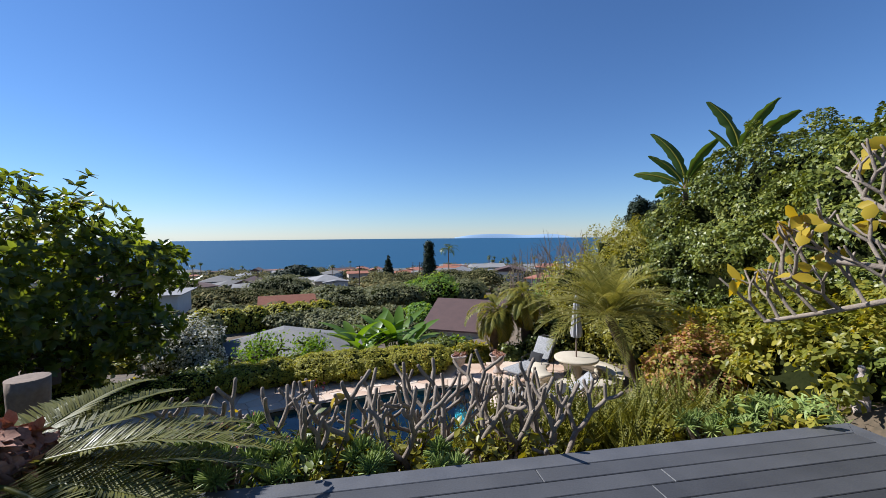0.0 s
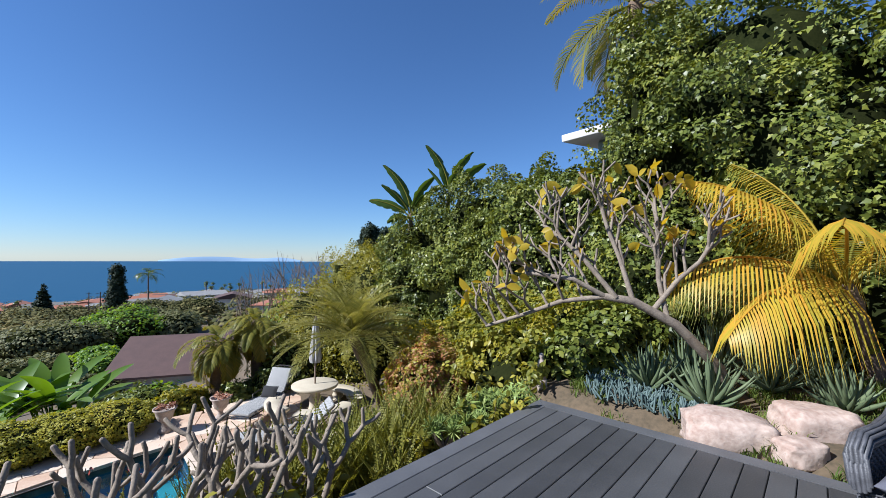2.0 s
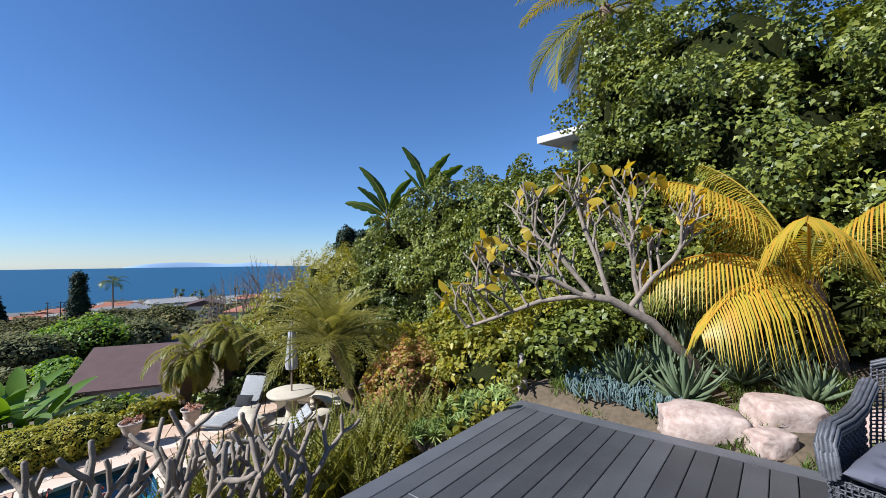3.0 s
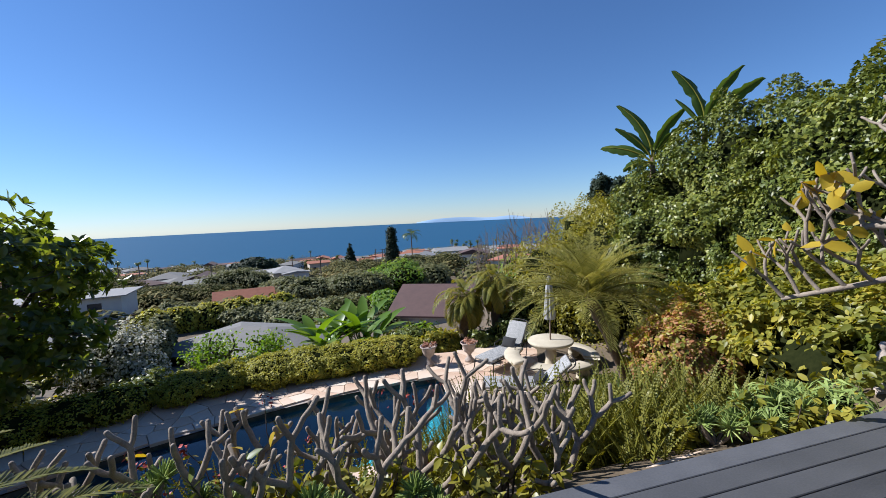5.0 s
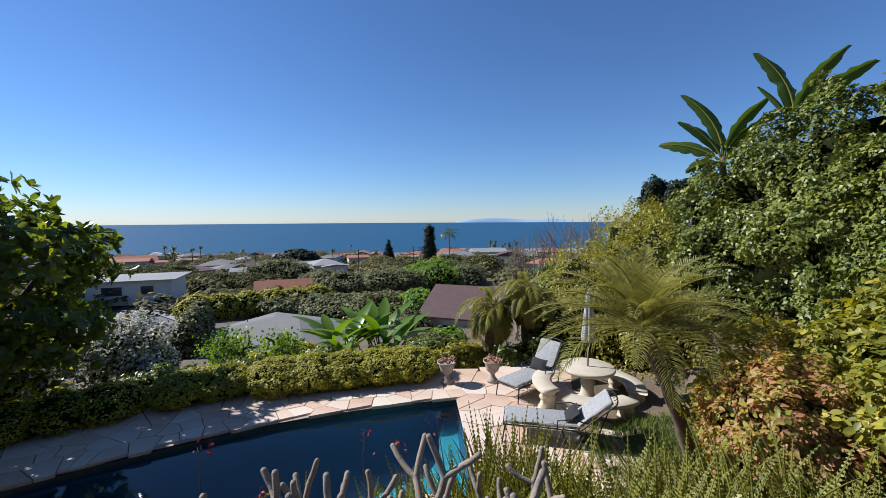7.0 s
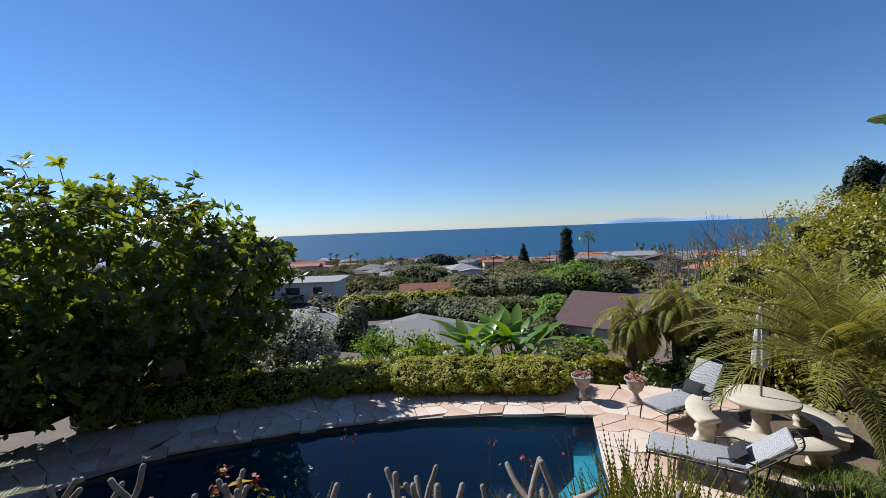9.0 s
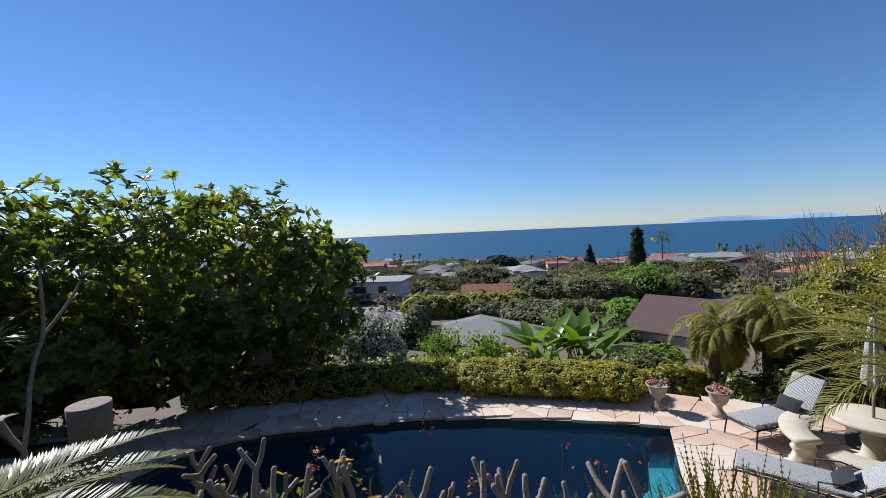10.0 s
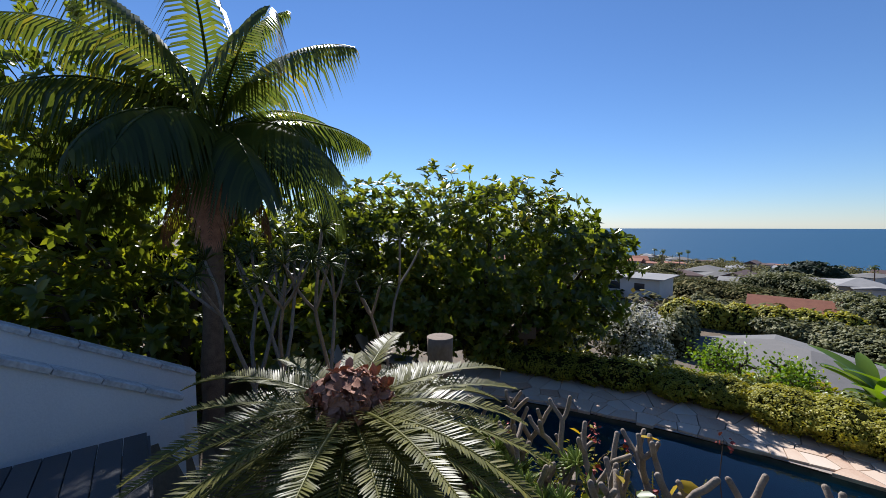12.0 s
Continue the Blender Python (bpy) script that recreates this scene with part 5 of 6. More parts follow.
def chalk_sticks(c, rx, ry, n, seed):
    r = np.random.default_rng(seed)
    t = thing("blue_chalksticks", pose(*c), "mat of blue-grey chalkstick succulents beside the deck", "succulent")
    out = []
    for i in range(n):
        a, q = r.uniform(0, 6.28), math.sqrt(r.random())
        p = np.array([rx * q * math.cos(a), ry * q * math.sin(a), 0])
        d = unit(np.array([r.normal(0, 0.5), r.normal(0, 0.5), 1]))
        out.append(tube([p, p + d * 0.06, p + d * r.uniform(0.09, 0.15)], [0.009, 0.010, 0.007], 5))
    part_np("mat", join(out), G_blue, t, "", True)


chalk_sticks((4.3, 2.85, 0.03), 0.55, 0.45, 330, 3)
chalk_sticks((4.05, 2.3, 0.02), 0.22, 0.4, 130, 4)


def tuft_field(name, pts, height, mat, label, seed):
    r = np.random.default_rng(seed)
    V, F, k = [], [], 0
    for x, y, z in pts:
        for b in range(7):
            a, h = r.uniform(0, 6.28), height * r.uniform(0.5, 1.2)
            d = np.array([math.cos(a), math.sin(a), 0])
            w = np.array([-d[1], d[0], 0]) * 0.004
            p = np.array([x, y, z]) + d * 0.01
            m = p + d * h * 0.25 + np.array([0, 0, h * 0.7])
            e = p + d * h * 0.7 + np.array([0, 0, h])
            V += [p - w, p + w, m - w * 0.8, m + w * 0.8, e]
            F += [(k, k + 1, k + 3), (k, k + 3, k + 2), (k + 2, k + 3, k + 4)]
            k += 5
    ob = part_np(name, (np.array(V), np.array(F)), mat, None, label)
    return tagged(ob, category="grass", kind="stuff")


r_ = np.random.default_rng(5)
bed = [(x, y, ground_z(x, y)) for x, y in zip(r_.uniform(3.6, 5.8, 2600), r_.uniform(0.2, 3.4, 2600)) if noise.noise(Vector((x * 2, y * 2, 0))) > -0.05]
tuft_field("grass", bed, 0.09, G_grass, "sparse green grass and weeds in the bed", 8)
lawn = [(x, y, ground_z(x, y)) for x, y in zip(r_.uniform(2.9, 5.0, 1800), r_.uniform(6.8, 9.2, 1800))]
tuft_field("grass", lawn, 0.13, G_grass, "mounded soft green grass on the slope", 9)

# ---- palms ----
palm("date_palm", (3.95, 7.4, -1.9), (2.95, 6.9, 0.12), 0.085, 56, 1.4, 0.37, G_palm, "small arching date palm leaning over the stone table", 44, 0.0095, 0.6, lift=(0.1, 1.45), droop=1.15, seed=3, v=0.7)
palm("yellowing_palm", (1.9, 13.3, -3.0), (2.0, 13.2, -0.95), 0.17, 22, 1.25, 0.36, G_tan, "short palm with yellowing drooping fronds behind the urns", 34, 0.034, 0.9, lift=(-0.7, 1.0), droop=1.9, seed=5)
palm("yellowing_palm", (3.0, 13.5, -3.0), (2.95, 13.3, -0.45), 0.14, 22, 1.3, 0.36, G_tan, "short palm with yellowing drooping fronds behind the urns", 34, 0.034, 0.9, lift=(-0.7, 1.0), droop=1.9, seed=6)
gp = palm("golden_palm", (6.0, 1.2, 0.2), (5.85, 1.4, 1.15), 0.09, 0, 1.9, 0.62, G_gold, "sunburnt golden palm with long drooping leaflets in the bed")
for i, (az, li, L, dr, mt) in enumerate(((60, 0.5, 2.1, 1.15, G_orange), (62, 0.95, 2.2, 1.0, G_gold), (30, 1.15, 1.9, 1.0, G_gold), (-5, 1.3, 1.9, 0.8, G_gold), (75, 0.25, 1.9, 1.15, G_orange), (100, 0.75, 2.0, 1.1, G_gold), (140, 1.0, 1.9, 1.2, G_gold), (200, 0.9, 1.9, 1.3, G_tan), (270, 0.9, 1.8, 1.2, G_tan), (20, 0.35, 1.7, 1.2, G_palm), (320, 0.9, 1.8, 1.2, G_palm))):
    ob = part_np("frond", frond(L, 0.72, 42, dr, li, 0.021, -0.1, 1.7, np.random.default_rng(80 + i), curl=0.05), mt, gp)
    ob.matrix_local = pose(-0.15, 0.2, 0.95, 0, 0, az)
palm("feather_palm", (-7.35, 1.15, -1.9), (-7.45, 1.3, 3.15), 0.16, 24, 3.0, 0.95, G_kent, "tall dark feather palm with arching fronds above the pool", 44, 0.062, 1.9, lift=(-0.15, 1.5), droop=1.25, seed=12, v=-0.1)
for i, az in enumerate((20, 150, 265)):
    ob = part_np("dead_frond", frond(2.0, 0.5, 30, 0.8, -0.75, 0.03, -0.1, 2.0, np.random.default_rng(140 + i)), M_rust, bpy.data.objects["feather_palm"], "brown dead hanging frond")
    ob.matrix_local = pose(-0.1, 0.15, 4.9, 0, 0, az)
palm("feather_palm", (8.55, 4.7, 0.3), (8.4, 4.85, 6.9), 0.14, 14, 2.4, 0.6, G_tan, "tall feather palm above the ivy bank", 44, 0.03, 1.0, lift=(-0.7, 1.1), droop=1.6, seed=31)


def cycad(c):
    r = np.random.default_rng(4)
    t = thing("cycad", pose(*c), "large sago cycad with a rusty seed head and arching stiff fronds", "cycad")
    part_np("trunk", lathe([(0.16, -1.2), (0.18, -0.4), (0.17, 0.0), (0.001, 0.02)], 14), M_trunk, t, "", True)
    P = unit(r.normal(0, 1, (420, 3)))
    P[:, 2] = np.abs(P[:, 2]) * 0.9
    Q = P * np.array([0.24, 0.24, 0.19]) + np.array([0, 0, 0.0])
    part_np("seed_head", join([core([((0, 0, 0.0), (0.225, 0.225, 0.17))], 0.95, 0.2), leaves(Q, P, 0.085, "oval", 0.9, 0.0, r)]), M_rust, t, "rusty brown woolly seed head")
    for i in range(58):
        k = i / 58
        vf = frond(1.36 * r.uniform(0.85, 1.1), 0.185, 64, r.uniform(0.5, 0.9), 0.36 - 0.75 * k + r.uniform(-0.08, 0.08), 0.013, 0.35, 0.12, r, taper=0.3)
        ob = part_np("frond", vf, G_cycad, t)
        ob.matrix_local = pose(0, 0, -0.06 - 0.1 * k, 0, 0, i * 137.5)
    return t


cycad((-2.14, 2.12, 0.44))


def stump(c):
    t = thing("palm_stump", pose(*c), "pale cut-off ringed palm trunk", "stump")
    prof = [(0.125 * (1 + 0.03 * math.sin(i * 2.1)), -1.6 + i * 0.1) for i in range(17)]
    part_np("trunk", lathe(prof + [(0.128, 0.0), (0.110, 0.005), (0.001, -0.01)], 24), M_wood, t, "", True)


stump((-3.02, 3.25, 0.49))


def broad_tree(name, base, blobs, n, size, mat, label, seed, shape="oval", trunk_r=0.16, core_shrink=0.7, mats2=(), cats="tree", with_core=True):
    r = np.random.default_rng(seed)
    t = thing(name, pose(*base), label, cats)
    off = np.array(base)
    limbs = []
    for c, s in blobs:
        e = np.array(c) - off
        mid = e * 0.5 + np.array([r.normal(0, 0.2), r.normal(0, 0.2), 0.2])
        limbs.append(tube([np.zeros(3), mid * 0.5 + r.normal(0, 0.05, 3), mid, e * 0.8, e + np.array([0, 0, s[2] * 0.5])], [trunk_r, trunk_r * 0.8, trunk_r * 0.6, trunk_r * 0.4, trunk_r * 0.15], 7, False))
    part_np("trunk", join(limbs), M_twig, t, "dark trunk and limbs", True)
    rel = [(tuple(np.array(c) - off), s) for c, s in blobs]
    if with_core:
        # solid filling, its near-black colour stands in for shade inside the crown
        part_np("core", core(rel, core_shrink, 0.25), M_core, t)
    P, N = blob_points(rel, n, r, rough=0.28, depth=0.9, bottom=-0.95)
    part_np("crown", leaves(P, N, size, shape, 1.0, 0.3, r), mat, t)
    for m2, share, lab, s2 in mats2:
        P, N = blob_points(rel, int(n * share), r, rough=0.3, depth=0.4, bottom=-0.5)
        part_np("blossom" if m2 is G_bloom else "crown", leaves(P, N, size * s2, shape, 1.0, 0.3, r), m2, t, lab)
    return t


TREE = [((-9.2, 8.2, 0.9), (2.0, 2.0, 2.0)), ((-8.3, 9.7, 0.6), (1.5, 1.5, 1.7)), ((-10.8, 6.6, 0.9), (2.0, 1.9, 2.1)), ((-7.6, 9.9, -0.8), (1.2, 1.2, 0.9)), ((-10.3, 8.9, 1.2), (1.5, 1.3, 1.6)), ((-8.9, 7.2, -0.9), (1.4, 1.4, 0.9)), ((-11.5, 4.6, 0.9), (1.7, 1.8, 2.0)), ((-9.6, 5.6, -0.7), (1.2, 1.2, 1.1)), ((-7.4, 10.7, 0.7), (0.8, 0.8, 0.8))]


def big_tree(base, blobs, n, label, seed):
    """A spreading tree whose leaves stand in tufts at the ends of twigs."""
    r = np.random.default_rng(seed)
    t = thing("broadleaf_tree", pose(*base), label, "tree")
    off = np.array(base)
    for c, s in blobs:
        e = np.array(c) - off
        mid = e * 0.5 + np.array([r.normal(0, 0.25), r.normal(0, 0.25), 0.1])
        part_np("limb", tube([r.normal(0, 0.12, 3) * np.array([1, 1, 0]), mid * 0.5 + r.normal(0, 0.1, 3), mid, e * 0.8, e + np.array([0, 0, s[2] * 0.5])], [0.13, 0.11, 0.09, 0.05, 0.02], 8, False), M_twig, t, "", True)
    rel = [(tuple(np.array(c) - off), s) for c, s in blobs]
    P, N = blob_points(rel, n, r, rough=0.32, depth=1.1, bottom=-0.95, freq=1.6)
    part_np("crown", whorls(P, N, 0.23, 8, r), G_dark, t, "tufts of long glossy leaves")
    Q = P[r.random(len(P)) < 0.35]
    tw = [tube([q - (q - np.array([0, 0, 2.2])) * 0.12, q - (q - np.array([0, 0, 2.2])) * 0.05 + r.normal(0, 0.03, 3), q], [0.012, 0.009, 0.006], 4, False) for q in Q]
    part_np("twig", join(tw), M_twig, t, "thin dark twigs")
    return t


big_tree((-9.6, 8.2, PD - 0.3), TREE, 2900, "large broadleaf tree with glossy dark leaves beyond the pool", 61)
# the dense screen of dark growth behind the tree
shrub("screen_hedge", [((-12.5, 8.5, -1.2), (1.5, 2.2, 1.9)), ((-13.2, 5.0, -1.0), (1.5, 2.4, 2.1)), ((-11.0, 11.5, -1.8), (1.8, 1.5, 1.3))], 14000, 0.15, G_dark, "dark screening hedge behind the tree", "hedge", "oval", 0.85, 0.3)
SHADE = [((-12.0, 3.2, -0.2), (1.4, 1.6, 2.3)), ((-9.8, 1.0, 1.2), (1.7, 1.7, 2.8)), ((-10.0, -1.4, 2.2), (1.9, 1.9, 3.4)), ((-8.6, -3.2, 2.4), (1.8, 1.8, 3.4)), ((-8.6, 0.0, -0.6), (1.2, 1.4, 1.5)), ((-7.6, -0.8, -0.3), (0.9, 1.1, 1.4)), ((-8.6, 2.6, -0.7), (1.0, 1.1, 1.5))]
big_tree((-9.0, 0.6, PD), SHADE, 2300, "dense dark broadleaf growth in the shade behind the stair wall", 64)
shrub("screen_hedge", [((-12.6, 1.8, -0.6), (1.4, 2.4, 2.2)), ((-12.6, -2.2, 0.4), (1.5, 2.4, 2.9)), ((-10.6, -5.0, 0.8), (2.0, 1.6, 3.0))], 12000, 0.16, G_dark, "dark screening hedge at the garden's edge", "hedge", "oval", 0.85, 0.3)
broad_tree("white_flowering_bush", (-7.9, 12.6, -3.3), [((-8.0, 12.7, -2.0), (1.05, 1.0, 0.95)), ((-7.2, 12.4, -2.5), (0.7, 0.7, 0.7))], 4600, 0.10, G_olive, "bush covered in white blossom beyond the hedge", 63, mats2=((G_bloom, 1.3, "white blossom", 0.8),), cats="bush", trunk_r=0.06)


def dragon_tree(c, h, seed, n=5):
    r = np.random.default_rng(seed)
    t = thing("dragon_tree", pose(*c), "slender grey-stemmed dragon tree with spiky leaf heads", "tree", "dragon trees")
    tips = []
    part_np("trunk", join(branchy(r, (0, 0, 0), unit(np.array([r.normal(0, 0.1), r.normal(0, 0.1), 1])), h * 0.5, 0.035, 2, (2, 3), 0.5, 0.4, 0.6, 6, 0.2, tips)), M_bark, t, "", True)
    P, N = [], []
    V = []
    for p, d in tips:
        for k in range(26):
            dd = unit(d * 0.5 + r.normal(0, 0.7, 3))
            V.append(tube([p, p + dd * 0.14, p + dd * 0.24 + np.array([0, 0, -0.05])], [0.008, 0.007, 0.001], 3, False))
    part_np("crown", join(V), G_kent, t, "spiky leaf heads")


for i, (x, y, h) in enumerate(((-4.75, 1.75, 2.2), (-5.0, 2.15, 2.6), (-5.2, 2.7, 2.4), (-5.3, 3.4, 2.3))):
    dragon_tree((x, y, ground_z(x, y)), h - 0.9 - ground_z(x, y), 200 + i)


def big_leaf_plant(name, c, n, length, width, mat, label, seed, lift=(0.7, 1.4), category="plant"):
    """Broad paddle leaves on stalks; each leaf is a part."""
    r = np.random.default_rng(seed)
    t = thing(name, pose(*c), label, category)
    for i in range(n):
        a, li, L = r.uniform(0, 360), r.uniform(*lift), length * r.uniform(0.7, 1.15)
        m = 9
        V, F = [], []
        for k in range(m):
            s = k / (m - 1)
            y = L * (0.45 + 0.55 * s) * math.cos(li - 0.5 * s)
            z = L * (0.45 + 0.55 * s) * math.sin(li - 0.35 * s)
            w = width * math.sin(math.pi * (0.06 + 0.92 * s)) ** 0.7
            V += [(-w, y, z + 0.3 * w), (0, y, z), (w, y, z + 0.3 * w)]
        for k in range(m - 1):
            for j in (0, 1):
                p = k * 3 + j
                F += [(p, p + 1, p + 4), (p, p + 4, p + 3)]
        st = tube([(0, 0, 0), (0, L * 0.22 * math.cos(li), L * 0.24 * math.sin(li)), (0, L * 0.47 * math.cos(li), L * 0.46 * math.sin(li))], [0.03, 0.025, 0.015], 5, False)
        ob = part_np("leaf", join([(np.array(V), np.array(F)), st]), mat, t, "", True)
        ob.matrix_local = pose(r.normal(0, 0.12) * length, r.normal(0, 0.12) * length, 0, 0, 0, a)
    return t


big_leaf_plant("bird_of_paradise", (-2.75, 15.5, -3.5), 30, 2.25, 0.2, G_paddle, "clump of broad green paddle leaves behind the hedge", 5)
big_leaf_plant("bird_of_paradise", (-1.55, 15.8, -3.5), 26, 2.25, 0.2, G_paddle, "clump of broad green paddle leaves behind the hedge", 6)
def banana(c, stalks, label):
    """A banana plant: a stout stem and a few long torn paddle leaves, each with a midrib; stalks are (turn, lift, length, half width)."""
    r = np.random.default_rng(int(c[0] * 100))
    t = thing("banana_plant", pose(*c), label, "plant")
    part_np("stem", tube([(0, 0, -1.6), (0, 0, -0.6), (0, 0, 0.1)], [0.10, 0.085, 0.06], 9), M_trunk, t, "", True)
    for turn, lift, L, w in stalks:
        m = 15
        V, F = [], []
        mid = [(0, L * (0.18 + 0.82 * k / (m - 1)) * math.cos(lift - 0.45 * k / m), L * (0.18 + 0.82 * k / (m - 1)) * math.sin(lift - 0.35 * k / m)) for k in range(m)]
        for k, p in enumerate(mid):
            u = k / (m - 1)
            ww = w * math.sin(math.pi * (0.05 + 0.92 * u)) ** 0.55
            tear = ww * (1 - 0.45 * (r.random() ** 3))
            far = ww * (1 - 0.45 * r.random() ** 3)
            side = np.array([math.cos(1.1), -math.sin(lift) * math.sin(1.1), math.cos(lift) * math.sin(1.1)])
            fold = np.array([math.sin(1.1), math.sin(lift) * math.cos(1.1), -math.cos(lift) * math.cos(1.1)])
            q = np.array(p)
            V += [q - side * tear + fold * 0.3 * ww, q - side * ww * 0.5 + fold * 0.12 * ww, q, q + side * ww * 0.5 + fold * 0.12 * ww, q + side * far + fold * 0.3 * ww]
        for k in range(m - 1):
            for j in range(4):
                p = k * 5 + j
                F += [(p, p + 1, p + 6), (p, p + 6, p + 5)]
        leaf = part_np("leaf", (np.array(V), np.array(F)), G_banana, t, "broad torn green blade", True)
        leaf.matrix_local = pose(0, 0, 0, 0, 0, turn)
        part_np("midrib", tube([(0, 0, 0)] + mid[::2], np.linspace(0.03, 0.006, 1 + len(mid[::2])), 6, False), G_yel, leaf, "pale midrib")
    return t


banana((7.0, 11.35, 2.75), ((62, 0.72, 1.35, 0.2), (55, 1.5, 1.8, 0.2), (70, 1.2, 1.3, 0.17), (240, 1.45, 1.5, 0.17), (40, -0.3, 0.9, 0.15), (90, 0.1, 0.9, 0.15), (240, 1.2, 1.3, 0.14)), "banana plant with broad torn paddle leaves above the hedge")
banana((8.0, 10.7, 3.35), ((58, 1.6, 1.8, 0.24), (240, 1.5, 1.7, 0.2), (235, 1.15, 1.6, 0.2), (100, 1.1, 1.2, 0.16)), "banana plant with upright paddle leaves above the hedge")


def pollard(c, h, seed, label="gnarled pollarded tree with sprouting twigs", leafy=True):
    r = np.random.default_rng(seed)
    t = thing("pollarded_tree", pose(*c), label, "tree", "pollarded trees")
    tips = []
    part_np("trunk", join(branchy(r, (0, 0, 0), (0, 0, 1), h * 0.4, 0.09, 3, (2, 3), 0.9, 0.1, 0.7, 6, 0.5, tips, 0.8)), M_twig, t, "", True)
    P = np.array([p + r.normal(0, 0.16, 3) for p, d in tips for k in range(45)])
    if leafy:
        part_np("crown", leaves(P, r.normal(0, 1, P.shape), 0.10, "oval", 1.0, 0.3, r), G_bright, t, "sparse young leaves")


for i, (x, y, h) in enumerate(((-6.0, 15.4, 2.0), (-5.0, 15.0, 1.9), (-7.2, 16.0, 2.0), (-4.3, 14.6, 1.7))):
    pollard((x, y, ground_z(x, y)), h, 300 + i)
for i, (x, y, s) in enumerate(((2.3, 12.7, 0.42), (1.1, 12.9, 0.5), (3.2, 12.6, 0.5), (0.6, 12.6, 0.4), (-6.4, 11.6, 0.7), (-8.0, 10.6, 0.7), (-4.4, 12.6, 0.6), (-1.2, 13.4, 0.5), (0.2, 13.6, 0.7), (-3.0, 13.1, 0.5), (3.9, 13.4, 0.9))):
    z = ground_z(x, y)
    shrub("garden_shrub", [((x, y, z + s * 0.7), (s, s, s)), ((x + s * 0.8, y + 0.3, z + s * 0.5), (s * 0.7, s * 0.7, s * 0.8))], 3600, 0.10, G_mix if i % 2 else G_ivy, "leafy garden shrub behind the clipped hedge", rough=0.3)


# ---- planting among the bare stems, below the deck ----
def sprig_bush(name, c, n, h, mat, label, seed, flower=None, leaf=0.07):
    """A loose low bush: thin stems with leaves along them."""
    r = np.random.default_rng(seed)
    t = thing(name, pose(*c), label, "shrub")
    tubes, P, N, tipsP = [], [], [], []
    for i in range(n):
        a = r.uniform(0, 6.28)
        d = unit(np.array([math.cos(a) * 0.55, math.sin(a) * 0.55, 1.0]))
        L = h * r.uniform(0.55, 1.1)
        pts = [np.array([0.1 * math.cos(a), 0.1 * math.sin(a), 0.0])]
        for k in range(4):
            d = unit(d + r.normal(0, 0.18, 3))
            pts.append(pts[-1] + d * L / 4)
        tubes.append(tube(pts, [0.008, 0.007, 0.006, 0.005, 0.003], 4, False))
        for k in range(22):
            s = r.uniform(0.25, 1) * 4
            j = min(3, int(s))
            P.append(pts[j] + (pts[j + 1] - pts[j]) * (s - j))
            N.append(r.normal(0, 1, 3) + np.array([0, 0, 0.8]))
        tipsP.append(pts[-1])
    part_np("stem", join(tubes), M_twig, t)
    part_np("foliage", leaves(P, N, leaf, "oval", 0.5, 0.2, r), mat, t)
    if flower:
        for p in tipsP[:flower]:
            Q = p + r.normal(0, 0.03, (14, 3))
            part_np("flower", leaves(Q, Q - p + np.array([0, 0, 0.02]), 0.05, "oval", 0.9, 0.2, r), M_red, t, "small red bloom")
    return t


rb = np.random.default_rng(31)
for i in range(30):
    x, y = rb.uniform(-2.6, 3.0), rb.uniform(3.0, 5.2)
    if y < edge_y(x) + 0.22:
        continue
    sprig_bush("low_bush", (x, y, ground_z(x, y) - 0.03), 16, rb.uniform(0.3, 0.62), (G_mix, G_yel, G_ivy, G_yel)[i % 4], "loose leafy low bush in the bed below the deck", 600 + i, leaf=0.08)
for i, (x, y) in enumerate(((-1.75, 4.3), (-0.2, 4.9), (0.55, 4.9), (-1.1, 4.8), (-2.3, 4.2))):
    sprig_bush("red_flower_bush", (x, y, ground_z(x, y) - 0.03), 9, 0.95, G_mix, "thin-stemmed bush with small red blooms", 700 + i, 4, 0.055)


def finger_tuft(c, s, seed):
    r = np.random.default_rng(seed)
    t = thing("finger_succulent", pose(*c), "bright green finger-leaved succulent on short bare stems", "succulent", "succulents by the deck edge")
    stems, fingers = [], []
    for i in range(7):
        a = r.uniform(0, 6.28)
        e = np.array([math.cos(a) * s * 0.5, math.sin(a) * s * 0.5, s * r.uniform(0.6, 1.0)])
        stems.append(tube([np.zeros(3), e * 0.5 + r.normal(0, 0.02, 3), e], [0.02, 0.017, 0.014], 6, False))
        for k in range(46):
            d = unit(r.normal(0, 1, 3) + np.array([0, 0, 0.9]))
            fingers.append(tube([e, e + d * 0.06, e + d * 0.115], [0.006, 0.008, 0.003], 4, False))
    part_np("stem", join(stems), M_bark, t)
    part_np("foliage", join(fingers), G_jade, t)


for i, (x, y, s) in enumerate(((-1.75, 2.85, 0.40), (-1.35, 2.85, 0.36), (-0.95, 2.95, 0.34), (-1.5, 3.2, 0.46), (-0.5, 3.0, 0.28), (-1.1, 3.25, 0.42), (-1.95, 3.1, 0.42), (0.1, 3.1, 0.22), (2.7, 3.7, 0.26), (3.0, 3.7, 0.30), (3.2, 3.85, 0.32), (2.45, 3.8, 0.24))):
    finger_tuft((x, y, ground_z(x, y) - 0.02), s, 800 + i)


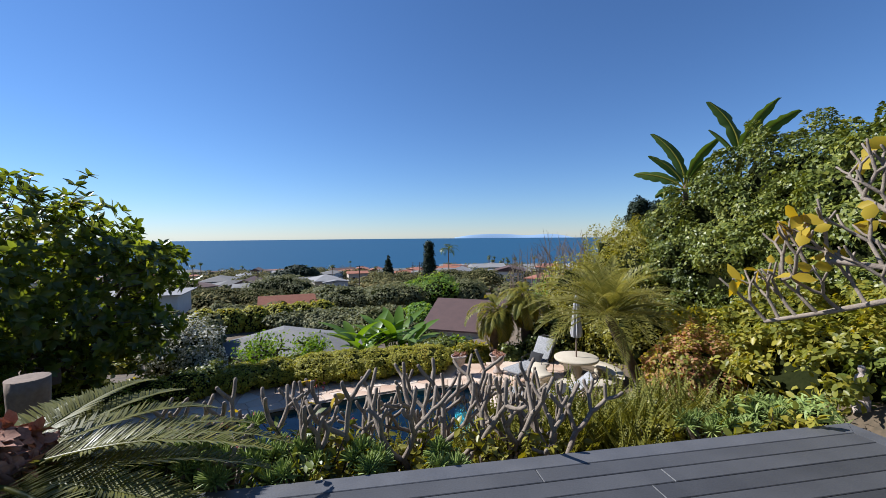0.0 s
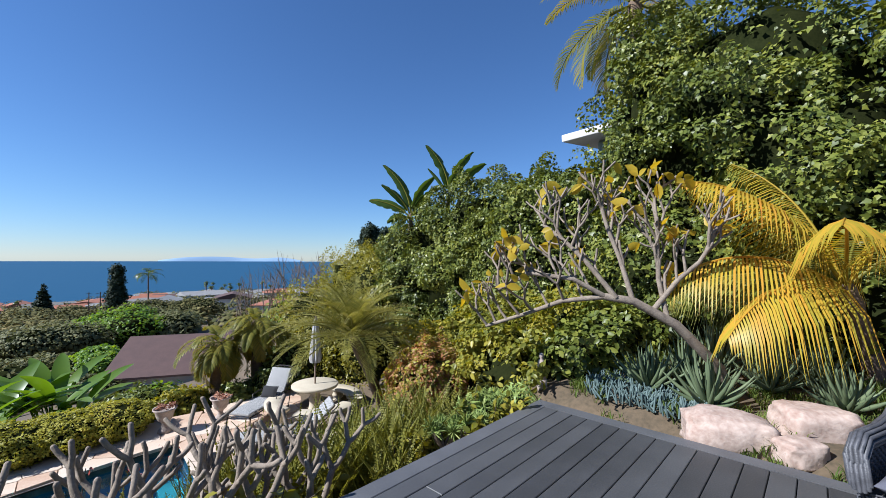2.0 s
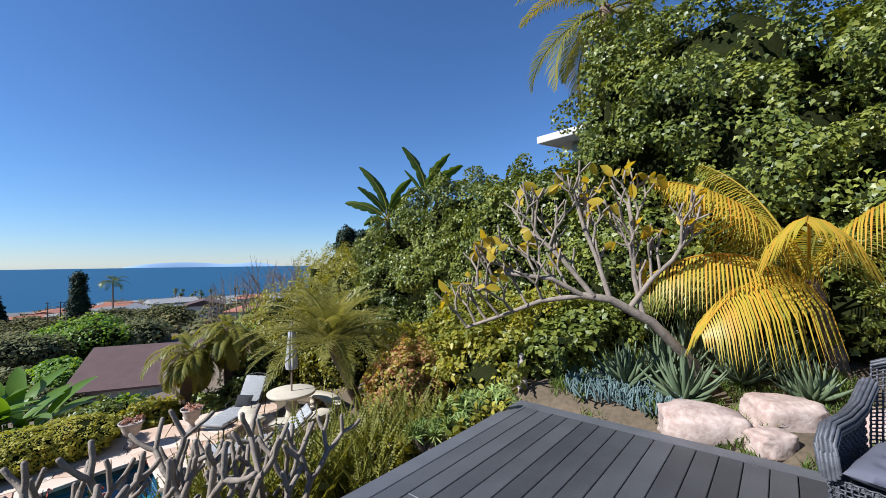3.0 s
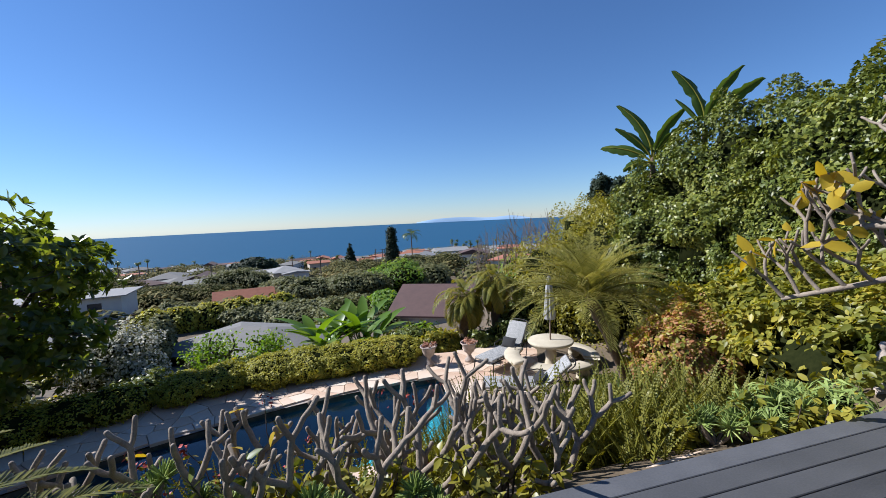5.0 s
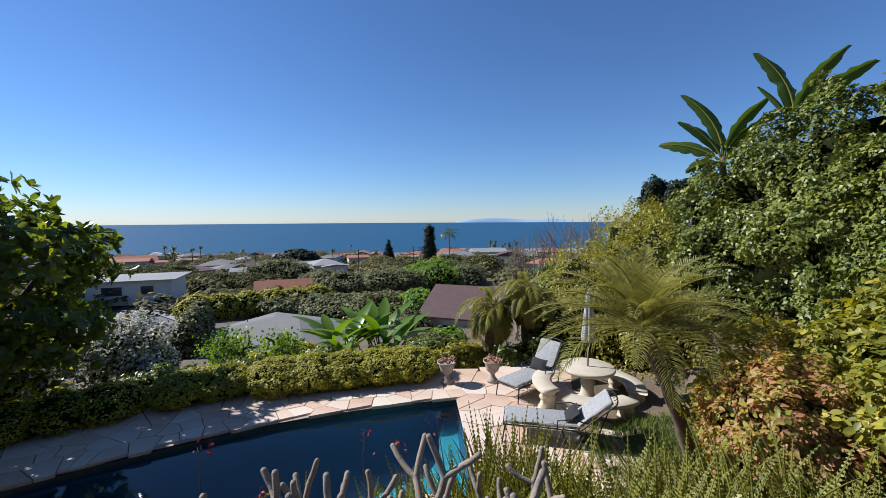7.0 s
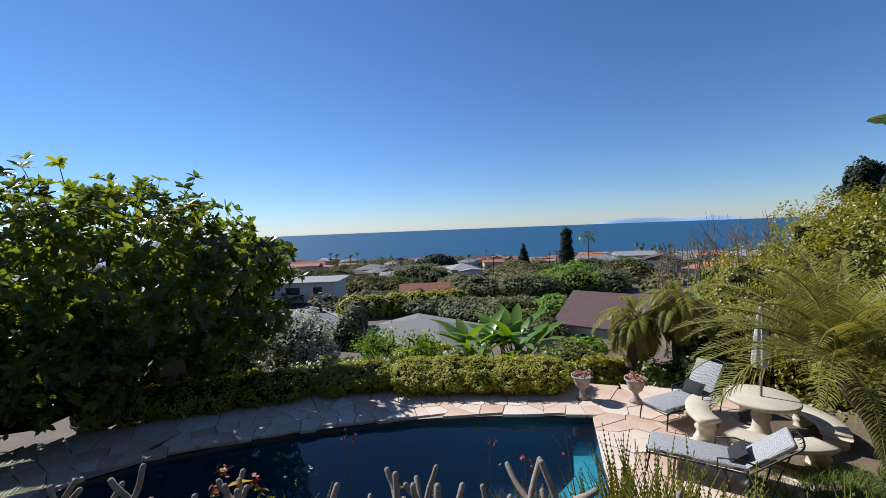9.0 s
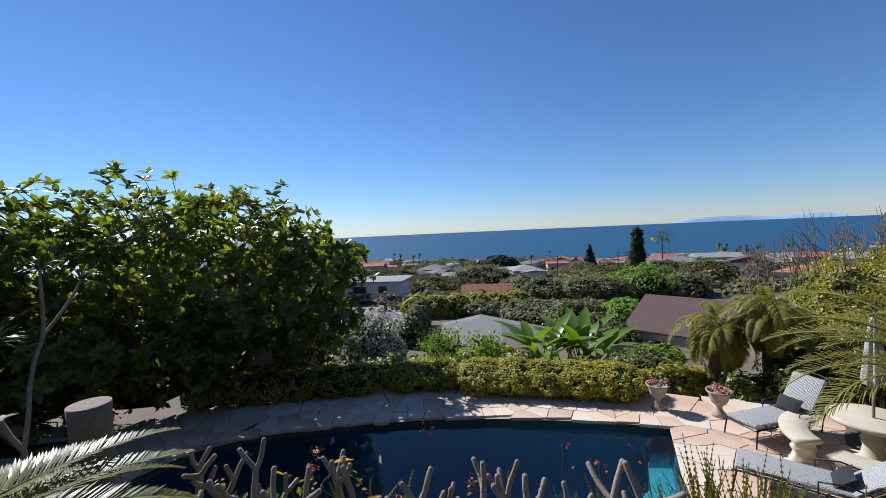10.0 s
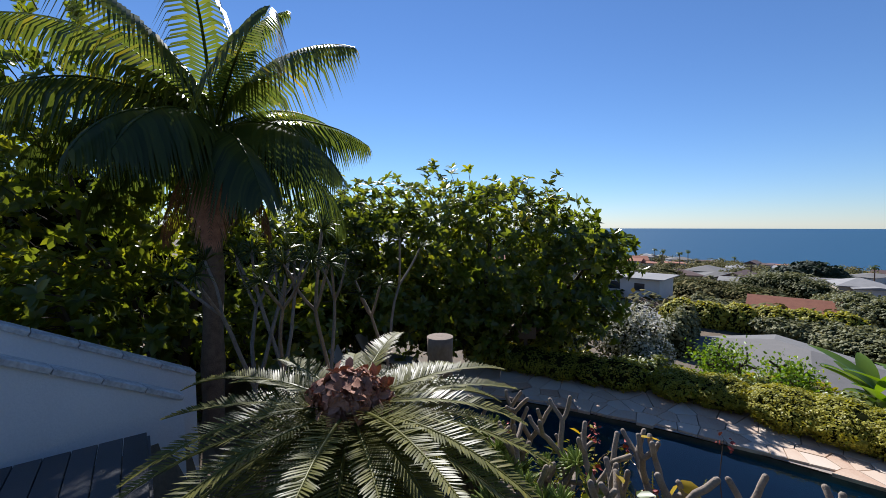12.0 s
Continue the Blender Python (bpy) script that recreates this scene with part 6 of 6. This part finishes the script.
# the neighbour's house above the ivy
def neighbour():
    t = thing("neighbour_house", pose(9.75, 7.6, -0.34), "pale blue neighbouring house with a white overhanging eave", "house")
    part("wall", box_bm(4.0, 6.0, 5.3, pose(2.85, -3.6, 2.65)), M_wallb, t)
    for k in range(12):
        part("siding_board", box_bm(0.03, 6.03, 0.2, pose(0.84, -3.6, 2.8 + k * 0.205)), M_wallb, t)
    part("roof", box_bm(5.4, 7.6, 0.2, pose(2.6, -3.8, 5.42, 0, -4, 0), 0.02), M_wallw, t, "white boxed eave")
    win = part("window", box_bm(0.06, 1.3, 1.0, pose(0.80, -1.6, 4.5)), M_wallw, t)
    part("pane", box_bm(0.08, 1.1, 0.8, pose(0.795, -1.6, 4.5)), M_glass, win, "dark glass")


neighbour()


# bare reddish twigs over the far hedge
def bare_twigs(c, n, h, seed):
    r = np.random.default_rng(seed)
    t = thing("bare_bush", pose(*c), "leafless reddish twiggy bush above the hedge", "bush")
    out = []
    for i in range(n):
        p = np.array([r.normal(0, 0.7), r.normal(0, 0.7), 0])
        d = unit(np.array([r.normal(0, 0.25), r.normal(0, 0.25), 1]))
        L = h * r.uniform(0.6, 1.1)
        out.append(tube([p, p + d * L * 0.5, p + d * L + r.normal(0, 0.1, 3)], [0.018, 0.012, 0.005], 4, False))
        for k in range(3):
            q = p + d * L * r.uniform(0.4, 0.8)
            dd = unit(d + r.normal(0, 0.4, 3))
            out.append(tube([q, q + dd * L * 0.2, q + dd * L * 0.35], [0.009, 0.007, 0.003], 4, False))
    part_np("twig", join(out), M_wood, t)


bare_twigs((6.0, 17.5, -0.4), 34, 2.0, 1)
bare_twigs((4.6, 18.5, -1.0), 28, 1.9, 2)


def statue(c):
    """A small weathered garden figure, kept as one plain shape."""
    vf = join([lathe([(0.001, 0.62), (0.045, 0.60), (0.06, 0.55), (0.05, 0.50), (0.035, 0.47), (0.08, 0.43), (0.10, 0.33), (0.075, 0.22), (0.10, 0.12), (0.11, 0.0), (0.001, 0.0)], 16), moved(lathe([(0.001, 0.0), (0.13, 0.0), (0.13, -0.5), (0.001, -0.5)], 16), pose(0, 0, 0))])
    ob = part_np("statue", vf, M_urn, None, "small weathered stone garden statue on a post", True)
    ob.matrix_world = pose(*c) @ Matrix.Scale(0.5, 4)
    tagged(ob, category="statue")


statue((3.85, 3.72, 0.03))


def path_light(c):
    t = thing("path_light", pose(*c), "small dark metal mushroom path light", "lamp")
    part_np("stake", tube([(0, 0, 0), (0, 0, 0.2), (0, 0, 0.42)], [0.012] * 3, 8), M_iron, t)
    part_np("hood", lathe([(0.001, 0.50), (0.03, 0.48), (0.10, 0.42), (0.095, 0.41), (0.02, 0.43)], 20), M_iron, t)


def bird_table(c):
    """A small gabled wooden shelter on a post."""
    t = thing("bird_house", pose(*c, 0, 0, 52), "weathered gabled wooden bird house on a post in the shade", "bird house")
    part("post", box_bm(0.1, 0.1, 0.9, pose(0, 0, 0.45), 0.01), M_wood, t)
    part("box", box_bm(0.55, 0.4, 0.34, pose(0, 0, 1.06), 0.01), M_wood, t)
    for sg in (-1, 1):
        part("roof_board", box_bm(0.56, 0.6, 0.03, pose(sg * 0.21, 0, 1.36, 0, sg * 38, 0), 0.005), M_wood, t, "weathered roof board")


bird_table((-8.3, 8.75, PD - 0.15))
path_light((2.62, 8.0, PD))
path_light((0.05, 11.55, PD))


def tall_flower(c, seed):
    r = np.random.default_rng(seed)
    t = thing("flowering_stem", pose(*c), "thin bare stem with red flower clusters by the pool", "flower")
    pts = [np.zeros(3)]
    d = np.array([r.normal(0, 0.1), r.normal(0, 0.1), 1.0])
    for k in range(5):
        d = unit(d + r.normal(0, 0.08, 3))
        pts.append(pts[-1] + d * 0.32)
    part_np("stem", tube(pts, [0.009, 0.008, 0.007, 0.006, 0.005, 0.004], 5), M_twig, t)
    for k in range(9):
        q = pts[-1] + np.array([r.normal(0, 0.05), r.normal(0, 0.05), -abs(r.normal(0, 0.09))])
        part_np("bloom", leaves([q], [q - pts[-1] + np.array([0, 0, 0.05])], 0.045, "oval", 0.8, 0.2, r), M_red, t, "small red flower")


for i, (x, y) in enumerate(((0.55, 6.6), (-0.25, 6.2), (0.05, 6.15), (-1.2, 5.0))):
    tall_flower((x, y, ground_z(x, y)), 900 + i)


# ---- houses and town below ----
house("house", (-13.8, 39.6, -12.0), -24, 12.4, 9.4, 3.1, 1.25, M_roofg, M_walls, "low house with a pale grey hipped shingle roof", 0.8,
      windows=(("f", -4.4, 1.9, 1.4, 1.3), ("f", -2.4, 1.9, 1.0, 1.3), ("l", 0, 1.9, 1.6, 1.3)))
house("house", (7.9, 44.0, -11.2), -20, 15, 10, 3.2, 2.3, M_roofb, M_wallw, "house with a large brown shingle roof and chimney", 0.7,
      windows=(("f", -5, 1.8, 1.4, 1.2), ("f", -1, 1.8, 1.4, 1.2)), chimney=(5.2, 0.0, 5.6, 0.9, 1.3), hip=False)
house("house", (8.2, 33.0, -10.0), -20, 8, 6, 2.6, 1.2, M_roofb, M_wallw, "low brown shingle roofed wing", 0.6, windows=(("f", 0, 1.5, 1.2, 1.0),))
house("house", (-30.0, 84.0, -17.5), 20, 12, 9, 3.8, 3.2, M_roofr, M_wallb, "house with a red tile roof and blue-grey walls", 0.5, hip=False, windows=(("f", 2, 2, 1.2, 1.2), ("f", -2, 2, 1.2, 1.2)))
house("house", (-55.0, 73.0, -12.6), 18, 17, 9, 4.2, 0.25, M_pave, M_wallw, "white flat-roofed house beside the road", 0.9, windows=(("f", -5, 2.4, 3, 1.6), ("f", 0, 2.4, 3, 1.6), ("f", 5, 2.4, 2, 1.6)))


def road():
    """The road that curves past the flat-roofed house, with its centre line and pale verge."""
    C = [(-22, 38), (-29.5, 46.5), (-36, 54), (-45, 61), (-58, 68.5), (-80, 78)]
    def strip(name, o0, o1, dz, mat, label):
        V, F = [], []
        P = np.array(C, float)
        s = np.linspace(0, len(C) - 1, 50)
        xs, ys = np.interp(s, range(len(C)), P[:, 0]), np.interp(s, range(len(C)), P[:, 1])
        T = unit(np.stack([np.gradient(xs), np.gradient(ys)], 1))
        for x, y, (tx, ty) in zip(xs, ys, T):
            for o in (o0, o1):
                V.append((x - ty * o, y + tx * o, -12.6 - 0.012 * (math.hypot(x, y) - 50) + dz))
        for i in range(len(xs) - 1):
            F += [(2 * i, 2 * i + 1, 2 * i + 3), (2 * i, 2 * i + 3, 2 * i + 2)]
        ob = part_np(name, (np.array(V), np.array(F)), mat, None, label)
        return tagged(ob, kind="structure", category="road")
    strip("road", -3.4, 3.4, 0.0, M_asphalt, "grey asphalt road curving downhill")
    strip("road_verge", -5.2, -3.4, 0.12, M_pave, "pale concrete pavement beside the road")
    strip("centre_line", -0.08, 0.08, 0.02, M_yellow, "yellow centre line")
    fence = thing("timber_fence", pose(0, 0, 0), "brown post and rail fence along the road", "fence")
    P = np.array(C, float)
    q = np.linspace(1.6, 4.6, 26)
    pts = []
    for s in q:
        x, y = np.interp(s, range(len(C)), P[:, 0]), np.interp(s, range(len(C)), P[:, 1])
        i = min(int(s), len(C) - 2)
        t = unit(P[i + 1] - P[i])
        pts.append((x - t[1] * -5.0, y + t[0] * -5.0, -12.4 - 0.012 * (math.hypot(x, y) - 50)))
    for p in pts:
        ob = part("post", box_bm(0.14, 0.14, 1.2), M_wood, fence)
        ob.location = (p[0], p[1], p[2] + 0.6)
    for a, b in zip(pts[:-1], pts[1:]):
        for h in (0.35, 0.75, 1.1):
            L = math.dist(a, b)
            ob = part("rail", box_bm(L, 0.05, 0.13), M_wood, fence)
            ob.matrix_local = pose((a[0] + b[0]) / 2, (a[1] + b[1]) / 2, (a[2] + b[2]) / 2 + h, 0, -math.degrees(math.asin((b[2] - a[2]) / L)), math.degrees(math.atan2(b[1] - a[1], b[0] - a[0])))
    sg = thing("road_sign", pose(-47, 66, -12.7), "yellow diamond road sign on a post", "sign")
    part_np("post", tube([(0, 0, 0), (0, 0, 1), (0, 0, 2.4)], [0.04] * 3, 6), M_iron, sg)
    ob = part("plate", box_bm(0.75, 0.03, 0.75, Matrix(), 0.01), M_yellow, sg)
    ob.matrix_local = pose(0, -0.05, 2.5, 0, 45, 0)


road()


def far_tree(name, x, y, z, w, h, n, mat, label, seed, shape="clump", size=0.6, cat="tree", group="trees in the town", blobs=None):
    r = np.random.default_rng(seed)
    t = thing(name, pose(x, y, z), label, cat, group)
    b = blobs or [((r.normal(0, w * 0.25), r.normal(0, w * 0.25), h * r.uniform(0.5, 0.7)), (w * r.uniform(0.35, 0.55), w * r.uniform(0.35, 0.55), h * r.uniform(0.28, 0.42))) for _ in range(5)]
    part_np("trunk", tube([(0, 0, 0), (0, 0, h * 0.3), (0, 0, h * 0.7)], [0.05 * h, 0.04 * h, 0.01 * h], 6, False), M_twig, t)
    # crown filled with a blob coloured near black as inner shade
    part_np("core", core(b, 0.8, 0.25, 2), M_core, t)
    P, N = blob_points(b, n, r, rough=0.25, depth=0.4, bottom=-0.9)
    part_np("crown", leaves(P, N, size, shape, 0.9, 0.3, r), mat, t)
    return t


# gardens between the pool hedge and the houses
rg = np.random.default_rng(19)
k = 0
while k < 46:
    a, d = radians(rg.uniform(-52, 24)), rg.uniform(17, 62)
    x, y = d * math.sin(a), d * math.cos(a)
    if (abs(x + 14) < 9 and abs(y - 40) < 8) or (abs(x - 9) < 10 and 29 < y < 52) or (x < -25 and 36 < y < 72 and abs((y - 38) + (x + 22) * 1.13) < 8) or (-6 < x < 0 and 14 < y < 20):
        continue
    deg = math.degrees(a)
    open_view = (-44 < deg < -9 or 0 < deg < 15) and d > 18
    s = rg.uniform(0.6, 0.95) if open_view else rg.uniform(0.8, 1.5) * (0.7 + d / 45)
    far_tree("garden_tree", x, y, ground_z(x, y) - 0.4, s * 2.2, s * 1.55, 1500, (G_olive, G_ivy, G_mix, G_far, G_bright, G_olive)[k % 6], "rounded leafy shrub or small tree in the gardens below", 900 + k, "oval", 0.16 + d * 0.004)
    k += 1
# landmarks
cy = [((0, 0, 3.2 + i * 2.2), (2.7 - 0.16 * i + (0.5 if i == 1 else 0), 2.7 - 0.16 * i, 2.2)) for i in range(6)]
far_tree("cypress", -3.1, 171, -17, 4, 16, 2600, G_cyp, "tall dark column-shaped cypress against the sea", 1, "tiny", 0.75, "cypress", "", cy)
nf = [((0, 0, 3 + i * 1.3), (3.0 - 0.33 * i, 3.0 - 0.33 * i, 0.32)) for i in range(9)]
far_tree("norfolk_pine", -29.6, 247, -24.5, 6, 14, 3000, G_cyp, "tiered Norfolk pine against the sea", 2, "tiny", 1.1, "pine", "", nf)
far_tree("spreading_pine", -66, 190, -23.5, 22, 11, 3600, G_cyp, "dark spreading pine above the town", 3, "clump", 1.2, "pine", "",
         [((-5, 0, 6.0), (6, 4, 2.8)), ((4, 0, 7.5), (6, 4, 2.6)), ((0, 1, 9.2), (5, 3, 2.0)), ((9, 0, 5), (4, 3, 2.6)), ((-9, 0, 4.6), (4, 3, 2.6))])
for i, (x, y, w, h, mat) in enumerate(((-8, 84, 9, 6.5, G_olive), (-1, 88, 10, 7.5, G_bright), (5, 90, 9, 6.5, G_olive), (-18, 82, 8, 6, G_olive), (-26, 92, 9, 6, G_olive), (-44, 108, 12, 7, G_olive), (9, 110, 10, 6, G_far), (-3, 60, 5, 4.5, G_bright), (-8, 62, 8, 3.5, G_olive), (-14, 64, 9, 3.6, G_olive), (-20, 66, 7, 3.4, G_olive), (-50, 95, 14, 5, G_far), (-62, 100, 12, 5, G_far), (-75, 110, 14, 6, G_far), (-38, 75, 5, 3.5, G_olive))):
    z = ground_z(x, y) - 0.3
    far_tree("garden_tree", x, y, z, w, h, 5200, mat, "rounded leafy tree among the houses below", 400 + i, "clump", 0.34)
shrub("roadside_hedge", [((-35 + i * 3.1, 60.5 + i * 1.6, -11.6), (2.6, 2.0, 2.3)) for i in range(6)], 9000, 0.28, G_box, "long rounded green hedge beside the road", "hedge", "clump", 0.92, 0.12)
shrub("roadside_hedge", [((-19.2 - i * 0.7, 33.0 + i * 1.7, -8.3), (1.1, 1.2, 2.3)) for i in range(5)], 6000, 0.22, G_olive, "tall clipped grey-green hedge beside the grey-roofed house", "hedge", "clump", 0.92, 0.1)


def fan_palm(x, y, z, h, seed, crown=2.2):
    r = np.random.default_rng(seed)
    t = thing("tall_palm", pose(x, y, z), "tall slender palm standing in the town", "palm tree", "palms in the town")
    part_np("trunk", tube([(0, 0, 0), (0.1, 0, h * 0.5), (0, 0, h)], [0.3, 0.22, 0.2], 6, False), M_trunk, t)
    out = []
    for i in range(16):
        out.append(moved(frond(crown * r.uniform(0.8, 1.1), crown * 0.38, 9, 1.8, r.uniform(-0.2, 1.2), 0.16, 0.2, 0.8, r), pose(0, 0, h, 0, 0, i * 137.5)))
    part_np("crown", join(out), G_kent, t)


fan_palm(4.8, 160, -19, 15.0, 1, 5.0)
rp = np.random.default_rng(77)
for i in range(26):
    a = radians(rp.uniform(-38, 22))
    d = rp.uniform(230, 380)
    x, y = d * math.sin(a), d * math.cos(a)
    fan_palm(x, y, ground_z(x, y), rp.uniform(6, 11), 500 + i, 2.0)


def pole(x, y, top, bottom, bars=2, yaw=0):
    t = thing("utility_pole", pose(x, y, bottom, 0, 0, yaw), "wooden utility pole with cross arms", "pole", "utility poles")
    h = top - bottom
    part_np("mast", tube([(0, 0, 0), (0, 0, h * 0.5), (0, 0, h)], [0.2, 0.17, 0.14], 8, False), M_twig, t)
    for k in range(bars):
        ob = part("cross_arm", box_bm(2.6, 0.14, 0.14), M_twig, t)
        ob.location = (0, 0, h - 0.4 - k * 1.3)
    return t


pole(-23.4, 122.6, -7.4, -19, 1, 20)
pole(-52, 118, -8.6, -19, 1, 10)
pole(-8, 190, -11, -23, 2, 30)
pole(-12, 205, -12, -24, 2, 60)
pole(-5, 200, -12, -24, 2, 10)


def town():
    """Roofs and trees of the town down to the shore."""
    r = np.random.default_rng(9)
    walls = [M_wallw, M_walls, M_wallb, M_wallw]
    roofs = [M_roofg, M_roofr, M_roofb, M_pave, M_roofr, M_pave]
    n = 0
    while n < 120:
        a, d = radians(r.uniform(-58, 30)), 110 + 300 * r.random() ** 0.8
        x, y = d * math.sin(a), d * math.cos(a)
        if d < 175 and abs(x + 5) < 18:
            continue
        z = ground_z(x, y)
        w, dd, h = r.uniform(9, 20), r.uniform(7, 12), r.uniform(2.8, 5.0)
        yaw = math.degrees(-a) + r.choice([0, 90]) + r.uniform(-20, 20)
        k = int(r.integers(0, 6))
        house("house", (x, y, z - 0.5), yaw, w, dd, h + 0.5, r.uniform(0.3, 2.2), roofs[k], walls[int(r.integers(0, 4))], ("low flat-roofed building in the town" if k in (3, 5) else "low house with a pitched roof in the town"), 0.5, hip=bool(r.random() < 0.5),
              windows=(("f", -w / 4, h * 0.55, 1.6, 1.3), ("f", w / 4, h * 0.55, 1.6, 1.3)))
        n += 1
    P, N, S = [], [], []
    cores = []
    for i in range(1300):
        a, d = radians(r.uniform(-64, 40)), 75 + 330 * r.random() ** 0.75
        x, y = d * math.sin(a), d * math.cos(a)
        z = ground_z(x, y)
        w, h = r.uniform(1.6, 4.0) * (1 + d / 400), r.uniform(1.6, 3.2) * (1 + d / 500)
        q = unit(r.normal(0, 1, (84, 3)))
        q[:, 2] = np.abs(q[:, 2])
        P.append(np.array([x, y, z + h * 0.2]) + q * np.array([w, w, h]) * r.uniform(0.75, 1.05, (84, 1)))
        N.append(q)
    P, N = np.concatenate(P), np.concatenate(N)
    vf = leaves(P, N, 0.85, "clump", 0.6, 0.4, r)
    ob = part_np("woods", vf, G_far, None, "dense dark green trees between the town's roofs")
    tagged(ob, category="trees", kind="stuff")


town()
build_flagstones()
